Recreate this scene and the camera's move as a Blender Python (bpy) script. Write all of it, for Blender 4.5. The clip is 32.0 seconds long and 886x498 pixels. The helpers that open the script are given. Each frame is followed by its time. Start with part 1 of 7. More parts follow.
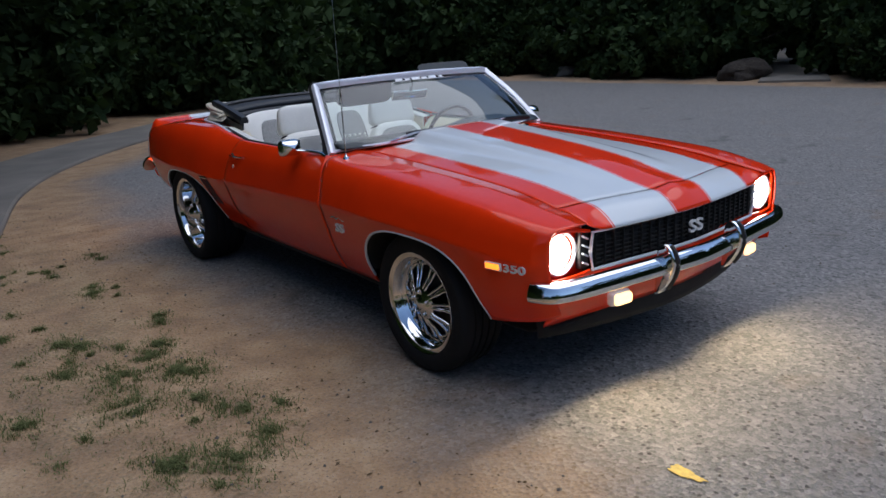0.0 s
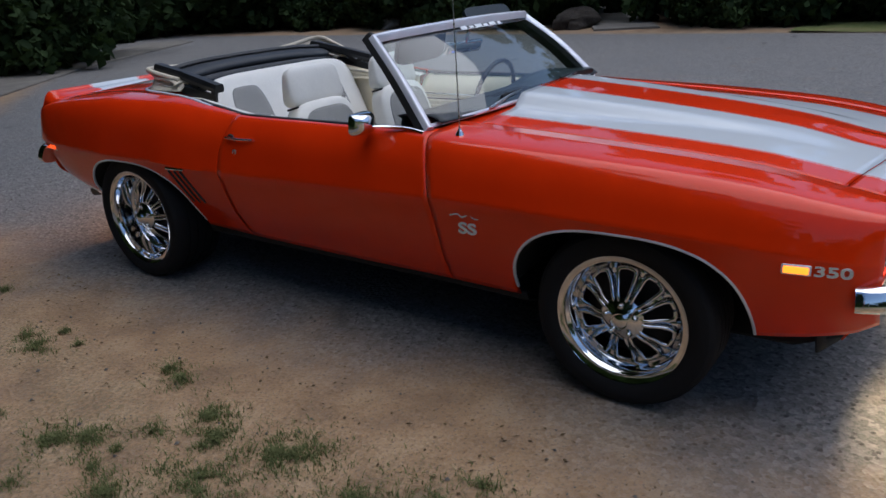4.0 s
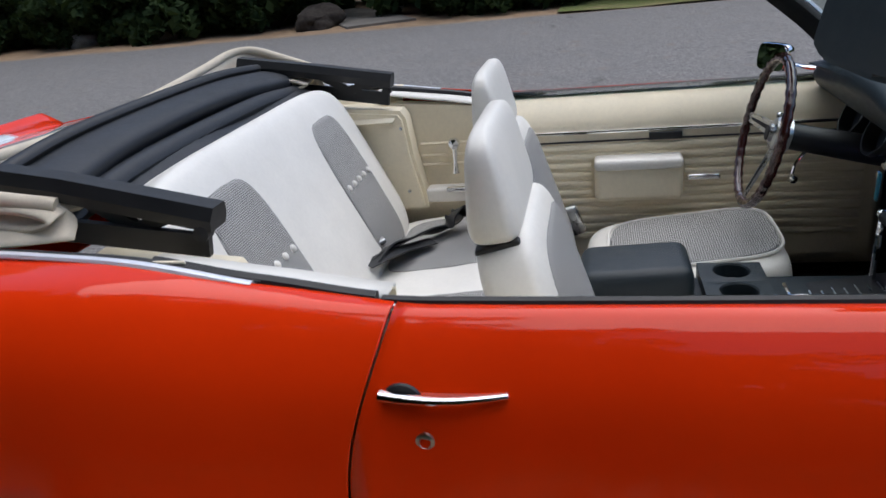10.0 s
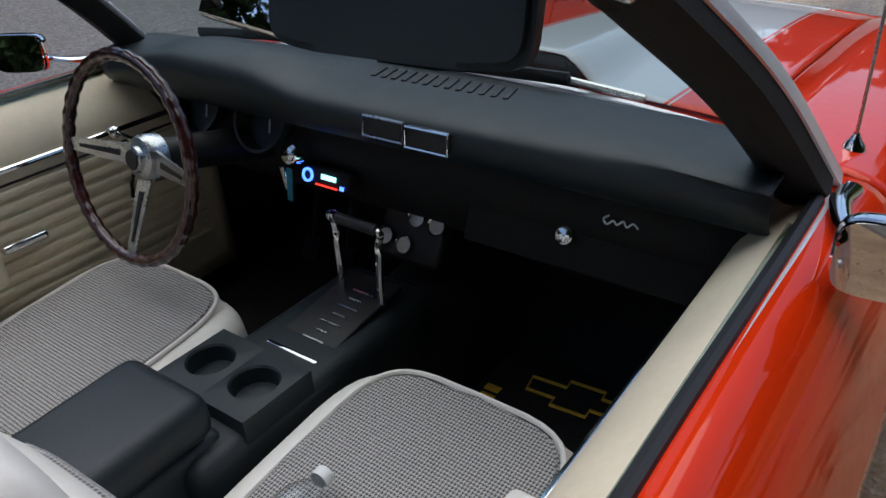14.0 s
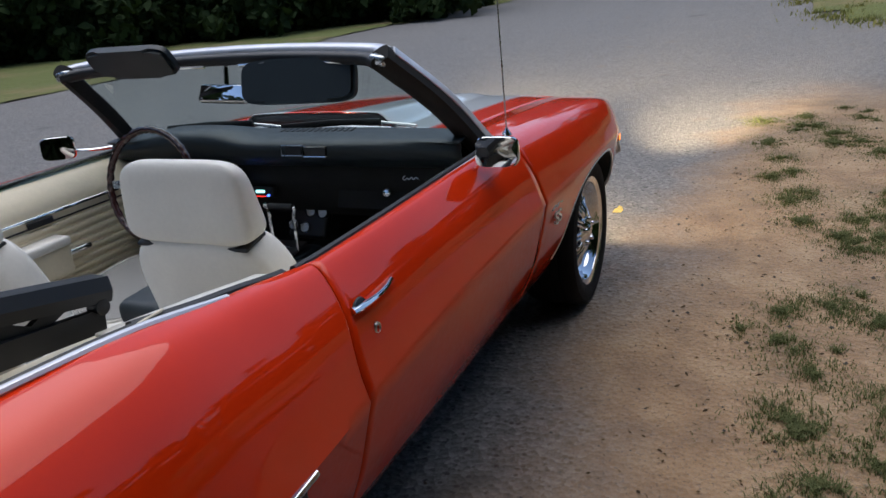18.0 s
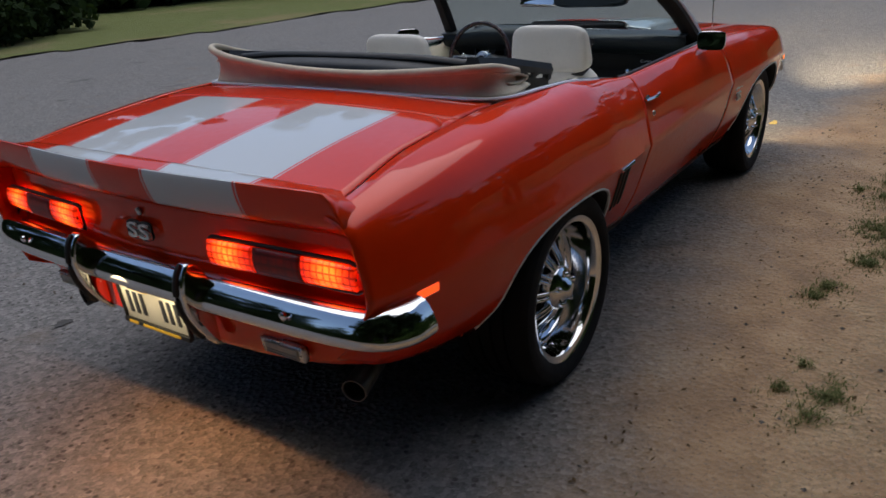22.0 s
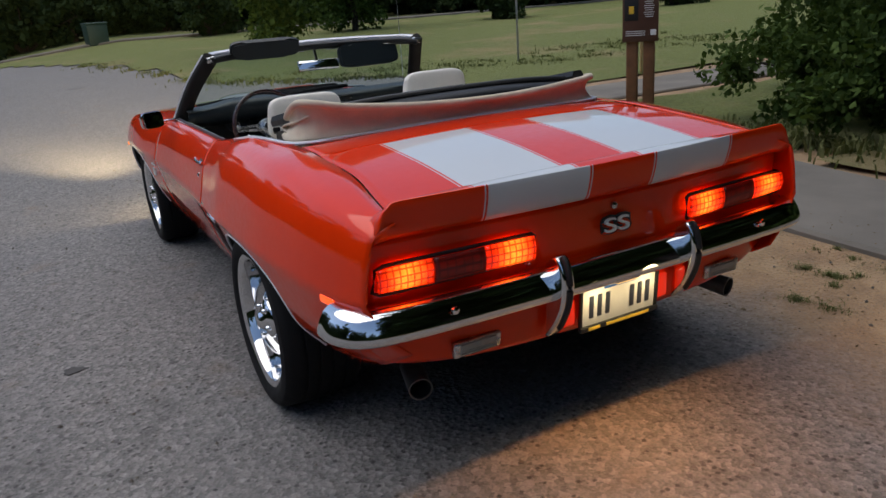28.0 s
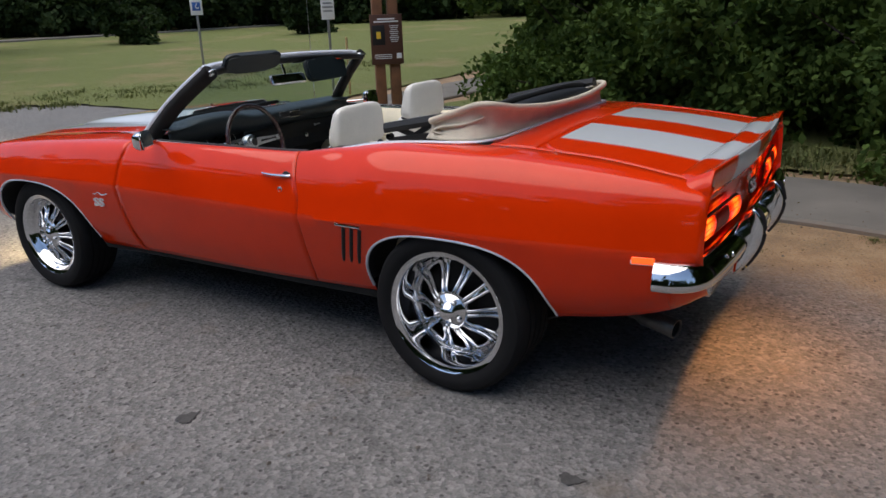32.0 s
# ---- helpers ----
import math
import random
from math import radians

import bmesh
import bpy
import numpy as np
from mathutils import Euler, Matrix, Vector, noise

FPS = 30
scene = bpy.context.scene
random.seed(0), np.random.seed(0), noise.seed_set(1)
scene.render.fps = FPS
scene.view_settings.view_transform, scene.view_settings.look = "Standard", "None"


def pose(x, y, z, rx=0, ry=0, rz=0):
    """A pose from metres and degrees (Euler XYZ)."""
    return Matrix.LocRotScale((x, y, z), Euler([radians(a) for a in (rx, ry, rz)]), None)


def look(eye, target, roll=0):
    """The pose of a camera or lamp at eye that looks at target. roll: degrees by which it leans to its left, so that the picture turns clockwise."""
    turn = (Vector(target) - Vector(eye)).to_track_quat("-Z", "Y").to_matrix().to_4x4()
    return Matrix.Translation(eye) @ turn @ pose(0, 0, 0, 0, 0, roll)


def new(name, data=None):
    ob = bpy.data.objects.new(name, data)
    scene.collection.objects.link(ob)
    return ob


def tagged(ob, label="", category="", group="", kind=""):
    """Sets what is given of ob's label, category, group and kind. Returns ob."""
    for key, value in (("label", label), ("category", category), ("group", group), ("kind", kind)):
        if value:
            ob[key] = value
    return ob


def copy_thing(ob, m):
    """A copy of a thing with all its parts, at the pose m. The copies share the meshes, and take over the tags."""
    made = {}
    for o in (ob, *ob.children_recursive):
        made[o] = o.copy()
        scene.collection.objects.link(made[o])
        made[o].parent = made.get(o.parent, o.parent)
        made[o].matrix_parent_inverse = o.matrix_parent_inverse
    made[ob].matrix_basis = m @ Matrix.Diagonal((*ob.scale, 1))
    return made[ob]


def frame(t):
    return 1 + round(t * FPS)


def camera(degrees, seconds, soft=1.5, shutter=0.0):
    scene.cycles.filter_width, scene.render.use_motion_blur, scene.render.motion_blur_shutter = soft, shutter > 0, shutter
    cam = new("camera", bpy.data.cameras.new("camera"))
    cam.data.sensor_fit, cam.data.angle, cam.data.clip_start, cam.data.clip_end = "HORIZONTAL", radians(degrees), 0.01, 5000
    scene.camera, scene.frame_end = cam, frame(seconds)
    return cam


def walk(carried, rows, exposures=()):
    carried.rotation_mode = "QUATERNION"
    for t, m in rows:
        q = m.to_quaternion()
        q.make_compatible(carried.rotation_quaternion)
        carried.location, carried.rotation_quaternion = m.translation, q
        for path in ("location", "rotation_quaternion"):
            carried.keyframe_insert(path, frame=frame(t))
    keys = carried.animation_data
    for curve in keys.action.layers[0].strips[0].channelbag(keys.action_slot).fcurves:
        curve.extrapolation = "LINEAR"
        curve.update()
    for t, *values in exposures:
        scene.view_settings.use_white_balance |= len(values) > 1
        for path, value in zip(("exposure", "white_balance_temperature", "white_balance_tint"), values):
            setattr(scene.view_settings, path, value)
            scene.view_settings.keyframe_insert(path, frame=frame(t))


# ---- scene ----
cam = camera(61.1, 32.0, shutter=0.2)
PATH = [
    (0, (2.745, 4.006, 1.512), (1.574, 2.481, 0.959), -3.3),
    (0.5, (2.856, 3.86, 1.514), (1.596, 2.408, 0.962), -2.5),
    (1, (2.972, 3.758, 1.526), (1.641, 2.372, 0.971), -1.6),
    (1.5, (3.109, 3.669, 1.535), (1.742, 2.316, 0.985), -1.5),
    (2, (3.114, 3.472, 1.512), (1.724, 2.141, 0.966), -2.1),
    (2.5, (3.059, 3.154, 1.506), (1.648, 1.849, 0.951), -2.9),
    (4.5, (3.143, 2.02, 1.502), (1.606, 0.96, 0.785), -2.8),
    (5, (3.122, 1.761, 1.465), (1.574, 0.72, 0.743), -1.8),
    (5.5, (3.052, 1.471, 1.479), (1.488, 0.454, 0.76), -1.0),
    (6, (3.027, 1.206, 1.487), (1.457, 0.191, 0.776), -0.5),
    (6.5, (3.035, 0.949, 1.506), (1.442, -0.043, 0.815), -0.4),
    (7, (2.868, 0.761, 1.468), (1.23, -0.163, 0.789), -0.6),
    (7.5, (2.645, 0.536, 1.449), (0.952, -0.308, 0.802), -1.6),
    (8, (2.53, 0.301, 1.447), (0.787, -0.426, 0.787), -2.2),
    (8.5, (2.386, 0.174, 1.428), (0.62, -0.471, 0.747), -3.4),
    (9, (2.126, 0.085, 1.407), (0.344, -0.491, 0.705), -4.1),
    (9.5, (1.887, -0.104, 1.379), (0.101, -0.636, 0.654), -5.6),
    (10, (1.717, -0.285, 1.396), (-0.094, -0.697, 0.652), -6.1),
    (10.5, (1.422, -0.453, 1.428), (-0.395, -0.682, 0.624), -7.0),
    (11, (1.214, -0.522, 1.425), (-0.605, -0.496, 0.595), -8.1),
    (11.5, (1.104, -0.576, 1.407), (-0.622, -0.084, 0.523), -7.5),
    (12, (1.023, -0.567, 1.405), (-0.535, 0.267, 0.467), -8.0),
    (12.5, (0.974, -0.538, 1.398), (-0.374, 0.55, 0.398), -7.4),
    (13, (0.961, -0.556, 1.408), (-0.235, 0.69, 0.399), -6.2),
    (13.5, (0.91, -0.547, 1.385), (-0.195, 0.776, 0.371), -4.4),
    (15.5, (0.989, -0.68, 1.401), (0.078, 0.885, 0.553), -4.0),
    (16, (1.159, -0.787, 1.417), (0.349, 0.86, 0.622), -4.2),
    (16.5, (1.387, -0.937, 1.434), (0.629, 0.753, 0.681), -4.3),
    (17, (1.47, -1.232, 1.46), (0.729, 0.483, 0.746), -5.3),
    (17.5, (1.49, -1.522, 1.448), (0.82, 0.22, 0.73), -4.8),
    (18, (1.648, -1.737, 1.447), (0.832, -0.042, 0.767), -5.7),
    (18.5, (1.768, -1.953, 1.426), (0.922, -0.265, 0.766), -7.4),
    (19, (1.825, -2.239, 1.406), (1.064, -0.526, 0.707), -5.9),
    (19.5, (1.931, -2.427, 1.442), (1.143, -0.721, 0.757), -4.9),
    (20, (2.098, -2.598, 1.481), (1.219, -0.937, 0.795), -4.0),
    (20.5, (2.134, -2.813, 1.489), (1.179, -1.197, 0.796), -3.3),
    (21, (2.155, -3.033, 1.501), (1.115, -1.48, 0.791), -3.3),
    (21.5, (2.157, -3.259, 1.483), (1.054, -1.759, 0.754), -3.8),
    (22, (1.937, -3.513, 1.483), (0.855, -2.011, 0.726), -4.1),
    (22.5, (1.756, -3.669, 1.47), (0.716, -2.158, 0.674), -5.1),
    (23, (1.444, -3.716, 1.425), (0.49, -2.151, 0.627), -5.9),
    (23.5, (1.058, -3.816, 1.382), (0.284, -2.157, 0.577), -4.8),
    (24, (0.682, -3.916, 1.35), (0.102, -2.201, 0.5), -4.2),
    (24.5, (0.367, -3.962, 1.294), (-0.043, -2.211, 0.42), -3.7),
    (25, (0.058, -4.038, 1.311), (-0.195, -2.255, 0.44), -3.4),
    (25.5, (-0.251, -4.158, 1.329), (-0.349, -2.352, 0.476), -3.1),
    (27.5, (-1.33, -4.167, 1.409), (-0.585, -2.433, 0.747), -4.5),
    (28, (-1.537, -4.059, 1.448), (-0.642, -2.382, 0.827), -4.2),
    (28.5, (-1.856, -3.98, 1.475), (-0.832, -2.372, 0.869), -3.5),
    (29, (-2.041, -3.868, 1.456), (-0.894, -2.341, 0.862), -3.2),
    (29.5, (-2.193, -3.704, 1.482), (-0.949, -2.255, 0.887), -3.1),
    (30, (-2.476, -3.579, 1.48), (-1.126, -2.228, 0.885), -2.8),
    (30.5, (-2.716, -3.425, 1.477), (-1.295, -2.152, 0.876), -3.0),
    (31, (-2.859, -3.169, 1.477), (-1.355, -2.002, 0.864), -2.6),
    (31.5, (-3.041, -2.991, 1.493), (-1.48, -1.896, 0.887), -2.6),
    (32, (-3.286, -2.833, 1.505), (-1.665, -1.833, 0.897), -2.3),
]
EXPOSURE = [(0, 0.66, 5900, 10), (2.5, 0.68, 5950, 10), (6, 0.82, 6250, 10), (8, 0.96, 6400, 10), (9.5, 1.28, 6450, 10), (10.3, 1.26, 6450, 10), (11.5, 0.98, 6550, 10), (13, 0.92, 6600, 10), (16, 1.0, 6500, 10), (19, 0.95, 6300, 10), (22, 0.62, 6500, 10), (24, 0.74, 6550, 10), (25.5, 0.78, 6650, 10), (28, 0.86, 6750, 10), (30, 0.96, 6800, 10), (32, 1.12, 6900, 10)]
walk(cam, [(t, look(eye, target, roll)) for t, eye, target, roll in PATH], EXPOSURE)


# ---- world, sun and exposure ----
world = bpy.data.worlds.new("dusk_sky")
scene.world = world
world.use_nodes = True
wn = world.node_tree
sky = wn.nodes.new("ShaderNodeTexSky")
sky.sky_type = "NISHITA"
sky.sun_disc = False
sky.sun_elevation = radians(62)
sky.sun_rotation = radians(315)
sky.air_density, sky.dust_density, sky.ozone_density = 1.0, 0.6, 1.5
wn.nodes["Background"].inputs["Strength"].default_value = 0.078
wn.links.new(sky.outputs[0], wn.nodes["Background"].inputs["Color"])

sun_data = bpy.data.lights.new("sun", "SUN")
sun_data.energy, sun_data.angle, sun_data.color = 1.25, radians(80), (1.0, 0.955, 0.905)
sun = new("sun", sun_data)
sun.matrix_world = look((-3.0, 3.0, 21), (0, 0, 0))


# ---- materials ----
class Mat:
    """A node material with a few short-cuts."""

    def __init__(self, name, base=(0.5, 0.5, 0.5), rough=0.5, metal=0.0, **more):
        self.m = bpy.data.materials.new(name)
        self.m.use_nodes = True
        self.nt = self.m.node_tree
        self.b = self.nt.nodes["Principled BSDF"]
        self.set(**{"Base Color": (*base[:3], 1), "Roughness": rough, "Metallic": metal}, **more)
        self.tc = None

    def set(self, **values):
        for k, v in values.items():
            self.b.inputs[k].default_value = v
        return self


    def link(self, a, b):
        self.nt.links.new(a, b)
        return self

    def coord(self):
        if self.tc is None:
            self.tc = self.nt.nodes.new("ShaderNodeTexCoord").outputs["Object"]
        return self.tc

    def noise(self, scale, detail=4.0, rough=0.55, dist=0.0):
        node = self.nt.nodes.new("ShaderNodeTexNoise")
        node.inputs["Scale"].default_value, node.inputs["Detail"].default_value = scale, detail
        node.inputs["Roughness"].default_value, node.inputs["Distortion"].default_value = rough, dist
        self.link(self.coord(), node.inputs["Vector"])
        return node.outputs["Fac"]

    def ramp(self, fac, *stops):
        node = self.nt.nodes.new("ShaderNodeValToRGB")
        e = node.color_ramp.elements
        while len(e) < len(stops):
            e.new(0.5)
        for el, (p, c) in zip(e, stops):
            el.position = p
            el.color = (*c[:3], 1) if hasattr(c, "__len__") else (c, c, c, 1)
        self.link(fac, node.inputs["Fac"])
        return node.outputs["Color"]

    def mix(self, fac, a, b, kind="MIX"):
        node = self.nt.nodes.new("ShaderNodeMix")
        node.data_type, node.blend_type = "RGBA", kind
        for value, sock in ((fac, node.inputs[0]), (a, node.inputs[6]), (b, node.inputs[7])):
            if hasattr(value, "is_output"):
                self.link(value, sock)
            elif hasattr(value, "__len__"):
                sock.default_value = (*value[:3], 1)
            else:
                sock.default_value = value
        return node.outputs[2]

    def math(self, op, a, b=0.0, c=0.0):
        node = self.nt.nodes.new("ShaderNodeMath")
        node.operation = op
        for value, sock in zip((a, b, c), node.inputs):
            if hasattr(value, "is_output"):
                self.link(value, sock)
            else:
                sock.default_value = value
        return node.outputs[0]

    def step(self, value, lo, hi):
        node = self.nt.nodes.new("ShaderNodeMapRange")
        node.interpolation_type = "SMOOTHSTEP"
        self.link(value, node.inputs[0])
        node.inputs[1].default_value, node.inputs[2].default_value = lo, hi
        return node.outputs[0]

    def xyz(self):
        node = self.nt.nodes.new("ShaderNodeSeparateXYZ")
        self.link(self.coord(), node.inputs[0])
        return node.outputs

    def color(self, out):
        return self.link(out, self.b.inputs["Base Color"])

    def rough(self, out):
        return self.link(out, self.b.inputs["Roughness"])

    def bump(self, height, strength=0.3, distance=0.01):
        node = self.nt.nodes.new("ShaderNodeBump")
        node.inputs["Strength"].default_value, node.inputs["Distance"].default_value = strength, distance
        self.link(height, node.inputs["Height"])
        self.link(node.outputs[0], self.b.inputs["Normal"])
        return self


def dusty(name, base, rough, metal=0.0, vary=0.12, scale=18.0, bump=0.0, bscale=300.0, **more):
    """A plain surface with faint blotches of tone and sheen at two scales."""
    mat = Mat(name, base, rough, metal, **more)
    f = mat.math("ADD", mat.math("MULTIPLY", mat.noise(scale), 0.65), mat.math("MULTIPLY", mat.noise(scale * 11, 3), 0.35))
    lo, hi = [tuple(min(1, c * k) for c in base[:3]) for k in (1 - vary, 1 + vary)]
    mat.color(mat.ramp(f, (0.3, lo), (0.7, hi)))
    mat.rough(mat.ramp(f, (0.3, max(0, rough * 0.85)), (0.75, min(1, rough * 1.2))))
    if bump:
        mat.bump(mat.noise(bscale, 3), bump, 0.002)
    return mat.m


RED = (0.75, 0.036, 0.0017)
WHITE = (0.60, 0.635, 0.665)


def paint(name, striped):
    mat = Mat(name, RED, 0.38, 0.0)
    mat.set(**{"Coat Weight": 1.0, "Coat Roughness": 0.025, "Coat IOR": 1.42, "Specular IOR Level": 0.03})
    f = mat.noise(3.0, 5)
    red = mat.ramp(f, (0.3, (0.72, 0.032, 0.0016)), (0.7, (0.80, 0.038, 0.0020)))
    if striped:
        x, y, z = mat.xyz()
        ax = mat.math("ABSOLUTE", x)

        def band(a, b, v=None):
            v = ax if v is None else v
            return mat.math("MULTIPLY", mat.step(v, a - 0.0012, a + 0.0012), mat.math("SUBTRACT", 1.0, mat.step(v, b - 0.0012, b + 0.0012)))

        m = mat.math("ADD", band(0.132, 0.474), mat.math("ADD", band(0.121, 0.125), band(0.481, 0.485)))
        ends = mat.math("ADD", band(-1.676, 0.66, y), 0.0)
        m = mat.math("MULTIPLY", m, mat.math("SUBTRACT", 1.0, ends))
        red = mat.mix(m, red, WHITE)
    mat.color(red)
    mat.rough(mat.ramp(mat.noise(40, 3), (0.3, 0.33), (0.7, 0.42)))
    return mat.m


M = {}
M["paint"] = paint("orange_red_paint", False)
M["striped"] = paint("striped_paint", True)
M["chrome"] = dusty("chrome", (0.78, 0.79, 0.80), 0.07, 1.0, 0.04)
M["chrome_dull"] = dusty("brushed_metal", (0.55, 0.56, 0.57), 0.28, 1.0, 0.1)
M["wheel_chrome"] = dusty("polished_wheel_chrome", (0.74, 0.75, 0.77), 0.06, 1.0, 0.05)
M["silver"] = dusty("bright_frame", (0.80, 0.81, 0.87), 0.24, 0.25, 0.05)
M["rubber"] = dusty("tyre_rubber", (0.011, 0.011, 0.012), 0.8, 0, 0.25, 30, 0.25, **{"Specular IOR Level": 0.2})
M["black"] = dusty("black_trim", (0.011, 0.0115, 0.013), 0.5, 0, 0.25, 25)
M["milky_lens"] = dusty("milky_lens", (0.40, 0.37, 0.31), 0.22, 0, 0.12, 60)
M["matt_black"] = dusty("underside_black", (0.01, 0.01, 0.01), 0.85, 0, 0.3, 12)
M["dash"] = dusty("black_vinyl", (0.011, 0.019, 0.024), 0.46, 0, 0.15, 20, 0.3, 500)
M["top_vinyl"] = dusty("dark_lining", (0.009, 0.012, 0.017), 0.52, 0, 0.2, 9, 0.25, 200)
M["white_vinyl"] = dusty("white_vinyl", (0.78, 0.755, 0.70), 0.42, 0, 0.06, 9, 0.2, 420)
M["cream"] = dusty("cream_vinyl", (0.80, 0.71, 0.53), 0.45, 0, 0.08, 8, 0.2, 380)
M["canvas"] = dusty("beige_canvas", (0.60, 0.53, 0.42), 0.8, 0, 0.12, 14, 0.35, 600)
M["wood"] = dusty("dark_red_wood", (0.045, 0.010, 0.008), 0.22, 0, 0.35, 40, **{"Coat Weight": 0.8, "Coat Roughness": 0.06})
M["carpet"] = dusty("black_carpet", (0.012, 0.012, 0.013), 0.95, 0, 0.3, 60, 0.6, 900)
M["badge"] = dusty("badge_silver", (0.8, 0.8, 0.8), 0.25, 0.35, 0.05)
M["yellow"] = dusty("yellow_thread", (0.80, 0.52, 0.05), 0.8, 0, 0.15, 80)
M["plate"] = dusty("plate_white", (0.78, 0.77, 0.70), 0.4, 0, 0.06, 30)
M["ink"] = dusty("dark_ink", (0.03, 0.035, 0.05), 0.5, 0, 0.1)
M["sign_white"] = dusty("sign_white", (0.75, 0.77, 0.78), 0.45, 0, 0.06, 8)
M["sign_blue"] = dusty("sign_blue", (0.03, 0.12, 0.42), 0.45, 0, 0.1)
M["sign_brown"] = dusty("sign_brown", (0.085, 0.035, 0.022), 0.5, 0, 0.15, 6)
M["post_steel"] = dusty("galvanised_steel", (0.32, 0.34, 0.35), 0.45, 0.8, 0.15, 15)
M["teal"] = dusty("teal_ribbon", (0.02, 0.22, 0.30), 0.6, 0, 0.1)


def cloth():
    """Black and white houndstooth: fine checks with broken edges."""
    mat = Mat("houndstooth_cloth", (0.3, 0.3, 0.3), 0.9)
    x, y, z = mat.xyz()
    u = mat.math("MULTIPLY", mat.math("SUBTRACT", mat.math("MULTIPLY", z, 0.85), y), 100)
    v = mat.math("MULTIPLY", x, 100)
    a = mat.step(mat.math("SINE", mat.math("MULTIPLY", u, 6.283 * 1.75)), -0.25, 0.25)
    b = mat.step(mat.math("SINE", mat.math("MULTIPLY", v, 6.283 * 1.75)), -0.25, 0.25)
    d = mat.step(mat.math("SINE", mat.math("MULTIPLY", mat.math("ADD", u, v), 6.283 * 3.5)), -0.2, 0.2)
    both = mat.math("MULTIPLY", a, b)
    one = mat.math("SUBTRACT", mat.math("ADD", a, b), mat.math("MULTIPLY", both, 2.0))
    k = mat.math("ADD", both, mat.math("MULTIPLY", one, d))
    mat.color(mat.mix(k, (0.075, 0.073, 0.072), (0.50, 0.49, 0.47)))
    mat.bump(mat.noise(900, 2), 0.4, 0.001)
    return mat.m


M["cloth"] = cloth()


def glass(name, tint, rough=0.0):
    mat = Mat(name, tint, rough, 0.0)
    nt = mat.nt
    tr = nt.nodes.new("ShaderNodeBsdfTransparent")
    tr.inputs[0].default_value = (*tint, 1)
    gl = nt.nodes.new("ShaderNodeBsdfGlossy")
    gl.inputs["Roughness"].default_value = 0.02
    lw = nt.nodes.new("ShaderNodeLayerWeight")
    lw.inputs[0].default_value = 0.5
    steep = mat.math("POWER", lw.outputs["Facing"], 3.2)
    fac = mat.math("ADD", mat.math("MULTIPLY", steep, 0.80), 0.085)
    mx = nt.nodes.new("ShaderNodeMixShader")
    nt.links.new(fac, mx.inputs[0])
    nt.links.new(tr.outputs[0], mx.inputs[1])
    nt.links.new(gl.outputs[0], mx.inputs[2])
    nt.links.new(mx.outputs[0], nt.nodes["Material Output"].inputs["Surface"])
    return mat.m


M["glass"] = glass("tinted_glass", (0.80, 0.90, 0.88))
M["bottle"] = glass("clear_plastic", (0.93, 0.95, 0.96))
M["mirror"] = Mat("mirror", (0.85, 0.86, 0.88), 0.02, 1.0).m
M["pipe"] = dusty("sooty_steel", (0.13, 0.125, 0.12), 0.42, 0.8, 0.3, 30)


def glow(name, base, emit, strength, rough=0.2, cells=None, bulbs=None, coat=0.6):
    mat = Mat(name, base, rough)
    mat.set(**{"Emission Strength": strength, "Emission Color": (*emit, 1), "Coat Weight": coat})
    if cells:
        x, y, z = mat.xyz()
        a = mat.step(mat.math("SINE", mat.math("MULTIPLY", x, 6.283 / cells)), -1.0, -0.55)
        b = mat.step(mat.math("SINE", mat.math("MULTIPLY", z, 6.283 / cells)), -1.0, -0.55)
        k = mat.math("MULTIPLY", mat.math("MULTIPLY", a, b), strength)
        k = mat.math("MULTIPLY", mat.math("ADD", k, strength * 0.35), mat.ramp(mat.noise(38, 2), (0.3, 0.55), (0.7, 1.2)))
        if bulbs:
            ax = mat.math("ABSOLUTE", x)
            near = [mat.math("SUBTRACT", 1.0, mat.step(mat.math("ABSOLUTE", mat.math("SUBTRACT", ax, c)), 0.0, 0.085)) for c in bulbs]
            spread = mat.math("ADD", mat.math("MULTIPLY", mat.math("MAXIMUM", *near), 1.5), 0.40)
            k = mat.math("MULTIPLY", k, spread)
            tint = mat.mix(mat.math("MULTIPLY", mat.math("MAXIMUM", *near), 0.6), emit, (1.0, 0.15, 0.012))
            mat.link(tint, mat.b.inputs["Emission Color"])
        mat.link(k, mat.b.inputs["Emission Strength"])
    return mat.m


M["tail_hot"] = glow("tail_lens_lit", (0.5, 0.01, 0.005), (1.0, 0.022, 0.003), 1.15, cells=0.020, bulbs=(0.389, 0.725))
M["tail_dim"] = glow("tail_lens", (0.03, 0.002, 0.002), (1.0, 0.02, 0.004), 0.02, 0.45, cells=0.026, coat=0.1)
M["tail_bar"] = glow("dull_red_bar", (0.35, 0.01, 0.006), (1.0, 0.03, 0.006), 0.30)
M["head"] = glow("headlamp_lens", (0.9, 0.9, 0.88), (1.0, 0.90, 0.72), 13.0, cells=0.03)
M["amber"] = glow("amber_lens", (0.6, 0.12, 0.01), (1.0, 0.20, 0.012), 1.7)
M["amber_hot"] = glow("parking_lamp_lens", (0.8, 0.45, 0.1), (1.0, 0.60, 0.22), 2.0)
M["red_marker"] = glow("red_marker_lens", (0.6, 0.05, 0.01), (1.0, 0.08, 0.010), 0.9)
M["plate_lens"] = glow("plate_lamp_lens", (0.7, 0.5, 0.2), (1.0, 0.65, 0.25), 0.6)
M["clear_lens"] = dusty("clear_lens", (0.55, 0.53, 0.48), 0.15, 0.3, 0.2, 90)
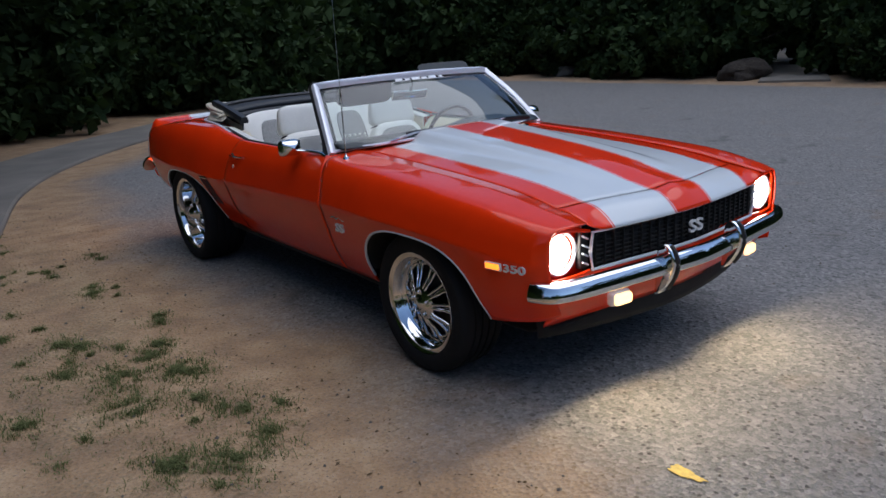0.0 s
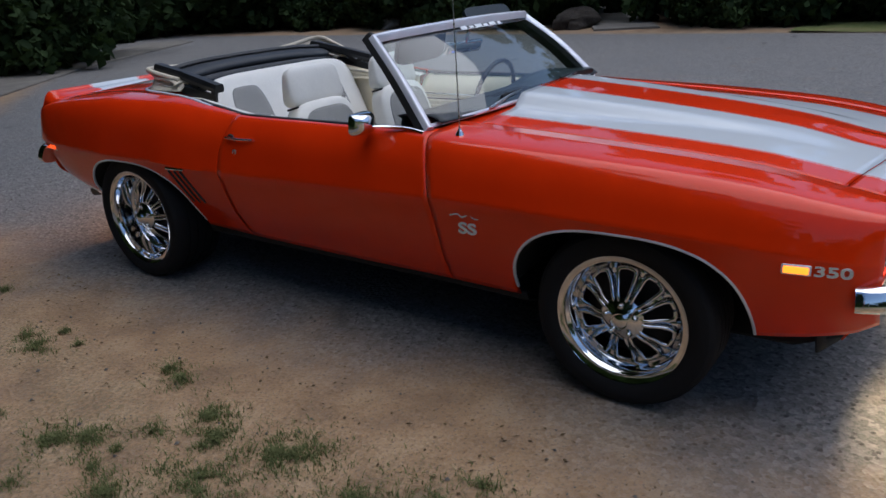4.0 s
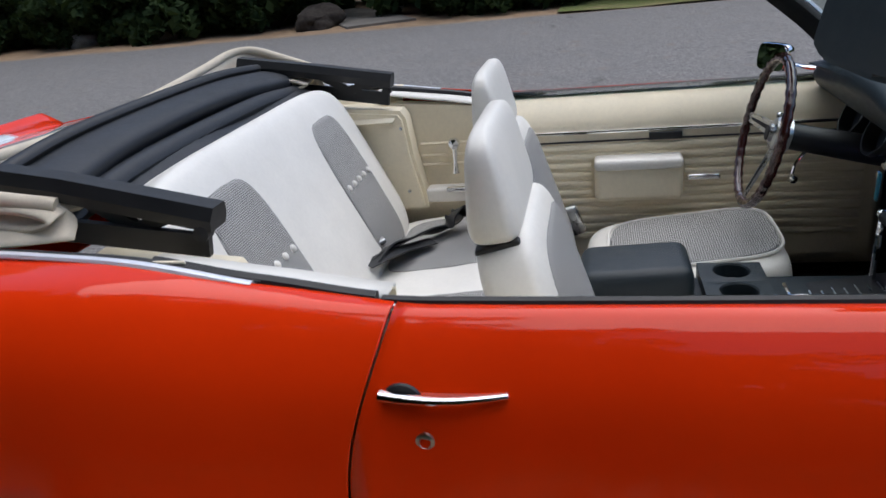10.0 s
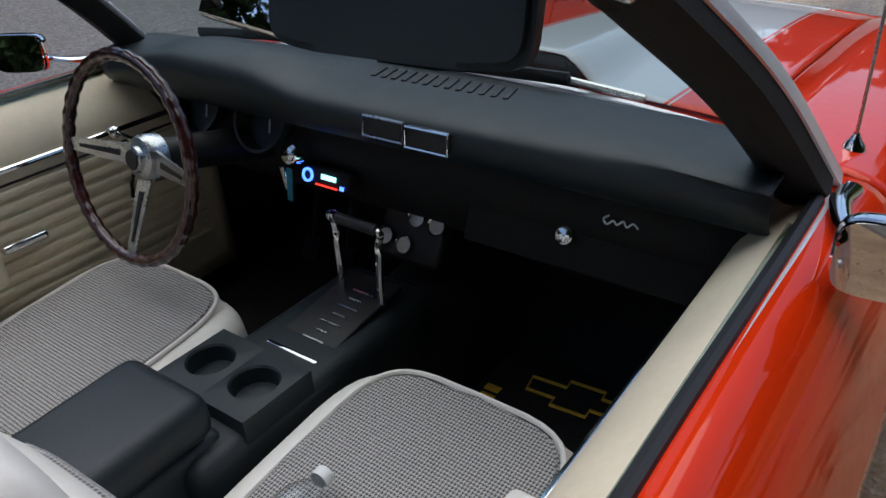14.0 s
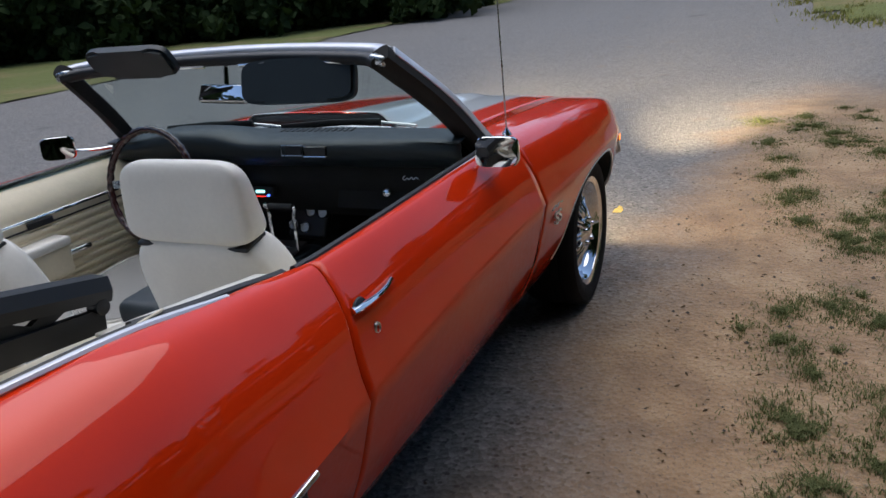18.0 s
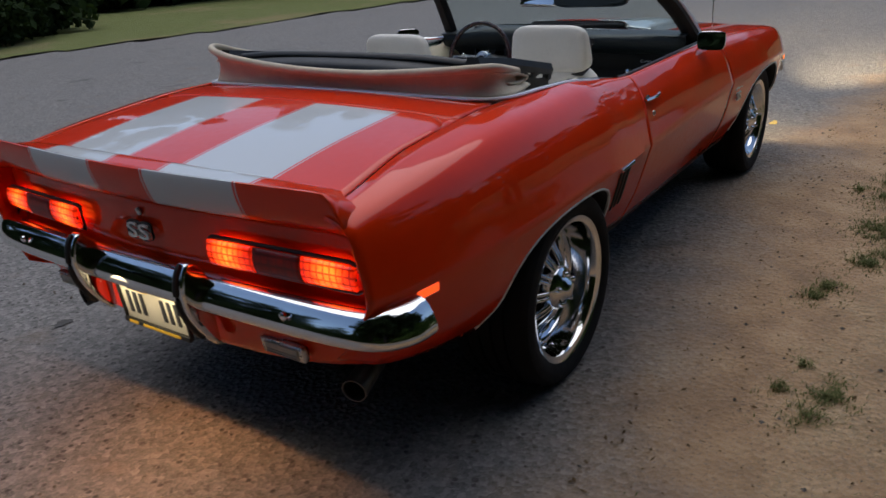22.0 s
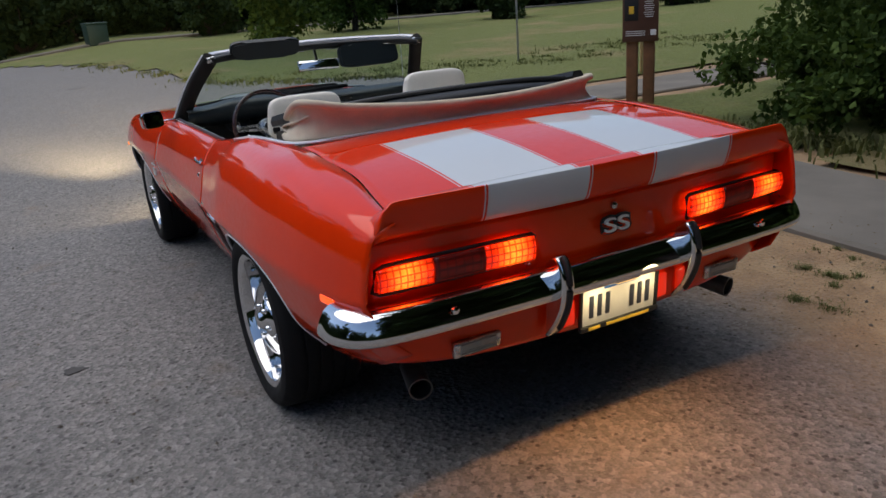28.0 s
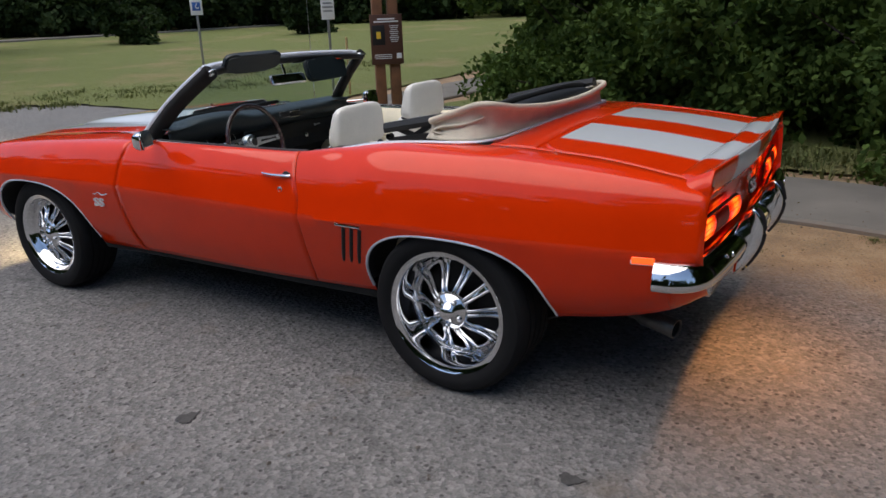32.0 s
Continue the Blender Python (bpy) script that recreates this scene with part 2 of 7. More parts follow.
M["radio_blue"] = glow("blue_display", (0.02, 0.04, 0.3), (0.05, 0.15, 1.0), 2.5)
M["radio_red"] = glow("red_keys", (0.2, 0.01, 0.01), (1.0, 0.03, 0.02), 1.5)
M["radio_text"] = glow("pale_display", (0.2, 0.4, 0.4), (0.3, 0.9, 0.9), 1.5)


# ---- mesh helpers ----
def mesh_of(name, verts, faces, smooth=True):
    me = bpy.data.meshes.new(name)
    me.from_pydata([tuple(map(float, v)) for v in verts], [], [tuple(int(i) for i in f) for f in faces])
    if smooth:
        me.shade_smooth()
    me.update()
    return me


def part(name, data, material, parent, label="", smooth=True, angle=40):
    if isinstance(data, bmesh.types.BMesh):
        me = bpy.data.meshes.new(name)
        bmesh.ops.recalc_face_normals(data, faces=data.faces)
        data.to_mesh(me)
        data.free()
        if smooth:
            me.shade_smooth()
    else:
        me = data
    if smooth and angle:
        me.set_sharp_from_angle(angle=radians(angle))
    mats = material if isinstance(material, (list, tuple)) else [material]
    if not me.materials:
        for m in mats:
            me.materials.append(m)
    ob = new(name, me)
    if parent is not None:
        ob.parent = parent
        ob.matrix_parent_inverse = parent.matrix_world.inverted() if parent.matrix_world != Matrix() else Matrix()
    if label:
        tagged(ob, label)
    return ob


def sheet(P, flip=False, close_u=False, close_v=False):
    """Verts and faces of a grid of points (nu, nv, 3)."""
    P = np.asarray(P, float)
    nu, nv = P.shape[:2]
    faces = []
    for i in range(nu if close_u else nu - 1):
        for j in range(nv if close_v else nv - 1):
            a, b = i * nv + j, ((i + 1) % nu) * nv + j
            c, d = ((i + 1) % nu) * nv + (j + 1) % nv, i * nv + (j + 1) % nv
            faces.append((a, d, c, b) if flip else (a, b, c, d))
    return P.reshape(-1, 3), faces


def panel(name, P, material, parent, thick=0.004, label="", flip=False, angle=35, offset=-1):
    me = mesh_of(name, *sheet(P, flip))
    ob = part(name, me, material, parent, label, angle=angle)
    if thick:
        mod = ob.modifiers.new("thickness", "SOLIDIFY")
        mod.thickness, mod.offset = thick, offset
    return ob


def rbox(size, at=(0, 0, 0), turn=(0, 0, 0), bevel=0.01, seg=3, taper=None, bm=None):
    """A box with rounded edges."""
    own = bm or bmesh.new()
    tmp = bmesh.new()
    bmesh.ops.create_cube(tmp, size=1.0)
    for v in tmp.verts:
        k = 1.0 if taper is None or v.co.z < 0 else taper
        v.co = Vector((v.co.x * size[0] * k, v.co.y * size[1] * k, v.co.z * size[2]))
    if bevel:
        bmesh.ops.bevel(tmp, geom=tmp.edges[:], offset=min(bevel, 0.49 * min(size)), segments=seg, affect="EDGES", profile=0.5)
    bmesh.ops.transform(tmp, matrix=pose(*at, *turn), verts=tmp.verts)
    me = bpy.data.meshes.new("tmp")
    tmp.to_mesh(me)
    tmp.free()
    own.from_mesh(me)
    bpy.data.meshes.remove(me)
    return own


def turned(profile, n=48, m=None):
    """A body of revolution about the local z axis from (radius, height) pairs."""
    prof = np.array(profile, float)
    a = np.linspace(0, 2 * np.pi, n, endpoint=False)
    P = np.stack([np.outer(np.cos(a), prof[:, 0]), np.outer(np.sin(a), prof[:, 0]), np.tile(prof[:, 1], (n, 1))], -1)
    if m is not None:
        P = np.array([[tuple(m @ Vector(p)) for p in row] for row in P])
    return mesh_of("turned", *sheet(P, True, close_u=True))


def smooth_line(pts, n=40):
    """A Catmull-Rom line through points."""
    p = np.array(pts, float)
    if len(p) == 2:
        return np.linspace(p[0], p[1], n)
    q = np.vstack([2 * p[0] - p[1], p, 2 * p[-1] - p[-2]])
    out = []
    for u in np.linspace(0, len(p) - 1 - 1e-9, n):
        i = int(u)
        f = u - i
        a, b, c, d = q[i : i + 4]
        out.append(0.5 * (2 * b + (c - a) * f + (2 * a - 5 * b + 4 * c - d) * f * f + (3 * b - a - 3 * c + d) * f**3))
    return np.array(out)


def tube(pts, radius, n=10, squash=1.0, cap=True, closed=False, up=(0, 0, 1)):
    """A round bar along a line; radius may be a list."""
    p = np.array(pts, float)
    r = np.broadcast_to(np.array(radius, float), (len(p),))
    t = np.roll(p, -1, 0) - np.roll(p, 1, 0) if closed else np.gradient(p, axis=0)
    t /= np.linalg.norm(t, axis=1, keepdims=True) + 1e-12
    rows = []
    for c, d, k in zip(p, t, r):
        s = np.cross(d, up)
        if np.linalg.norm(s) < 1e-3:
            s = np.cross(d, (0, 1, 0.01))
        s /= np.linalg.norm(s)
        w = np.cross(s, d)
        a = np.linspace(0, 2 * np.pi, n, endpoint=False)
        rows.append(c + k * (np.outer(np.cos(a), s) + squash * np.outer(np.sin(a), w)))
    v, f = sheet(np.array(rows), False, close_u=closed, close_v=True)
    f = list(f)
    if cap and not closed:
        f += [tuple(range(n - 1, -1, -1))[::-1], tuple(range((len(p) - 1) * n, len(p) * n))[::-1]]
    return mesh_of("tube", v, f)


def sweep(section, pts, up=(0, 0, 1), closed=False):
    """A closed 2D section (side, up) carried along a line."""
    p, sec = np.array(pts, float), np.array(section, float)
    t = np.roll(p, -1, 0) - np.roll(p, 1, 0) if closed else np.gradient(p, axis=0)
    t /= np.linalg.norm(t, axis=1, keepdims=True) + 1e-12
    rows = []
    for c, d in zip(p, t):
        s = np.cross(d, up)
        s /= np.linalg.norm(s) + 1e-12
        w = np.cross(s, d)
        rows.append(c + np.outer(sec[:, 0], s) + np.outer(sec[:, 1], w))
    v, f = sheet(np.array(rows), False, close_u=closed, close_v=True)
    n = len(sec)
    f = list(f)
    if not closed:
        f += [tuple(range(n)), tuple(range((len(p) - 1) * n, len(p) * n))[::-1]]
    return mesh_of("sweep", v, f)


def shape(outline, depth, m=None, bevel=0.0):
    """A flat outline in local xy, raised along z."""
    bm = bmesh.new()
    vs = [bm.verts.new((*p, 0)) for p in outline]
    f = bm.faces.new(vs)
    out = bmesh.ops.extrude_face_region(bm, geom=[f])
    for v in [g for g in out["geom"] if isinstance(g, bmesh.types.BMVert)]:
        v.co.z += depth
    if bevel:
        bmesh.ops.bevel(bm, geom=[e for e in bm.edges if abs(e.verts[0].co.z - e.verts[1].co.z) < 1e-9 and e.verts[0].co.z > depth / 2], offset=bevel, segments=2, affect="EDGES")
    if m is not None:
        bmesh.ops.transform(bm, matrix=m, verts=bm.verts)
    bmesh.ops.recalc_face_normals(bm, faces=bm.faces)
    return bm


def letters(text, size, depth, m, grow=0.018):
    cu = bpy.data.curves.new("letters", "FONT")
    cu.body, cu.size, cu.extrude, cu.align_x, cu.align_y = text, size, depth, "CENTER", "CENTER"
    cu.offset = grow * size
    ob = bpy.data.objects.new("letters", cu)
    me = bpy.data.meshes.new_from_object(ob)
    bpy.data.objects.remove(ob)
    me.transform(m)
    return me


def curve(ys, vs):
    """A smooth, monotone curve through the values (Fritsch-Carlson)."""
    o = np.argsort(ys)
    x, v = np.array(ys, float)[o], np.array(vs, float)[o]
    h, d = np.diff(x), np.diff(v) / np.diff(x)
    g = np.r_[d[0], [0 if a * b <= 0 else 3 * (p + q) / ((2 * q + p) / a + (q + 2 * p) / b) for a, b, p, q in zip(d, d[1:], h, h[1:])], d[-1]]

    def at(t):
        t = np.clip(np.asarray(t, float), x[0], x[-1])
        i = np.clip(np.searchsorted(x, t, "right") - 1, 0, len(h) - 1)
        s = (t - x[i]) / h[i]
        return (1 + 2 * s) * (1 - s) ** 2 * v[i] + s * (1 - s) ** 2 * h[i] * g[i] + s * s * (3 - 2 * s) * v[i + 1] + s * s * (s - 1) * h[i] * g[i + 1]

    return at


def mirrored(P):
    Q = np.array(P, float)
    Q[..., 0] *= -1
    return Q


# ---- ground ----
def rise(x, y):
    """The ground is level round the car and climbs gently towards the lawn."""
    d = np.hypot(x, y)
    side = np.clip((np.asarray(x, float) + 4.0) / 7.0, 0, 1) * np.clip((np.asarray(y, float) - 2.0) / 6.0, 0, 1)
    return 0.024 * np.maximum(0, d - 9.0) ** 1.05 * np.clip((d - 9) / 8, 0, 1) * side


def ground_mesh(name, xs, ys, keep=None, lift=0.0, jitter=0.0):
    X, Y = np.meshgrid(xs, ys, indexing="ij")
    Z = rise(X, Y) + lift
    if jitter:
        Z = Z + np.array([noise.noise(Vector((a * 1.7, b * 1.7, 3.0))) for a, b in zip(X.ravel(), Y.ravel())]).reshape(X.shape) * jitter
    v, f = sheet(np.stack([X, Y, Z], -1))
    if keep is not None:
        cx, cy = v[:, 0], v[:, 1]
        ok = keep(cx, cy)
        f = [q for q in f if all(ok[i] for i in q)]
    return mesh_of(name, v, f)


LAWN_EDGE = curve([-20, 1.0, 2.2, 3.2, 5.0, 8.0, 14, 60], [60, 22, 13.9, 12.4, 10.8, 9.6, 9.0, 9.0])
WALK = smooth_line([(4.6, 5.0), (4.0, 2.6), (3.35, 0.6), (3.0, -1.0), (2.85, -2.4), (2.5, -3.8), (2.0, -5.7), (1.2, -7.4), (-0.1, -9.15), (-2.3, -11.3), (-6, -14.4), (-11, -17.5)], 90)


def ground_material():
    mat = Mat("asphalt_and_sand", (0.1, 0.1, 0.1), 0.85)
    x, y, z = mat.xyz()
    vor = mat.nt.nodes.new("ShaderNodeTexVoronoi")
    vor.inputs["Scale"].default_value = 48
    mat.link(mat.coord(), vor.inputs["Vector"])
    vor2 = mat.nt.nodes.new("ShaderNodeTexVoronoi")
    vor2.inputs["Scale"].default_value = 120
    mat.link(mat.coord(), vor2.inputs["Vector"])
    grain = mat.noise(230, 4)
    stone = mat.ramp(vor.outputs["Color"], (0.0, (0.016, 0.016, 0.017)), (0.16, (0.10, 0.098, 0.096)), (0.55, (0.185, 0.178, 0.172)), (1.0, (0.36, 0.345, 0.33)))
    fine = mat.ramp(vor2.outputs["Color"], (0.0, (0.045, 0.045, 0.045)), (0.5, (0.16, 0.155, 0.15)), (1.0, (0.30, 0.285, 0.275)))
    blot = mat.noise(1.1, 5)
    asphalt = mat.mix(0.42, stone, fine)
    pits = mat.nt.nodes.new("ShaderNodeTexVoronoi")
    pits.inputs["Scale"].default_value = 38
    mat.link(mat.coord(), pits.inputs["Vector"])
    hole = mat.math("MULTIPLY", mat.math("SUBTRACT", 1.0, mat.step(mat.math("ADD", pits.outputs["Distance"], mat.math("MULTIPLY", mat.math("SUBTRACT", grain, 0.5), 0.7)), 0.22, 0.42)), mat.ramp(pits.outputs["Color"], (0.26, 1.0), (0.36, 0.0)))
    asphalt = mat.mix(mat.math("MULTIPLY", hole, 0.85), asphalt, (0.022, 0.021, 0.020))
    asphalt = mat.mix(mat.ramp(blot, (0.35, 0.0), (0.75, 0.35)), asphalt, (0.14, 0.137, 0.14))
    asphalt = mat.mix(mat.ramp(mat.noise(2.6, 6), (0.60, 0.0), (0.72, 0.45)), asphalt, (0.19, 0.145, 0.11))
    asphalt = mat.mix(mat.ramp(mat.noise(1.9, 3, 0.5, 0.6), (0.66, 0.0), (0.74, 0.55)), asphalt, (0.055, 0.053, 0.052))
    sand = mat.ramp(mat.noise(3.2, 6, 0.6), (0.25, (0.21, 0.120, 0.056)), (0.5, (0.37, 0.225, 0.108)), (0.75, (0.51, 0.345, 0.188)))
    sand = mat.mix(mat.ramp(mat.noise(70, 5), (0.56, 0.0), (0.66, 0.6)), sand, (0.095, 0.066, 0.045))
    edge = mat.math("ADD", x, mat.math("MULTIPLY", mat.math("SUBTRACT", mat.noise(0.9, 6, 0.62), 0.5), mat.math("ADD", mat.math("MULTIPLY", mat.step(y, -5.0, -2.0), 1.0), 0.5)))
    edge = mat.math("SUBTRACT", edge, mat.math("MULTIPLY", mat.math("MAXIMUM", mat.math("SUBTRACT", y, 1.2), 0.0), 0.12))
    edge = mat.math("ADD", edge, mat.math("MULTIPLY", mat.math("MAXIMUM", mat.math("SUBTRACT", -2.0, y), 0.0), 0.16))
    edge = mat.math("ADD", edge, mat.math("MULTIPLY", mat.math("MAXIMUM", mat.math("SUBTRACT", -6.0, y), 0.0), 0.60))
    edge = mat.math("ADD", edge, mat.math("MULTIPLY", mat.step(y, -0.6, 0.9), 0.26))
    far = mat.math("MULTIPLY", mat.step(y, -26.0, -18.0), mat.math("SUBTRACT", 1.0, mat.step(y, 5.5, 8.0)))
    m = mat.math("MULTIPLY", mat.step(edge, 0.72, 1.62), far)
    m = mat.math("MAXIMUM", m, mat.math("MULTIPLY", mat.step(mat.math("ADD", mat.math("SUBTRACT", -13.4, x), mat.math("MULTIPLY", mat.noise(0.5, 4), 0.8)), -0.1, 0.6), 0.9))
    weedy = mat.math("MULTIPLY", mat.ramp(mat.noise(1.5, 5, 0.6), (0.46, 0.0), (0.60, 0.35)), mat.step(x, 1.45, 1.8))
    sand = mat.mix(mat.math("MULTIPLY", weedy, mat.ramp(mat.noise(48, 4), (0.42, 0.0), (0.58, 1.0))), sand, (0.075, 0.085, 0.030))
    speck = mat.ramp(grain, (0.40, 0.0), (0.62, 1.0))
    m = mat.math("MULTIPLY", m, mat.math("ADD", mat.math("MULTIPLY", speck, 0.35), 0.65))
    mat.color(mat.mix(m, asphalt, sand))
    mat.rough(mat.ramp(grain, (0.3, 0.72), (0.7, 0.95)))
    mat.bump(mat.math("ADD", vor.outputs["Distance"], mat.math("MULTIPLY", grain, 0.4)), 0.7, 0.012)
    return mat.m


M["ground"] = ground_material()
xs = np.r_[-900, -300, -120, np.linspace(-60, -16, 23), np.linspace(-14, 14, 57), np.linspace(16, 60, 23), 120, 300, 900]
ground = part("ground", ground_mesh("ground", xs, xs), M["ground"], None, angle=0)
tagged(ground, "worn grey asphalt lot with a sandy verge", "ground", kind="structure")

concrete = Mat("pale_concrete", (0.3, 0.3, 0.28), 0.9)
concrete.color(concrete.mix(concrete.ramp(concrete.noise(1.4, 6), (0.3, 0.0), (0.7, 1.0)), (0.130, 0.119, 0.104), (0.205, 0.187, 0.162)))
concrete.bump(concrete.noise(160, 4), 0.3, 0.004)
M["concrete"] = concrete.m


def strip(name, line, width, height, material, label, category):
    """A raised path: flat top, rounded edges, down to the ground."""
    line = np.array(line)
    z = rise(line[:, 0], line[:, 1])
    p = np.c_[line, z]
    w = width / 2
    sec = [(-w, -0.2), (-w, height - 0.02), (-w + 0.02, height), (w - 0.02, height), (w, height - 0.02), (w, -0.2)]
    ob = part(name, sweep(sec, p), material, None, angle=30)
    return tagged(ob, label, category, kind="structure")


strip("pavement", WALK, 1.32, 0.045, M["concrete"], "pale concrete footpath curving past the sandy verge", "footpath")
strip("pavement", np.array([(4.2, 4.75), (7, 4.7), (12, 4.55), (19, 4.5)]), 1.4, 0.04, M["concrete"], "pale concrete walkway crossing the lawn", "walkway")

lawn_mat = Mat("mown_grass", (0.06, 0.09, 0.03), 0.95)
lawn_mat.color(lawn_mat.mix(lawn_mat.ramp(lawn_mat.noise(0.35, 6, 0.65), (0.52, 0.0), (0.68, 0.85)), lawn_mat.ramp(lawn_mat.noise(26, 5), (0.3, (0.105, 0.130, 0.032)), (0.7, (0.225, 0.250, 0.075))), (0.30, 0.23, 0.115)))
lawn_mat.bump(lawn_mat.noise(70, 5), 1.0, 0.04)
M["lawn"] = lawn_mat.m
lx, ly = np.linspace(-6, 60, 133), np.linspace(5.5, 75, 140)
lawn = part("lawn", ground_mesh("lawn", lx, ly, lambda a, b: (b > LAWN_EDGE(a)) | ((a > 5.3) & (b > 5.5)), 0.03, 0.03), M["lawn"], None, angle=0)
tagged(lawn, "patchy mown grass with bare sandy spots", "lawn", kind="structure")
verge = part("lawn", ground_mesh("lawn", np.linspace(-60, -10.4, 125), np.linspace(-1.0, 75, 110), lambda a, b: a < -13.2 + 0.2 * np.clip(b, 0, 12) - 0.25 * np.sin(b * 0.7), 0.03, 0.04), M["lawn"], None, angle=0)
tagged(verge, "grassy verge beside the asphalt lot", "lawn", kind="structure")
right_bank = part("bank", ground_mesh("bank", np.linspace(3.9, 40, 70), np.linspace(-22, 3.6, 60), lambda a, b: a > 3.95 + np.maximum(0, 0.0 - b) * -0.22, 0.03, 0.05), M["lawn"], None, angle=0)
tagged(right_bank, "shaded weedy bank under the bushes", "bank", kind="structure")

far_road = np.array([(60, 19), (40, 27), (24, 33), (8, 37), (-10, 39), (-30, 37), (-55, 33)], float)
strip("road", smooth_line(far_road, 60), 4.6, 0.05, M["concrete"], "pale road running past behind the lawn", "road")
strip("road", smooth_line([(-14.2, -4.7), (-18, -6.7), (-22, -9.4), (-28, -11.8), (-40, -16)], 40), 1.5, 0.05, M["concrete"], "pale side track entering the dark woods", "track")


# ---- foliage ----
def leaf_mat(name, a, b):
    mat = Mat(name, a, 0.75)
    info = mat.nt.nodes.new("ShaderNodeNewGeometry")
    f = mat.math("ADD", mat.math("MULTIPLY", info.outputs["Random Per Island"], 0.6), mat.math("MULTIPLY", mat.noise(0.8, 3), 0.4))
    mat.color(mat.ramp(f, (0.2, a), (0.8, b)))
    mat.set(**{"Specular IOR Level": 0.08})
    tl = mat.nt.nodes.new("ShaderNodeBsdfTranslucent")
    tl.inputs[0].default_value = (b[0] * 0.8, b[1] * 0.9, b[2] * 0.5, 1)
    ms = mat.nt.nodes.new("ShaderNodeMixShader")
    ms.inputs[0].default_value = 0.2
    mat.link(mat.b.outputs[0], ms.inputs[1])
    mat.link(tl.outputs[0], ms.inputs[2])
    mat.link(ms.outputs[0], mat.nt.nodes["Material Output"].inputs["Surface"])
    return mat.m


M["leaf"] = leaf_mat("bush_leaves", (0.022, 0.046, 0.011), (0.092, 0.142, 0.036))
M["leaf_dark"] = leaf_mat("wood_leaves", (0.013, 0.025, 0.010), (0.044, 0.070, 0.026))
M["grass"] = leaf_mat("grass_blades", (0.072, 0.092, 0.034), (0.190, 0.195, 0.085))
bark = Mat("bark", (0.06, 0.045, 0.035), 0.95)
bark.color(bark.ramp(bark.noise(14, 6), (0.3, (0.016, 0.012, 0.009)), (0.7, (0.046, 0.036, 0.028))))
bark.bump(bark.noise(22, 5), 0.8, 0.03)
M["bark"] = bark.m


def leaf_cloud(name, rng, centres, radii, count, size, flat=0.75):
    """Many small folded leaves gathered in clumps."""
    k = rng.integers(0, len(centres), count)
    d = rng.normal(size=(count, 3))
    d /= np.linalg.norm(d, axis=1, keepdims=True)
    r = radii[k] * rng.random(count) ** 0.45
    c = centres[k] + d * r[:, None] * np.array([1, 1, flat])
    ax = rng.normal(size=(count, 3)) + d * 0.6 + np.array([0, 0, -0.25])
    ax /= np.linalg.norm(ax, axis=1, keepdims=True)
    s = np.cross(ax, rng.normal(size=(count, 3)))
    s /= np.linalg.norm(s, axis=1, keepdims=True)
    up = np.cross(s, ax)
    L = size * (0.6 + 0.8 * rng.random(count))[:, None]
    W = L * 0.32
    base, tip = c - ax * L / 2, c + ax * L / 2
    left, right = c + s * W - up * W * 0.35, c - s * W - up * W * 0.35
    V = np.stack([base, left, tip, right], 1).reshape(-1, 3)
    i = np.arange(count) * 4
    me = bpy.data.meshes.new(name)
    me.vertices.add(len(V))
    me.vertices.foreach_set("co", V.ravel())
    tri = np.stack([i, i + 1, i + 2, i, i + 2, i + 3], 1).ravel()
    me.loops.add(len(tri))
    me.loops.foreach_set("vertex_index", tri)
    me.polygons.add(len(tri) // 3)
    me.polygons.foreach_set("loop_start", np.arange(0, len(tri), 3))
    me.update(calc_edges=True)
    return me


def tree(seed, height, spread, leaves, size, trunk, leaf, low=0.25):
    rng = np.random.default_rng(seed)
    top = new("tree")
    n = 9
    path = np.c_[np.cumsum(rng.normal(0, 0.05, n)), np.cumsum(rng.normal(0, 0.05, n)), np.linspace(-0.2, height * 0.82, n)]
    bm = bmesh.new()
    bm.from_mesh(tube(smooth_line(path, 24), np.linspace(trunk, trunk * 0.25, 24), 9))
    cs, rs = [], []
    for b in range(11):
        h = low + (0.9 - low) * (b + rng.random()) / 11
        at = np.array([np.interp(h * height, path[:, 2], path[:, k]) for k in range(3)])
        a = b * 2.4 + rng.random()
        reach = spread * (0.45 + 0.6 * rng.random()) * np.sin(np.pi * min(0.98, 0.2 + 0.78 * (1 - h) ** 0.6))
        tip = at + np.array([np.cos(a) * reach, np.sin(a) * reach, height * (0.06 + 0.10 * rng.random())])
        mid = (at + tip) / 2 + np.array([0, 0, 0.05 * height])
        bm.from_mesh(tube(smooth_line([at, mid, tip], 8), np.linspace(trunk * 0.35, 0.012, 8), 6))
        for j in range(5):
            f = 0.45 + 0.6 * rng.random()
            cs.append(at + (tip - at) * f + rng.normal(0, 0.16 * spread, 3) * np.array([1, 1, 0.7]))
            rs.append(spread * (0.16 + 0.17 * rng.random()))
    for j in range(7):
        cs.append(path[-1] + rng.normal(0, 0.16 * spread, 3))
        rs.append(spread * 0.25)
    part("trunk", bm, M["bark"], top)
    me = leaf_cloud("crown", rng, np.array(cs), np.array(rs), leaves, size)
    part("crown", me, leaf, top, smooth=False)
    return top


def place_copies(first, spots, label, category, group):
    tagged(first, label, category, group)
    for i, (x, y, s, a) in enumerate(spots):
        m = Matrix.LocRotScale((x, y, float(rise(x, y))), Euler((0, 0, a)), None)
        ob = first if i == 0 else copy_thing(first, m)
        ob.matrix_basis = m @ Matrix.Scale(s, 4)


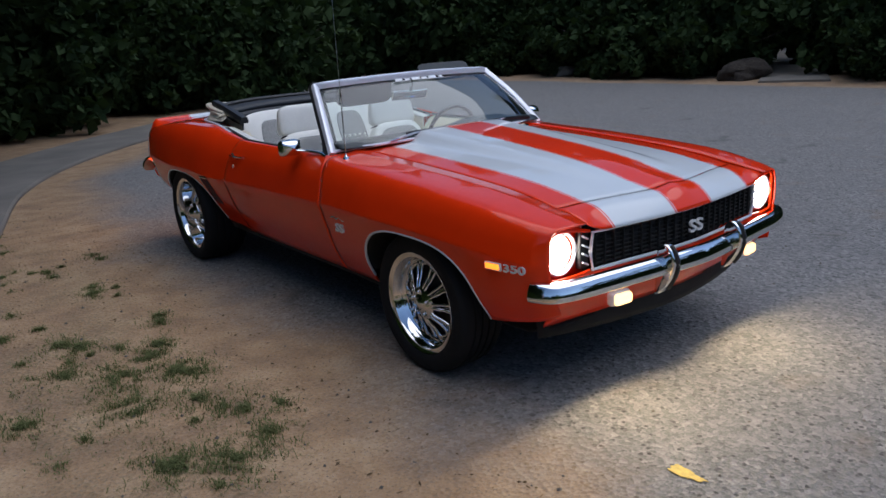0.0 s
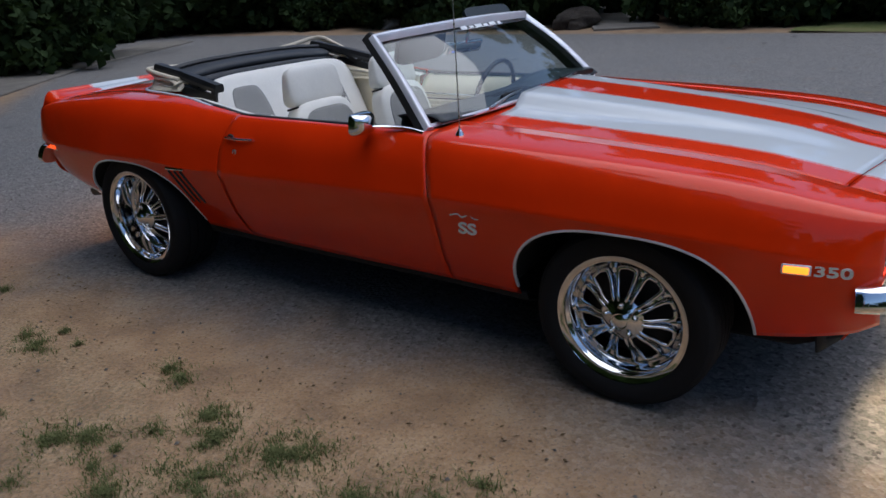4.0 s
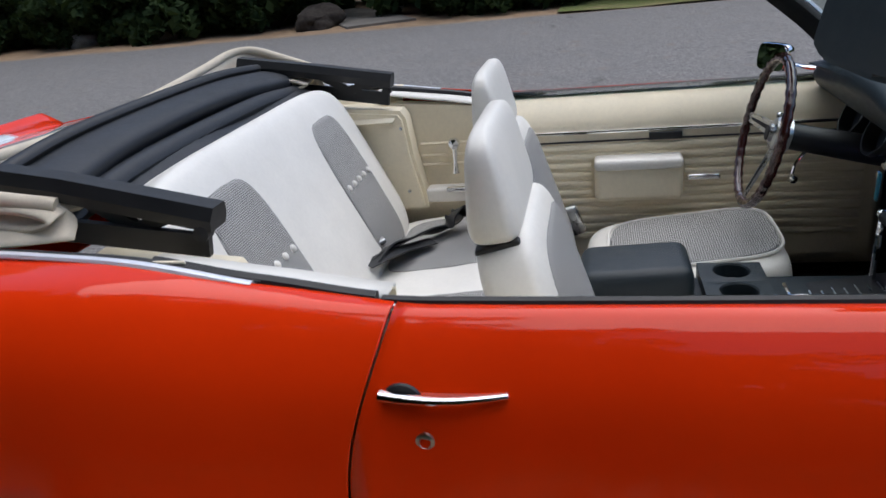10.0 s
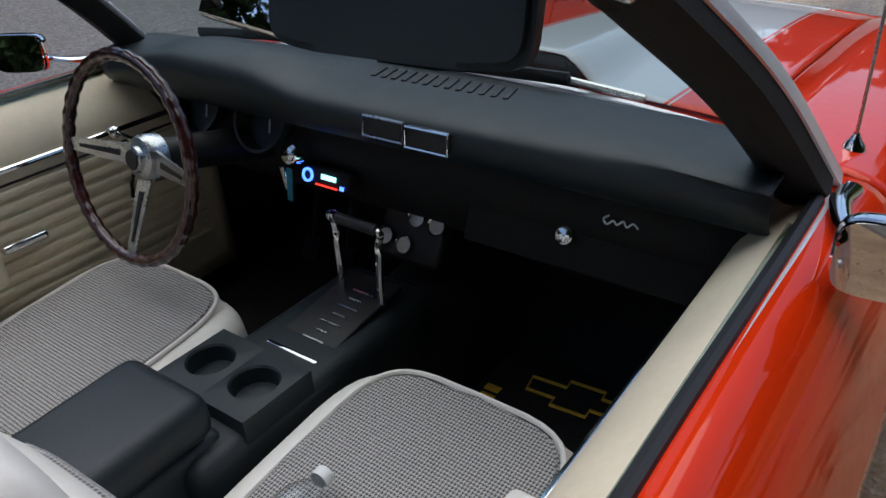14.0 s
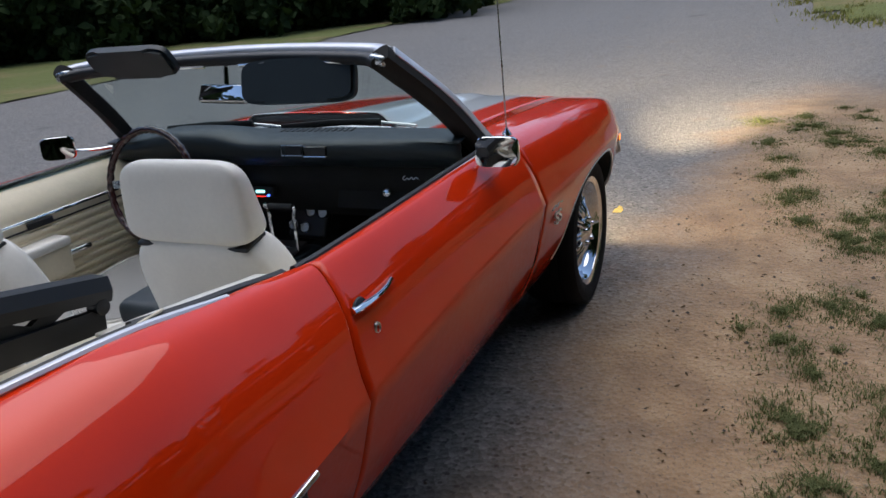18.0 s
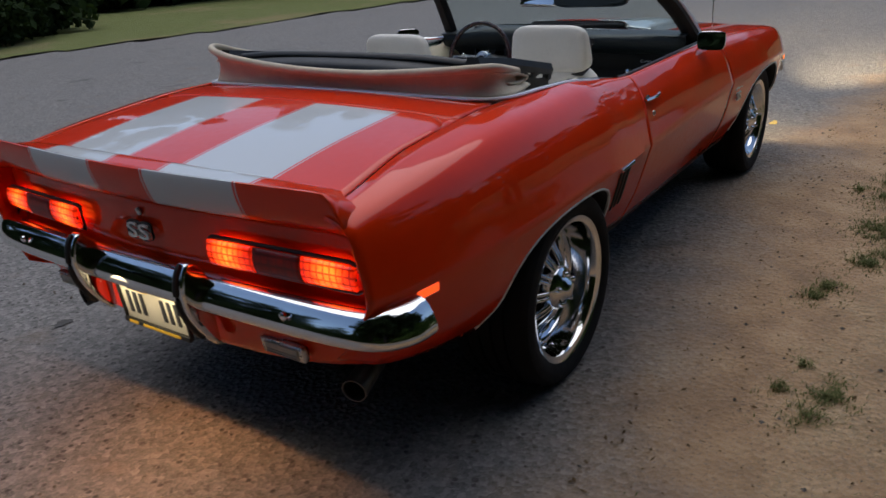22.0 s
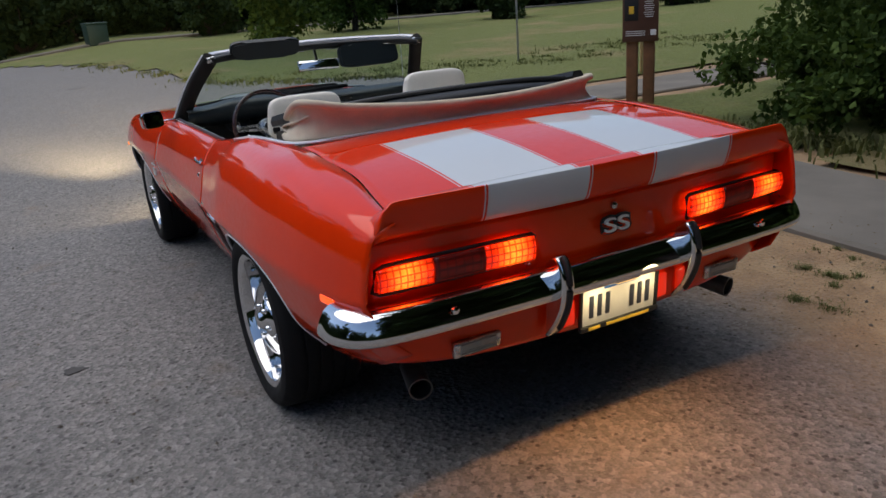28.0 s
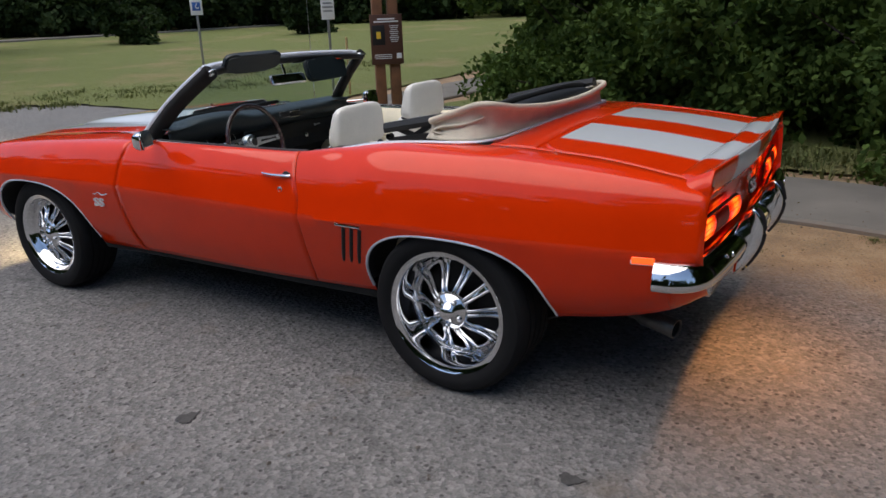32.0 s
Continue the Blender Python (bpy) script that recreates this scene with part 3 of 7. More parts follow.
rng = np.random.default_rng(7)
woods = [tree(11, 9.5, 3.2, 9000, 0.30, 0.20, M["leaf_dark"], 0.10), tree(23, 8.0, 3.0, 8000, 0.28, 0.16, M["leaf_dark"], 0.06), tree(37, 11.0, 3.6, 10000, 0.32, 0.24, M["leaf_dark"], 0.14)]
spots = [[], [], []]
for i in range(66):
    a = -0.35 - i * (2 * np.pi - 0.1) / 66
    # the ring of woods: close behind the lot on one side, far behind the lawn on the other
    dx, dy = np.cos(a), np.sin(a)
    far = 17.5 if dx < -0.05 else 15.0
    if dy > 0.15:
        far = 44 if dx > -0.35 else 30
    if dx > 0.3 and dy <= 0.25:
        far = 11 if dy < 0 else 26
    if dx < -0.05 and dy <= 0.15:
        far = 18.8 / max(0.5, abs(dx))
    far *= 0.97 + 0.22 * rng.random()
    x, y = dx * far, dy * far
    if dx < 0 and dy < 0 and abs(dy / dx - 0.36) < 0.02:
        continue
    spots[i % 3].append((x, y, 0.85 + 0.4 * rng.random(), rng.random() * 6.28))
    if i % 2 == 0:
        spots[(i + 1) % 3].append((x * 1.22, y * 1.22, 0.9 + 0.5 * rng.random(), rng.random() * 6.28))
spots[0] += [(9.6, -0.6, 0.95, 1.0), (10.4, -4.6, 1.0, 2.0), (8.8, -8.0, 0.95, 4.0)]
# from (5.6, -5.4) on: trees added to shade the ground behind the car
spots[2] += [(11.8, 2.4, 0.85, 0.5), (12.6, -2.4, 1.0, 3.0), (6.4, -9.6, 0.9, 1.7), (3.4, -13.2, 0.95, 0.2), (5.6, -5.4, 1.0, 2.6), (4.6, -8.8, 1.0, 0.9), (7.4, -2.6, 1.05, 4.1), (3.5, -10.9, 1.15, 3.3), (1.6, -13.6, 1.1, 5.2), (5.3, -7.1, 1.15, 0.4), (7.0, -6.4, 1.2, 2.2), (-0.6, -15.6, 1.1, 1.1), (4.0, -6.2, 1.25, 5.0), (2.3, -9.9, 1.3, 0.8)]
for ob, some in zip(woods, spots):
    place_copies(ob, some, "tall dark leafy tree at the wood's edge, a few added for shade", "tree", "trees round the lot")


lawn_tree = tree(51, 6.5, 2.7, 10000, 0.18, 0.14, M["leaf"], -0.03)
place_copies(lawn_tree, [(6.0, 21.0, 1.0, 0.4), (11.5, 27.0, 1.05, 2.2)], "leafy green tree standing on the lawn", "tree", "trees on the lawn")


def bush(seed, size, leaves, leaf_size, leaf):
    rng = np.random.default_rng(seed)
    top = new("bush")
    bm = bmesh.new()
    cs, rs = [], []
    for b in range(16):
        a, el = rng.random() * 6.28, 0.2 + 1.2 * rng.random()
        L = size * (0.55 + 0.5 * rng.random())
        tip = np.array([np.cos(a) * np.cos(el) * L * 1.05, np.sin(a) * np.cos(el) * L * 1.05, np.sin(el) * L * 1.15 + 0.1])
        bm.from_mesh(tube(smooth_line([(0, 0, -0.1), tip * 0.5 + np.array([0, 0, 0.1]), tip], 8), np.linspace(0.03, 0.006, 8), 5))
        for j in range(6):
            cs.append(tip * (0.35 + 0.7 * rng.random()) + rng.normal(0, 0.13 * size, 3))
            rs.append(size * (0.10 + 0.13 * rng.random()))
    cs = np.array(cs)
    cs[:, 2] = np.maximum(cs[:, 2], 0.12)
    part("stem", bm, M["bark"], top)
    part("crown", leaf_cloud("crown", rng, cs, np.array(rs), leaves, leaf_size, 0.9), leaf, top, smooth=False)
    return top


near_bush = bush(5, 1.9, 30000, 0.082, M["leaf"])
place_copies(near_bush, [(6.05, 0.05, 0.95, 0.3), (6.4, -1.3, 1.15, 2.1), (5.5, -3.4, 1.0, 4.0), (7.7, 0.8, 1.2, 5.1), (7.9, -0.6, 1.35, 1.2), (5.6, -5.8, 1.1, 3.2), (8.2, -3.6, 1.4, 0.9), (10.7, 1.1, 1.3, 2.6), (4.6, -8.3, 1.1, 5.5), (9.9, -1.6, 1.6, 4.4)], "dense leafy green bush beside the footpath", "bush", "bushes by the path")
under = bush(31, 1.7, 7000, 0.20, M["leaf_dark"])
rng = np.random.default_rng(19)
spots = []
for i in range(74):
    a = -0.35 - i * (2 * np.pi - 0.1) / 74
    dx, dy = np.cos(a), np.sin(a)
    far = 15.9 if dx < -0.05 else 13.5
    if dy > 0.15:
        far = 41 if dx > -0.35 else 27
    if dx > 0.3 and dy <= 0.25:
        far = 10.5 if dy < 0 else 24
    if dx < -0.4 and dy < 0.3:
        far = 15.4 / abs(dx)
    x, y = dx * far * (1 + 0.08 * rng.random()), dy * far * (1 + 0.08 * rng.random())
    if x < -12 and abs(y + 5.2 - 0.52 * (-14.5 - x) * -1) < 1.7:
        continue
    spots.append((x, y, 0.8 + 0.6 * rng.random() + (0.8 if far > 22 else 0), rng.random() * 6.28))
    spots.append((x * 1.14, y * 1.14, 1.2 + 0.7 * rng.random() + (0.8 if far > 22 else 0), rng.random() * 6.28))
spots += [(-15.8, -2.2, 1.0, 0.4), (-17.6, -3.3, 1.2, 1.4), (-19.8, -4.9, 1.3, 2.4), (-15.3, -8.4, 1.0, 3.4), (-17.0, -8.9, 1.2, 4.4), (-19.4, -10.6, 1.3, 5.4), (-23.0, -6.8, 1.5, 0.9), (-24.5, -13.6, 1.5, 1.9), (-31.0, -12.6, 1.9, 2.9), (-28.0, -8.6, 1.7, 3.9)]
spots += [(-15.9 - 2.4 * rng.random(), -9.5 - 1.45 * i, 1.1 + 0.5 * rng.random(), rng.random() * 6.28) for i in range(9)]
spots += [(-14.0 + 1.7 * i, -23.5 + 0.9 * i - 1.5 * rng.random(), 1.2 + 0.6 * rng.random(), rng.random() * 6.28) for i in range(9)]
place_copies(under, spots, "dark tangled undergrowth below the trees", "bush", "undergrowth of the woods")
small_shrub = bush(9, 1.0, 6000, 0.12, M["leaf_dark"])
place_copies(small_shrub, [(17.5, 25.0, 1.6, 0), (24.0, 21.0, 1.5, 1), (7.0, 34.0, 2.2, 2), (-15.5, 26.5, 1.2, 3), (-17.5, -1.0, 1.1, 2), (-18.0, -12.0, 1.3, 1)], "rounded dark shrub on the grass", "shrub", "shrubs")


# ---- grass on the sandy verge ----
def blades(name, rng, spots, per, reach, height, width=0.006):
    V, F = [], []
    clumps = [(sx + rng.normal(0, reach * 0.7 * k), sy + rng.normal(0, reach * 0.9 * k), k * (0.3 + 0.5 * rng.random())) for sx, sy, k in spots for _ in range(3)] if reach < 0.25 else spots
    for sx, sy, k in clumps:
        n = int(per * k)
        for _ in range(n):
            a, r = rng.random() * 6.28, reach * k * abs(rng.normal(0, 0.6))
            x, y = sx + np.cos(a) * r, sy + np.sin(a) * r * 1.3
            z = float(rise(x, y))
            h = height * (0.4 + rng.random())
            b = rng.random() * 6.28
            lean = np.array([np.cos(b), np.sin(b), 0]) * h * (0.3 + 0.9 * rng.random())
            s = np.array([-np.sin(b), np.cos(b), 0]) * width * (0.6 + rng.random())
            p = np.array([x, y, z - 0.003])
            q = p + lean * 0.4 + np.array([0, 0, h * 0.65])
            t = p + lean + np.array([0, 0, h * 0.8])
            i = len(V)
            V += [p - s, p + s, q + s * 0.7, q - s * 0.7, t]
            F += [(i, i + 1, i + 2, i + 3), (i + 3, i + 2, i + 4)]
    return mesh_of(name, V, F, False)


rng = np.random.default_rng(3)
mats = [(1.97, 0.41, 0.20), (1.72, 0.56, 0.16), (1.70, 1.10, 0.16), (1.68, 1.40, 0.14), (2.06, 1.37, 0.20), (2.45, 0.60, 0.16), (1.55, -0.35, 0.09), (2.0, 4.84, 0.22), (1.76, 3.12, 0.18), (2.02, 2.24, 0.22), (1.87, 1.50, 0.20), (2.04, 0.76, 0.22), (1.58, -0.22, 0.10), (1.70, 0.11, 0.13), (2.03, -0.17, 0.14), (1.62, 3.99, 0.16), (2.17, 0.18, 0.14), (1.68, -1.24, 0.09), (2.08, -0.27, 0.13), (1.78, 0.24, 0.13), (1.74, 0.51, 0.15), (1.72, -1.11, 0.09), (1.79, 0.89, 0.14), (1.49, -2.11, 0.08), (2.25, 3.0, 0.2), (2.3, 4.2, 0.22), (2.2, 2.7, 0.18), (1.52, 4.5, 0.20), (1.58, 3.5, 0.15), (1.45, 5.3, 0.20), (1.75, 2.6, 0.15)]
mats += [(1.6 + 0.9 * rng.random(), 2.0 + 4.2 * rng.random(), 0.07 + 0.12 * rng.random()) for _ in range(26)]
mats += [(1.45 + 1.0 * rng.random(), -4 + 6 * rng.random(), 0.03 + 0.05 * rng.random()) for _ in range(46)]


def turf(name, rng, mats, height, width):
    """Fine blades strewn in ragged mats, thinning out towards their edges."""
    c, k = [], []
    for x, y, r in mats:
        n = int(30 + 52000 * r * r)
        a = rng.random(n) * 6.283
        q = r * np.abs(rng.normal(0, 0.62, n)) * (1 + 0.35 * np.sin(3 * a + 9 * x) + 0.2 * np.sin(7 * a + 5 * y))
        c.append(np.c_[x + q * np.cos(a), y + 1.25 * q * np.sin(a)])
        k.append(np.exp(-((q / r) ** 2) * 0.5))
    c, k = np.vstack(c), np.concatenate(k)
    patchy = np.array([noise.noise(Vector((a * 14, b * 14, 0.0))) for a, b in c])
    keep = patchy > rng.normal(-0.12, 0.18, len(c))
    c, k = c[keep], k[keep]
    n = len(c)
    h = height * (0.35 + 0.8 * rng.random(n)) * (0.5 + 0.6 * k)
    b = rng.random(n) * 6.283
    lean = np.c_[np.cos(b), np.sin(b), 0 * b] * (h * (0.4 + 1.1 * rng.random(n)))[:, None]
    w = np.c_[-np.sin(b), np.cos(b), 0 * b] * (width * (0.6 + 0.8 * rng.random(n)))[:, None]
    p = np.c_[c, np.full(n, -0.003)]
    up = np.array([0, 0, 1.0])
    q, t = p + lean * 0.4 + up * (h * 0.65)[:, None], p + lean + up * (h * 0.75)[:, None]
    V = np.stack([p - w, p + w, q + w * 0.7, q - w * 0.7, t], 1).reshape(-1, 3)
    i = np.arange(n) * 5
    F = np.vstack([np.stack([i, i + 1, i + 2], 1), np.stack([i, i + 2, i + 3], 1), np.stack([i + 3, i + 2, i + 4], 1)])
    return mesh_of(name, V, F, False)


grass = part("grass", turf("grass", rng, mats, 0.030, 0.0016), M["grass"], None, smooth=False)
tagged(grass, "sparse low grass tufts on the sandy verge", "grass", kind="stuff")
spots = [(x, float(LAWN_EDGE(x)) + 2.5 * rng.random() ** 2, 0.8 + rng.random()) for x in np.linspace(0.5, 14, 90)]
edge_grass = part("grass", blades("grass", rng, spots, 60, 0.35, 0.09, 0.01), M["grass"], None, smooth=False)
tagged(edge_grass, "ragged grass along the edge of the lawn", "grass", kind="stuff")
spots = [(2.2 - 0.1 * abs(y) + 2.0 + 0.5 * rng.random(), y, 0.8 + rng.random()) for y in np.linspace(-9, 3.5, 70)]
weeds = part("grass", blades("grass", rng, spots, 60, 0.3, 0.16, 0.012), M["grass"], None, smooth=False)
tagged(weeds, "rank weeds below the bushes", "grass", kind="stuff")

# dead leaves and twigs on the sand
V, F = [], []
for i in range(1100):
    x, y = 1.15 + abs(rng.normal(0, 0.75)), rng.uniform(-4.5, 5.0)
    a, L, W = rng.random() * 6.28, 0.004 + 0.013 * rng.random() ** 2, 0.002 + 0.005 * rng.random()
    z = float(rise(x, y)) + 0.002 + 0.004 * rng.random() + (0.047 if min(np.hypot(WALK[:, 0] - x, WALK[:, 1] - y)) < 0.68 else 0)
    d, s = np.array([np.cos(a), np.sin(a), 0.1]) * L, np.array([-np.sin(a), np.cos(a), 0.15]) * W
    p, o = np.array([x, y, z]), len(V)
    V += [p - d, p + s, p + d, p - s, p + np.array([0, 0, W * 0.8])]
    F += [(o, o + 1, o + 4), (o + 1, o + 2, o + 4), (o + 2, o + 3, o + 4), (o + 3, o, o + 4)]
M["litter"] = leaf_mat("dead_leaves", (0.075, 0.052, 0.034), (0.200, 0.135, 0.075))
litter = part("leaf_litter", mesh_of("leaf_litter", V, F, False), M["litter"], None, smooth=False)
tagged(litter, "dead leaves and twigs strewn over the sandy verge", "leaf litter", kind="stuff")

# worn yellow paint mark and two oil stains on the asphalt
def ground_mark(name, x, y, a, b, seed, mat, label, category):
    rng = np.random.default_rng(seed)
    t = np.linspace(0, 2 * np.pi, 30, endpoint=False)
    r = 1 + 0.16 * np.sin(3 * t + seed) + 0.12 * np.sin(7 * t + 2 * seed) + rng.normal(0, 0.06, 30)
    ob = part(name, shape(list(zip(x + a * r * np.cos(t), y + b * r * np.sin(t))), 0.002, Matrix.Translation((0, 0, 0.003))), mat, None)
    return tagged(ob, label, category)


M["yellow_paint"] = dusty("worn_yellow_paint", (0.55, 0.40, 0.10), 0.8, 0, 0.35, 45, 0.4, 150)
M["oil"] = dusty("oil_stain", (0.055, 0.053, 0.052), 0.8, 0, 0.5, 60, 0.4, 120)
ground_mark("paint_mark", 0.735, 2.69, 0.026, 0.065, 3, M["yellow_paint"], "worn yellow paint mark on the asphalt", "paint mark")
ground_mark("oil_stain", -1.262, -2.045, 0.03, 0.04, 5, M["oil"], "small dark oil stain on the asphalt", "stain")
ground_mark("oil_stain", -1.582, -0.561, 0.045, 0.035, 8, M["oil"], "dark blotchy oil stain on the asphalt", "stain")

# loose stones on the lot
V, F = [], []
for i in range(1500):
    x, y = rng.uniform(-3.5, 3.2), rng.uniform(-5, 5)
    s = 0.004 + 0.007 * rng.random() ** 2
    c = np.array([x, y, s * 0.4])
    o = len(V)
    V += [c + s * np.array(d) * (0.7 + 0.6 * rng.random()) for d in ((1, 0, 0), (0, 1, 0), (-1, 0, 0), (0, -1, 0), (0, 0, 0.8), (0, 0, -0.6))]
    F += [(o, o + 1, o + 4), (o + 1, o + 2, o + 4), (o + 2, o + 3, o + 4), (o + 3, o, o + 4), (o + 1, o, o + 5), (o + 2, o + 1, o + 5), (o + 3, o + 2, o + 5), (o, o + 3, o + 5)]
M["stone"] = dusty("loose_stone", (0.12, 0.105, 0.09), 0.9, 0, 0.5, 40)
grit = part("gravel", mesh_of("gravel", V, F, False), M["stone"], None, smooth=False)
tagged(grit, "loose grit scattered over the asphalt", "gravel", kind="stuff")

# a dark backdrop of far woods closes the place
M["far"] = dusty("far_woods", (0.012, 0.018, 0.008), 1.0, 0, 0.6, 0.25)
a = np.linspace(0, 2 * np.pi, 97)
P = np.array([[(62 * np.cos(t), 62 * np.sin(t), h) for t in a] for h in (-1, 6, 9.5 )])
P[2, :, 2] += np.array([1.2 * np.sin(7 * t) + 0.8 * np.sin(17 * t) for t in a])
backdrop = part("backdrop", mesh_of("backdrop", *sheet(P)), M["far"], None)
tagged(backdrop, "dark far woods", "woods", kind="structure")


# ---- signs, rocks and posts ----
M["post_wood"] = dusty("brown_timber", (0.20, 0.090, 0.045), 0.75, 0, 0.3, 9, 0.5, 120)


def info_sign(x, y, turn):
    top = new("information_sign")
    z0 = float(rise(x, y))
    for s in (-1, 1):
        part("post", rbox((0.14, 0.14, 2.5), (s * 0.105, 0, 1.15), bevel=0.012), M["post_wood"], top)
    board = part("board", rbox((0.44, 0.03, 0.66), (0, -0.088, 1.14), bevel=0.006), M["sign_brown"], top, "brown printed notice board")
    for i, (w, zz) in enumerate(((0.24, 1.41), (0.34, 1.375))):
        part("heading", rbox((w, 0.004, 0.02), (0, -0.105, zz), bevel=0.001), M["sign_white"], board)
    part("picture", rbox((0.17, 0.004, 0.26), (-0.11, -0.105, 1.20), bevel=0.001), M["black"], board, "small framed picture")
    part("picture", rbox((0.06, 0.004, 0.09), (-0.11, -0.108, 1.20), bevel=0.001), M["yellow"], board)
    for i in range(9):
        part("text_line", rbox((0.13 - 0.02 * (i % 3), 0.003, 0.009), (0.105, -0.105, 1.32 - 0.026 * i), bevel=0.001), M["sign_white"], board)
    for i in range(3):
        part("text_line", rbox((0.24, 0.003, 0.009), (-0.06, -0.105, 0.94 - 0.024 * i), bevel=0.001), M["sign_white"], board)
    part("label", rbox((0.07, 0.003, 0.07), (0.16, -0.105, 0.92), bevel=0.001), M["sign_white"], board)
    top.matrix_basis = pose(x, y, z0, 0, 0, turn)
    return tagged(top, "brown notice board on two square timber posts", "sign")


info_sign(5.51, 3.38, -48)


def road_sign(x, y, turn, symbol, height=2.1):
    top = new("parking_sign")
    part("post", rbox((0.045, 0.03, height), (0, 0, height / 2 - 0.1), bevel=0.004), M["post_steel"], top)
    plate = part("plate", rbox((0.25, 0.012, 0.45), (0, -0.025, height - 0.28), bevel=0.005), M["sign_white"], top, "white parking sign plate")
    if symbol:
        part("symbol", rbox((0.17, 0.003, 0.17), (0, -0.033, height - 0.33), bevel=0.001), M["sign_blue"], plate, "blue square symbol")
        part("symbol", tube(smooth_line([(0.02, -0.037, height - 0.27), (-0.02, -0.037, height - 0.34), (0.03, -0.037, height - 0.37), (0.05, -0.037, height - 0.34)], 12), 0.01, 6), M["sign_white"], plate)
        part("text_line", rbox((0.2, 0.003, 0.03), (0, -0.033, height - 0.14), bevel=0.001), M["ink"], plate)
    else:
        for i in range(4):
            part("text_line", rbox((0.2 - 0.03 * (i % 2), 0.003, 0.03), (0, -0.033, height - 0.14 - 0.07 * i), bevel=0.001), M["post_steel"], plate)
    top.matrix_basis = pose(x, y, float(rise(x, y)), 0, 0, turn)
    return tagged(top, "white parking sign on a thin steel post", "sign", "parking signs")


road_sign(8.4, 10.3, -38, True, 2.03)
road_sign(8.33, 6.68, -42, False, 1.90)
stake = part("stake", rbox((0.06, 0.03, 1.1), (0, 0, 0.5), bevel=0.006), dusty("pale_timber", (0.42, 0.30, 0.14), 0.8, 0, 0.2, 20), None)
stake.matrix_basis = pose(8.12, 6.12, 0.03, 0, 0, 20)
tagged(stake, "pale timber stake standing in the grass", "stake")


def rock(name, x, y, size, seed, mat, label):
    bm = bmesh.new()
    bmesh.ops.create_icosphere(bm, subdivisions=4, radius=1)
    for v in bm.verts:
        k = 1 + 0.35 * noise.noise(v.co * 1.3 + Vector((seed, 0, 0))) + 0.12 * noise.noise(v.co * 4 + Vector((0, seed, 0)))
        v.co = Vector((v.co.x * size[0], v.co.y * size[1], v.co.z * size[2])) * k
    ob = part(name, bm, mat, None, angle=60)
    ob.location = (x, y, float(rise(x, y)) + size[2] * 0.35)
    return tagged(ob, label, "rock")


M["rock"] = dusty("weathered_rock", (0.20, 0.19, 0.17), 0.95, 0, 0.4, 3, 0.6, 12)
rock("boulder", -15.2, -10.4, (0.75, 0.55, 0.36), 2, M["rock"], "weathered grey boulder at the edge of the lot")
rock("boulder", -14.9, -6.3, (0.8, 0.5, 0.36), 9, M["bark"], "dark low boulder beside the side track")
rock("boulder", -15.4, -12.6, (0.5, 0.4, 0.22), 5, M["rock"], "small grey boulder at the edge of the lot")

bin_top = new("refuse_bin")
M["bin"] = dusty("dark_green_plastic", (0.02, 0.05, 0.04), 0.5, 0, 0.2, 8)
part("body", rbox((0.9, 0.7, 0.95), (0, 0, 0.48), bevel=0.04, taper=1.06), M["bin"], bin_top)
part("lid", rbox((1.0, 0.8, 0.10), (0, 0, 1.0), bevel=0.04), M["bin"], bin_top)
bin_top.matrix_basis = pose(2.2, 36.0, float(rise(2.2, 36.0)), 0, 0, 12)
tagged(bin_top, "dark green lidded refuse bin beside the far road", "bin")


# ---- the car: body ----
car = new("convertible_car")
tagged(car, "orange-red classic convertible with white bonnet stripes, top folded down", "car")

YS = [2.125, 2.06, 1.7, 1.2, 0.75, 0.45, -0.1, -0.55, -0.8, -1.1, -1.5, -1.9, -2.2, -2.34]
XA = curve(YS, [0.745, 0.785, 0.82, 0.815, 0.795, 0.79, 0.79, 0.79, 0.785, 0.79, 0.815, 0.80, 0.77, 0.735])
ZA = curve(YS, [0.44, 0.41, 0.35, 0.33, 0.32, 0.32, 0.32, 0.325, 0.33, 0.34, 0.35, 0.39, 0.455, 0.53])
XB = curve(YS, [0.775, 0.83, 0.885, 0.885, 0.868, 0.86, 0.86, 0.86, 0.86, 0.87, 0.905, 0.885, 0.845, 0.805])
ZB = curve(YS, [0.52, 0.50, 0.48, 0.47, 0.47, 0.47, 0.47, 0.47, 0.47, 0.47, 0.48, 0.50, 0.54, 0.60])
XC = curve(YS, [0.803, 0.860, 0.925, 0.938, 0.925, 0.915, 0.91, 0.92, 0.938, 0.955, 0.955, 0.93, 0.89, 0.855])
ZC = curve(YS, [0.64, 0.65, 0.685, 0.70, 0.70, 0.69, 0.68, 0.67, 0.675, 0.69, 0.69, 0.69, 0.69, 0.70])
XD = curve(YS, [0.798, 0.836, 0.885, 0.89, 0.88, 0.87, 0.865, 0.87, 0.885, 0.905, 0.91, 0.895, 0.862, 0.835])
ZD = curve(YS, [0.73, 0.743, 0.795, 0.82, 0.83, 0.835, 0.835, 0.835, 0.85, 0.875, 0.875, 0.86, 0.835, 0.815])
XE = curve(YS, [0.772, 0.797, 0.825, 0.825, 0.815, 0.805, 0.795, 0.795, 0.80, 0.815, 0.825, 0.83, 0.825, 0.815])
ZE = curve(YS, [0.775, 0.790, 0.848, 0.882, 0.902, 0.917, 0.92, 0.922, 0.945, 0.972, 0.972, 0.945, 0.905, 0.875])
XF = curve(YS, [0.625, 0.615, 0.612, 0.61, 0.61, 0.778, 0.772, 0.772, 0.768, 0.738, 0.70, 0.70, 0.735, 0.75])
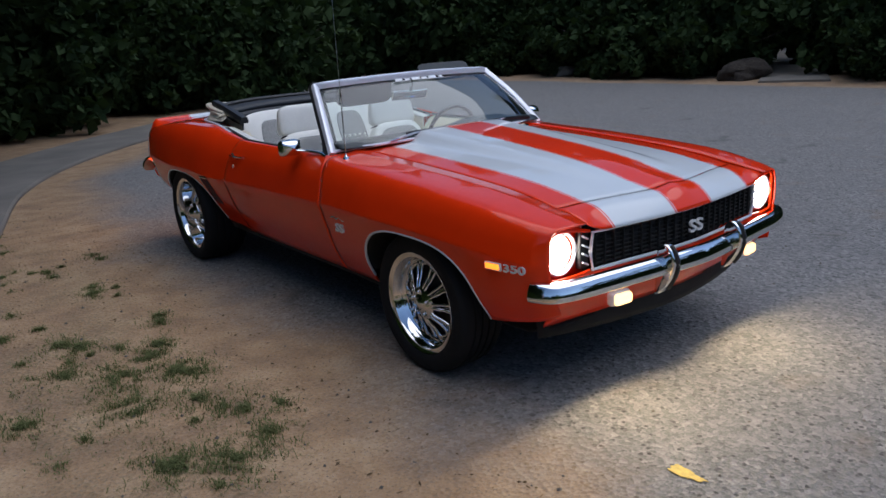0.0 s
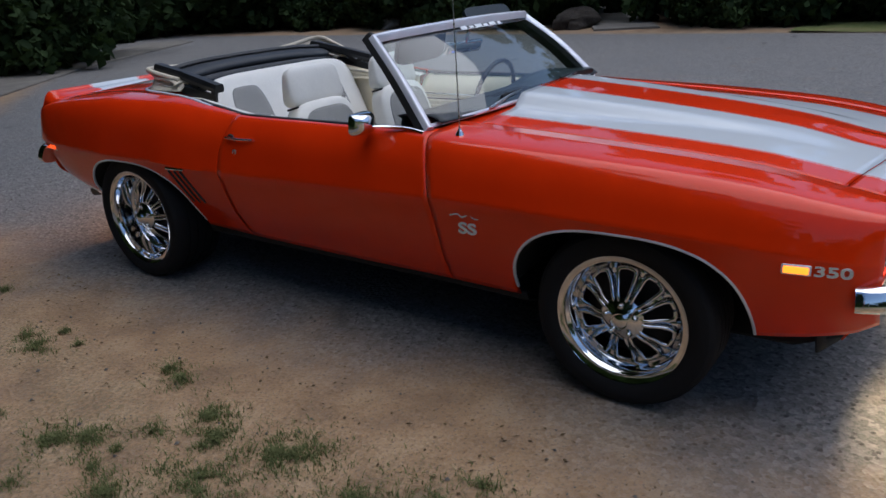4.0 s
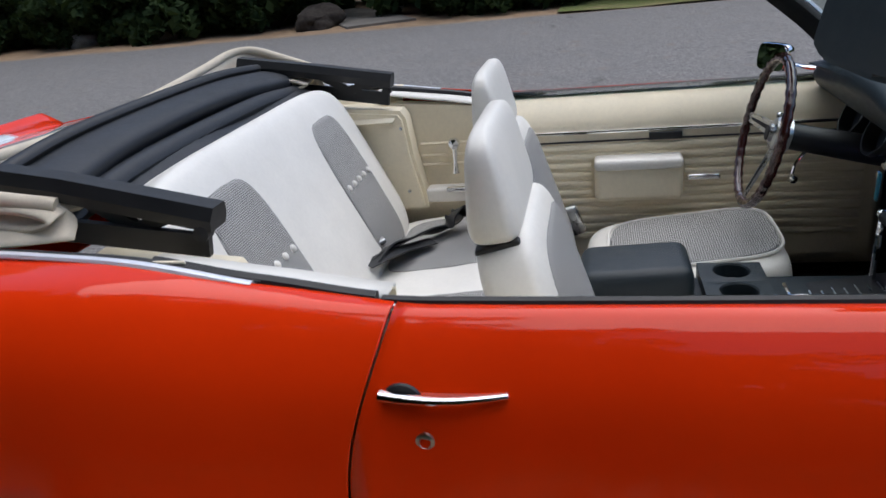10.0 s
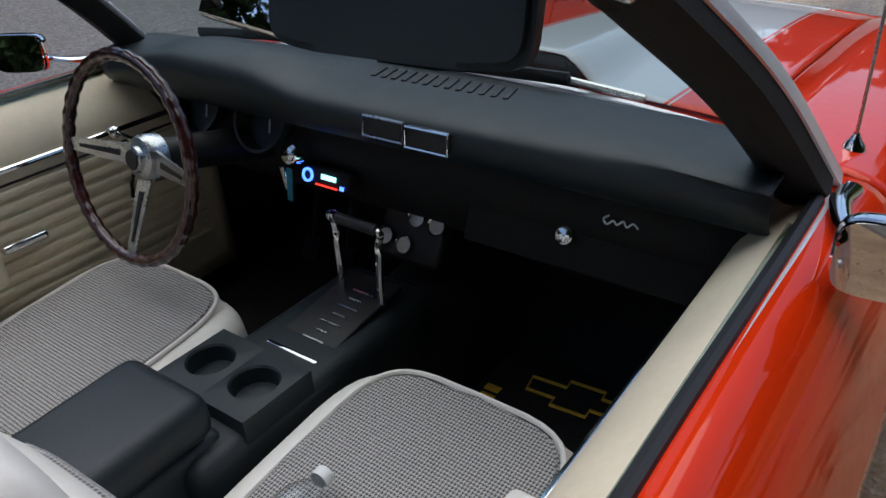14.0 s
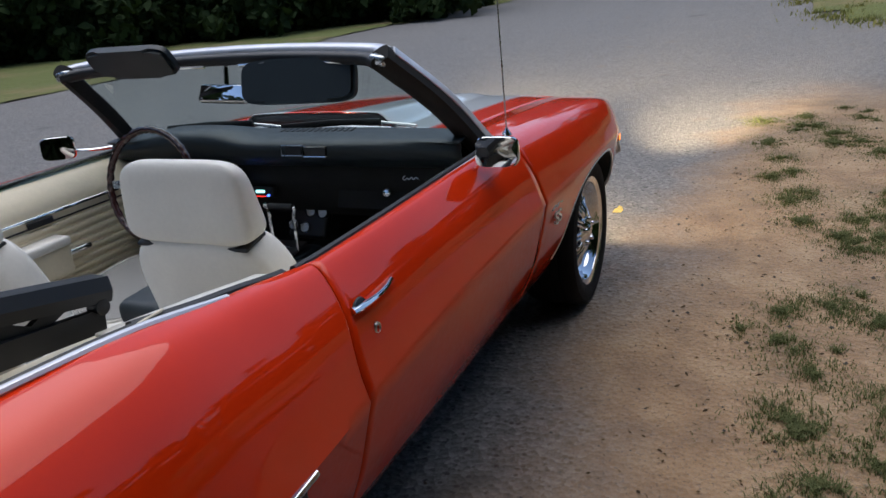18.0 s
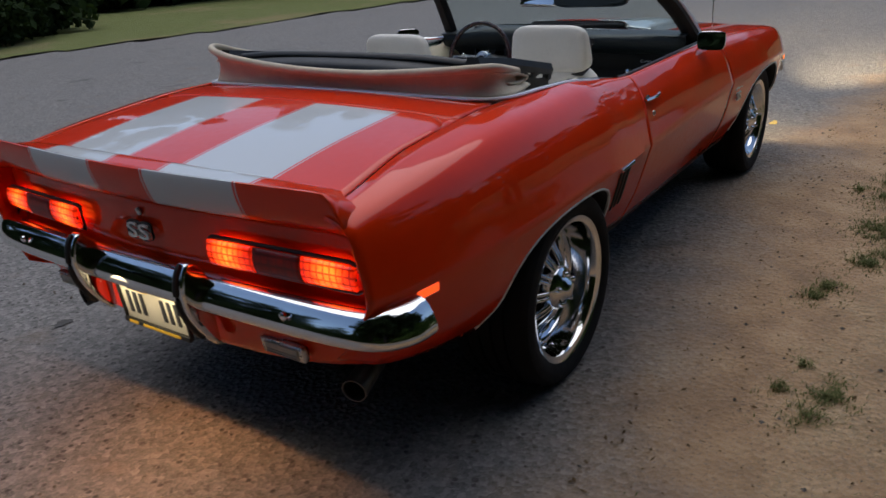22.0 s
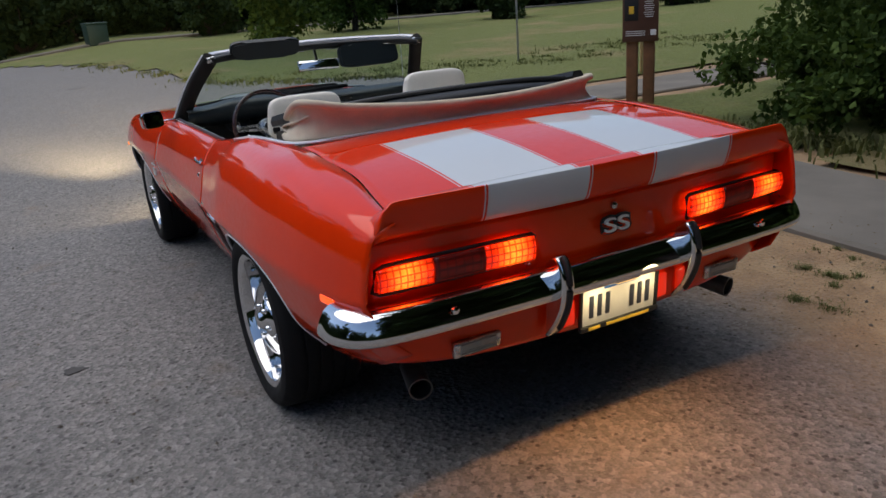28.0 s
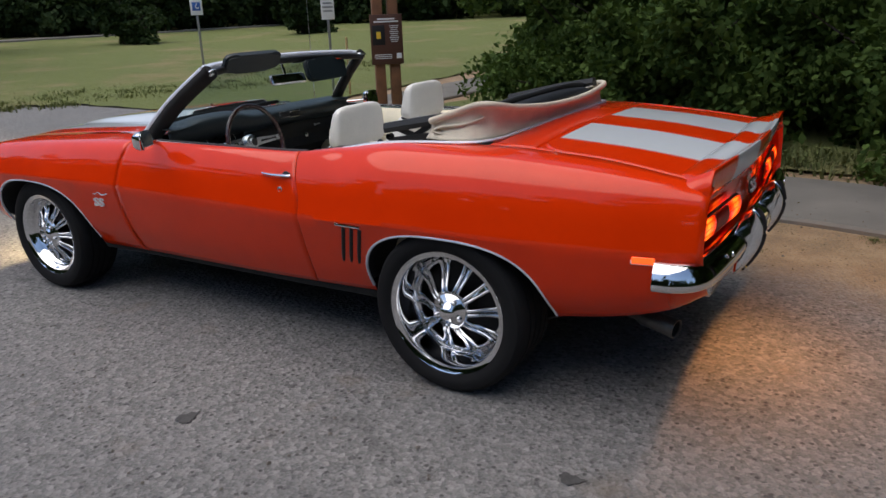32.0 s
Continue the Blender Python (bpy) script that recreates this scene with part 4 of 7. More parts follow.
ZF = curve(YS, [0.785, 0.800, 0.862, 0.900, 0.925, 0.918, 0.915, 0.918, 0.952, 0.988, 0.990, 0.968, 0.930, 0.905])
XF_FENDER = curve([2.125, 2.0, 1.7, 1.2, 0.75, 0.45], [0.625, 0.615, 0.612, 0.61, 0.61, 0.61])
ZF_FENDER = curve([2.125, 2.0, 1.7, 1.2, 0.75, 0.45], [0.785, 0.812, 0.862, 0.900, 0.925, 0.940])
KNOTS = np.array([0, 0.22, 0.44, 0.70, 0.88, 1.0])
HUBS = (1.372, -1.372)
ARCH_HALF, ARCH_BASE, ARCH_TOP = 0.432, 0.345, 0.668


def creased(values):
    """The lower and the upper curve of the side, meeting in the crease."""
    lower, upper = curve(KNOTS[:3], values[:3]), curve(KNOTS[2:], values[2:])
    return lambda s: np.where(np.asarray(s) < KNOTS[2], lower(s), upper(s))


def section(y, fender=False):
    xf, zf = (XF_FENDER, ZF_FENDER) if fender else (XF, ZF)
    return creased([f(y) for f in (XA, XB, XC, XD, XE, xf)]), creased([f(y) for f in (ZA, ZB, ZC, ZD, ZE, zf)])


def arch(y):
    """The height of the wheel opening at y, or None away from it."""
    for hub in HUBS:
        u = abs(y - hub) / ARCH_HALF
        if u <= 1.0:
            return ARCH_BASE + (ARCH_TOP - ARCH_BASE) * (1 - u**2.7) ** (1 / 2.5)
    return None


def side_row(y, s1, rows, fender=False, s_min=0.0):
    sx, sz = section(y, fender)
    s0, a = s_min, arch(y)
    if a is not None:
        lo, hi = 0.0, 0.6
        for _ in range(24):
            mid = (lo + hi) / 2
            lo, hi = (mid, hi) if sz(mid) < a else (lo, mid)
        s0 = max(s_min, lo)
    s = s0 + (s1 - s0) * np.linspace(0, 1, rows) ** 0.9
    if rows > 10:
        s = np.r_[np.linspace(s0, KNOTS[2], 12), np.linspace(KNOTS[2], s1, rows - 11)[1:]]
    return np.c_[sx(s), np.full(rows, y), sz(s)]


def stations(a, b, step=0.03):
    """Stations along the car from a to b, gathered at the ends of the wheel openings."""
    ys = list(np.arange(a, b, step)) + [b]
    for hub in HUBS:
        ys += [hub + s * ARCH_HALF * np.cos(t) for s in (1, -1) for t in np.linspace(0, 1.0, 16)]
        ys += [hub + s * (ARCH_HALF + 0.0005) for s in (1, -1)]
    return np.array(sorted({round(float(y), 5) for y in ys if a - 1e-6 <= y <= b + 1e-6}))


GAP = 0.0022
DOOR_F = curve([0.30, 0.5, 0.7, 0.95], [0.610, 0.615, 0.60, 0.545])
DOOR_R = curve([0.30, 0.5, 0.7, 0.95], [-0.605, -0.632, -0.638, -0.570])


def skew(P, edge_at, edge, end):
    """Bends the end of a panel so that it follows a door's edge over the height."""
    Q = P.copy()
    for row in Q:
        z = row[:, 2]
        want = edge_at(z)
        k = np.clip(1 - np.abs(row[:, 1] - edge) / 0.25, 0, 1) if end else 0
        row[:, 1] += (want - edge) * k
    return Q


for s in (1, -1):
    side = "passenger" if s > 0 else "driver"

    def put(name, P, mat=M["paint"], label=""):
        return panel(name, P if s > 0 else mirrored(P), mat, car, 0.005, label, flip=(s > 0))

    ys = stations(0.58 + GAP, 2.125)
    P = np.array([side_row(y, 1.0 - 0.004, 30, True) for y in ys])
    P = skew(P, lambda z: DOOR_F(z) + GAP, 0.58 + GAP, True)
    P[..., 1] += 0.030 * np.clip((0.79 - P[..., 0]) / 0.16, 0, 1) * np.clip((P[..., 1] - 1.95) / 0.175, 0, 1)
    put("front_fender", P)
    ys = stations(-0.62 + GAP, 0.58 - GAP)
    P = np.array([side_row(y, 1.0, 30) for y in ys])
    P = skew(skew(P, lambda z: DOOR_F(z) - GAP, 0.58 - GAP, True), lambda z: DOOR_R(z) + GAP, -0.62 + GAP, True)
    put("door", P)
    ys = stations(-2.335, -0.62 - GAP)
    P = np.array([side_row(y, 1.0 - 0.004, 30) for y in ys])
    P = skew(P, lambda z: DOOR_R(z) - GAP, -0.62 - GAP, True)
    put("quarter_panel", P)
    # the dark sill below the doors
    ys = np.linspace(-0.96, 0.96, 24)
    P = np.array([[(XA(y) - 0.002, y, ZA(y) + 0.004), (XA(y) - 0.02, y, 0.285), (XA(y) - 0.10, y, 0.255), (0.40, y, 0.25)] for y in ys])
    put("sill", P, M["matt_black"])
    # bright lips round the wheel openings
    for hub in HUBS:
        t = np.linspace(-1, 1, 61)
        yy = hub + ARCH_HALF * np.sin(t * np.pi / 2)
        line = []
        for y in yy:
            r = side_row(float(np.clip(y, hub - ARCH_HALF + 1e-4, hub + ARCH_HALF - 1e-4)), 1.0, 3, hub > 0)[0]
            line.append((s * (r[0] + 0.001), y, r[2] - 0.001))
        part("arch_moulding", tube(line, 0.0065, 8, up=(1, 0, 0)), M["silver"], car, "thin bright wheel-arch moulding")
        # the dark wheel housing
        yy = np.clip(hub + ARCH_HALF * np.sin(t * np.pi / 2), hub - ARCH_HALF + 1e-4, hub + ARCH_HALF - 1e-4)
        zz = [max(0.395, arch(float(y)) + 0.002) for y in yy]
        edge = [abs(p[0]) - 0.006 for p in line]
        P = np.array([[(s * (0.42 + (x - 0.42) * k), y, z + 0.03 * (1 - k)) for x, y, z in zip(edge, yy, zz)] for k in (1.0, 0.9, 0.5, 0.0)])
        panel("wheel_housing", P, M["matt_black"], car, 0.004, flip=(s > 0))
        P = np.array([[(s * 0.42, hub + (y - hub) * k, 0.33 + (z - 0.30) * k) for y, z in zip(yy, zz)] for k in (1, 0.01)])
        panel("wheel_housing", P, M["matt_black"], car, 0.004, flip=(s > 0))

# bonnet with a raised centre that opens towards the windscreen
HOOD_FRONT = curve([-0.62, 0, 0.62], [1.985, 2.075, 1.985])


def hood_z(x, y, bulge=True):
    xf, zf = float(XF_FENDER(y)), float(ZF_FENDER(y))
    u = min(1.0, abs(x) / xf)
    z = zf + 0.026 * (1 - u**2.2)
    if bulge:
        w = 0.235 + 0.075 * np.clip((1.9 - y) / 1.2, 0, 1)
        h = 0.052 * np.clip((1.93 - y) / 1.2, 0, 1) ** 0.8
        k = np.clip((w + 0.05 - abs(x)) / 0.085, 0, 1)
        z += h * k * k * (3 - 2 * k)
    z += 0.012 * max(0, 1 - abs(x) / 0.10) * np.clip((y - 1.6) / 0.4, 0, 1)
    return z


def hood_grid(y0, y1, nx=57, ny=44, inset=0.002):
    rows = []
    for v in np.linspace(0, 1, ny):
        row = []
        for u in np.linspace(-1, 1, nx):
            ya, yb = (f(u * 0.615) if callable(f) else f for f in (y0, y1))
            y = ya + (yb - ya) * v
            x = u * (float(XF_FENDER(y)) - inset)
            row.append((x, y, hood_z(x, y)))
        rows.append(row)
    return np.array(rows)


panel("bonnet", hood_grid(0.665, lambda x: float(HOOD_FRONT(x)) - GAP), M["striped"], car, 0.0015, "orange-red bonnet with two white stripes and a raised cowl scoop", flip=False)
for s in (1, -1):
    line = [(s * (float(XF_FENDER(y)) + 0.0005), y, float(ZF_FENDER(y)) - 0.011) for y in np.linspace(0.60, 1.98, 30)]
    part("gutter", tube(line, 0.009, 8), M["paint"], car)
# scoop mouth at the back of the bonnet
P = np.array([[(x, 0.668, hood_z(x, 0.67) - 0.004 - k) for x in np.linspace(-0.31, 0.31, 21)] for k in (0, 0.05)])
panel("scoop_mouth", P, M["black"], car, 0.004)

# header panel from the bonnet down to the grille
NOSE = curve([-0.80, -0.60, 0, 0.60, 0.80], [2.120, 2.140, 2.195, 2.140, 2.120])
rows = []
for v in np.linspace(0, 1, 14):
    row = []
    for u in np.linspace(-1, 1, 57):
        x = u * 0.622
        y0, y1 = float(HOOD_FRONT(u * 0.615)) + GAP, float(NOSE(x)) + 0.012
        y = y0 + (y1 - y0) * v
        z0 = hood_z(u * 0.61, y0)
        z1 = 0.740 + 0.030 * abs(u) ** 12
        z = z0 + (z1 - z0) * v**2.2
        w = abs(u) ** 14 * (1 - 0.5 * v**4)
        z = z * (1 - w) + w * float(ZF_FENDER(y - 0.15 * max(0.0, y - 1.95)))
        row.append((u * (0.612 + 0.010 * v), y, z))
    rows.append(row)
panel("header_panel", np.array(rows), M["striped"], car, 0.0015, "striped nose panel above the grille")

# cowl between bonnet and windscreen
P = []
for v in np.linspace(0, 1, 8):
    P.append([(u * 0.609, 0.50 + 0.185 * v - 0.03 * u * u * (1 - v), hood_z(u * 0.607, 0.67, False) - 0.003 - 0.010 * np.sin(np.pi * v) - 0.006 * v**4) for u in np.linspace(-1, 1, 31)])
panel("cowl_panel", np.array(P), M["paint"], car, 0.004)
for s in (-1, 1):
    for i in range(16):
        x = s * (0.18 + 0.026 * i)
        part("cowl_slot", rbox((0.012, 0.045, 0.004), (x, 0.585, hood_z(x, 0.67, False) - 0.014), bevel=0.001), M["black"], car)

# boot lid, tulip panel, tail


def deck_z(x, y):
    xf, zf = float(XF(y)), float(ZF(y))
    return zf + 0.020 * (1 - min(1, abs(x) / xf) ** 2)


P = np.array([[(u * (float(XF(y)) - 0.003), y, deck_z(u * float(XF(y)), y) - (0.005 if y < -1.66 else 0.0)) for u in np.linspace(-1, 1, 41)] for y in np.r_[np.linspace(-1.84, -1.661, 8), np.linspace(-1.656, -1.47, 8)]])
panel("tulip_panel", P, M["paint"], car, 0.005)
LID_FRONT, LID_CORNER = -1.662, 0.13


def lid_half(y):
    """Half the width of the boot lid, with wide rounded front corners."""
    k = float(np.clip((LID_FRONT - y) / LID_CORNER, 0, 1))
    return float(XF(y)) - 0.003 - LID_CORNER * (1 - np.sqrt(1 - (1 - k) ** 2))


rows = []
for y in np.r_[np.linspace(-2.285, -1.80, 22), LID_FRONT - LID_CORNER * (1 - np.sin(np.linspace(0.02, np.pi / 2, 16)))]:
    w = lid_half(y)
    rows.append([(u * w, y, deck_z(u * w, y) + 0.001) for u in np.linspace(-1, 1, 45)])
seam = [(lid_half(y), y) for y in LID_FRONT - LID_CORNER * (1 - np.sin(np.linspace(0.0, np.pi / 2, 14)))]
seam = [(x, y) for x, y in seam] + [(-x, y) for x, y in seam[::-1]]
part("lid_seam", tube([(x * 1.002, y + 0.001, deck_z(x, y) - 0.003) for x, y in seam], 0.0028, 6), M["black"], car)
panel("boot_lid", np.array(rows), M["striped"], car, 0.0015, "orange-red boot lid with two white stripes")

TAIL = curve([-0.9, 0, 0.9], [-2.285, -2.335, -2.285])


def spoiler_row(u):
    x = u * 0.812
    y = float(TAIL(x)) - 0.02
    e = np.clip((1 - abs(u)) / 0.07, 0, 1) ** 0.5
    top = 0.888 + 0.080 * e
    front = deck_z(min(0.72, abs(x)), -2.20) + 0.002 - 0.035 * np.clip((abs(x) - 0.70) / 0.10, 0, 1)
    drop = 0.862 - 0.010 * (1 - e)
    return [(x, y + 0.115, front - 0.004), (x, y + 0.075, front + 0.002 + 0.006 * e), (x, y + 0.022, top - 0.018), (x, y - 0.012, top), (x, y - 0.022, top - 0.006), (x, y - 0.016, (top + drop) / 2), (x, y + 0.006, drop), (x, y + 0.05, drop - 0.006)]


P = np.array([[tuple(q) for q in smooth_line(spoiler_row(u), 22)] for u in np.linspace(-1, 1, 61)])
panel("spoiler", P, M["striped"], car, 0.004, "upswept rear spoiler with white stripe ends", flip=True)

# tail panel and rear valance
P = np.array([[(u * (0.845 - 0.06 * max(0, (0.60 - z)) / 0.2), float(TAIL(u * 0.85)) + 0.012 + 0.04 * (0.86 - z) * (z > 0.6) + 0.03 * (abs(u) > 0.97), z) for u in np.linspace(-1, 1, 41)] for z in np.linspace(0.575, 0.866, 10)])
panel("tail_panel", P, M["paint"], car, 0.005, flip=True)
P = []
for v in np.linspace(0, 1, 12):
    z = 0.60 - 0.170 * v
    P.append([(u * (0.862 - 0.10 * v**3), float(TAIL(u * 0.8)) + 0.002 + 0.020 * v * v + 0.05 * abs(u) ** 6, z + 0.03 * v * abs(u) ** 4) for u in np.linspace(-1, 1, 41)])
panel("rear_valance", np.array(P), M["paint"], car, 0.005, flip=False)
# underside
P = np.array([[(x * w, y, z) for x in (-1, 0, 1)] for y, z, w in ((-2.22, 0.47, 0.55), (-1.9, 0.36, 0.62), (-1.7, 0.29, 0.70), (0, 0.27, 0.72), (1.9, 0.29, 0.70), (2.05, 0.34, 0.66))])
panel("underside", P, M["matt_black"], car, 0.01)

# front: lower valance and chin
P = []
for v in np.linspace(0, 1, 10):
    P.append([(u * (0.790 - 0.03 * v), float(NOSE(u * 0.80)) - 0.015 - 0.06 * v + 0.02 * np.sin(np.pi * v), 0.575 - 0.205 * v) for u in np.linspace(-1, 1, 41)])
panel("front_valance", np.array(P), M["paint"], car, 0.005, flip=True)
P = []
for v in np.linspace(0, 1, 5):
    P.append([(u * 0.72, float(NOSE(u * 0.8)) - 0.10 + 0.01 * v - 0.06 * abs(u) ** 4, 0.375 - 0.085 * v) for u in np.linspace(-1, 1, 31)])
panel("chin_spoiler", np.array(P), M["matt_black"], car, 0.006, "black chin spoiler below the bumper")

# grille opening, surround and slats
P = np.array([[(u * 0.60, float(NOSE(u * 0.60)) - 0.055, z) for u in np.linspace(-1, 1, 31)] for z in (0.575, 0.745)])
panel("grille_backing", P, M["matt_black"], car, 0.004)
grille = panel("grille", np.array([[(u * 0.565, float(NOSE(u * 0.565)) - 0.030, z) for u in np.linspace(-1, 1, 31)] for z in (0.590, 0.735)]), M["matt_black"], car, 0.003, "black fine-barred grille")
for i in range(23):
    x = -0.55 + 0.05 * i
    part("grille_bar", rbox((0.006, 0.022, 0.135), (x, float(NOSE(x)) - 0.022, 0.662), bevel=0.002, seg=1), M["matt_black"], grille)
for j in range(8):
    z = 0.602 + 0.0172 * j
    line = [(x, float(NOSE(x)) - 0.022, z) for x in np.linspace(-0.56, 0.56, 15)]
    part("grille_bar", tube(line, 0.0035, 5), M["matt_black"], grille)
ring = [(u * 0.572, 0.585) for u in np.linspace(-1, 1, 21)] + [(0.585, 0.66)] + [(u * 0.572, 0.738) for u in np.linspace(1, -1, 21)] + [(-0.585, 0.66)]
part("grille_surround", tube([(x, float(NOSE(x)) - 0.008, z) for x, z in ring], 0.0075, 8, closed=True), M["silver"], car, "bright grille surround")

for s in (1, -1):
    # lamp pockets
    cx, cy, cz = s * 0.712, 2.072, 0.672
    panel("lamp_pocket", np.array([[(s * x, float(NOSE(x)) - 0.052, z) for x in np.linspace(0.585, 0.80, 12)] for z in (0.565, 0.775)]), M["paint"], car, 0.004)
    bez = turned([(0.088, -0.03), (0.090, 0.0), (0.085, 0.008), (0.079, 0.004), (0.076, -0.02)], 48, pose(cx, cy + 0.02, cz, -90, 0, 0))
    lamp = part("headlamp", bez, M["silver"], car, "round headlamp, lit")
    lens = turned([(0.0, 0.022), (0.03, 0.020), (0.055, 0.012), (0.073, -0.004), (0.076, -0.014)], 40, pose(cx, cy + 0.01, cz, -90, 0, 0))
    part("lens", lens, M["head"], lamp, "glowing headlamp lens")
    # ribbed panel between lamp and grille
    door = part("lamp_door", rbox((0.045, 0.03, 0.150), (s * 0.603, float(NOSE(0.603)) - 0.035, 0.668), bevel=0.006), M["black"], car, "ribbed lamp door in dark trim")
    for j in range(4):
        part("rib", rbox((0.038, 0.012, 0.008), (s * 0.603, float(NOSE(0.603)) - 0.017, 0.615 + 0.035 * j), (0, s * -28, 0), bevel=0.003, seg=2), M["silver"], door)
    line = [(s * x, float(NOSE(x)) - 0.012, z) for x, z in ((0.585, 0.585), (0.64, 0.578), (0.72, 0.575), (0.787, 0.585), (0.797, 0.66), (0.792, 0.745), (0.75, 0.765), (0.68, 0.762), (0.585, 0.745))]
    part("lamp_surround", tube(smooth_line(line, 50), 0.007, 8), M["paint"], car)
    # parking lamp under the bumper
    pk = part("parking_lamp", rbox((0.112, 0.04, 0.062), (s * 0.465, 2.178, 0.452), (0, 0, -s * 6), bevel=0.018), M["silver"], car, "parking lamp below the bumper")
    part("lens", rbox((0.092, 0.03, 0.048), (s * 0.465, 2.200, 0.452), (0, 0, -s * 6), bevel=0.0145, seg=5), M["amber_hot"], pk, "glowing amber lens")
    # side markers
    y = 1.915
    mk = part("side_marker", rbox((0.012, 0.082, 0.034), (s * 0.899, y, 0.632), (0, 0, s * 9), bevel=0.005), M["silver"], car, "front side marker lamp")
    part("lens", rbox((0.012, 0.070, 0.024), (s * 0.903, y, 0.632), (0, 0, s * 9), bevel=0.005), M["amber"], mk, "lit amber lens")
    y = -2.15
    mk = part("side_marker", rbox((0.014, 0.090, 0.036), (s * 0.893, y, 0.672), (0, 0, -s * 9), bevel=0.005), M["silver"], car, "rear side marker lamp")
    part("lens", rbox((0.012, 0.078, 0.026), (s * 0.899, y, 0.672), (0, 0, -s * 9), bevel=0.005), M["red_marker"], mk, "lit orange-red lens")


# ---- bumpers ----
def bumper(line, height, depth, name, label):
    h, d = height / 2, depth
    sec = [(-d * 0.3, -h), (d * 0.45, -h * 0.98), (d * 0.86, -h * 0.82), (d, -h * 0.50), (d * 0.92, -h * 0.05), (d * 0.70, h * 0.45), (d * 0.42, h * 0.82), (d * 0.05, h), (-d * 0.3, h)]
    pts = smooth_line(sec, 26)
    return part(name, sweep(pts, line), M["chrome"], car, label, angle=50)


half = [(0.842, 2.070, 0.548), (0.835, 2.105, 0.55), (0.80, 2.150, 0.55), (0.70, 2.180, 0.55), (0.55, 2.200, 0.55), (0.30, 2.228, 0.55), (0.0, 2.255, 0.55)]
line = smooth_line([(-x, y, z) for x, y, z in half] + [(x, y, z) for x, y, z in half[:-1]][::-1], 90)
front_bumper = bumper(line[::-1], 0.078, 0.036, "front_bumper", "slim chrome front bumper")
half = [(0.912, -2.205, 0.628), (0.905, -2.262, 0.628), (0.866, -2.312, 0.628), (0.78, -2.335, 0.628), (0.60, -2.348, 0.628), (0.30, -2.357, 0.628), (0.0, -2.36, 0.628)]
line = smooth_line([(-x, y, z) for x, y, z in half] + [(x, y, z) for x, y, z in half[:-1]][::-1], 90)
rear_bumper = bumper(line * np.array([0.988, 1, 1]) + np.array([0, 0.014, 0]), 0.10, 0.056, "rear_bumper", "slim chrome rear bumper")
for s in (1, -1):
    for front in (True, False):
        if front:
            x, p = s * 0.245, [(2.20, 0.415), (2.225, 0.425), (2.262, 0.465), (2.288, 0.515), (2.297, 0.560), (2.285, 0.605), (2.262, 0.634), (2.238, 0.640), (2.21, 0.622)]
        else:
            x, p = s * 0.262, [(-2.335, 0.450), (-2.352, 0.458), (-2.392, 0.510), (-2.424, 0.575), (-2.434, 0.635), (-2.424, 0.690), (-2.402, 0.722), (-2.378, 0.722), (-2.345, 0.690)]
        q = smooth_line([(x, a, z) for a, z in p[1:-1]], 20)
        m = Matrix(((0, 0, 1, x - 0.022), (1, 0, 0, 0), (0, 1, 0, 0), (0, 0, 0, 1)))
        bm = shape([tuple(a) for a in smooth_line(p, 34)], 0.044, m)
        rims = [e for e in bm.edges if abs(e.verts[0].co.x - e.verts[1].co.x) < 1e-6]
        bmesh.ops.bevel(bm, geom=rims, offset=0.011, segments=3, affect="EDGES", profile=0.6)
        part("bumper_guard", bm, M["chrome"], front_bumper if front else rear_bumper, "upright chrome bumper guard", angle=50)
        off = np.array([0, 0.003 if front else -0.003, 0.0])
        part("rubber_strip", tube(q[2:-3] + off, 0.009, 8), M["black"], front_bumper if front else rear_bumper, "black rubber strip")
for x in (-0.62, 0.62):
    part("bolt", turned([(0.012, 0), (0.011, 0.005), (0.006, 0.008), (0, 0.009)], 14, pose(x, -2.386, 0.645, 90, 0, 0)), M["chrome"], rear_bumper)

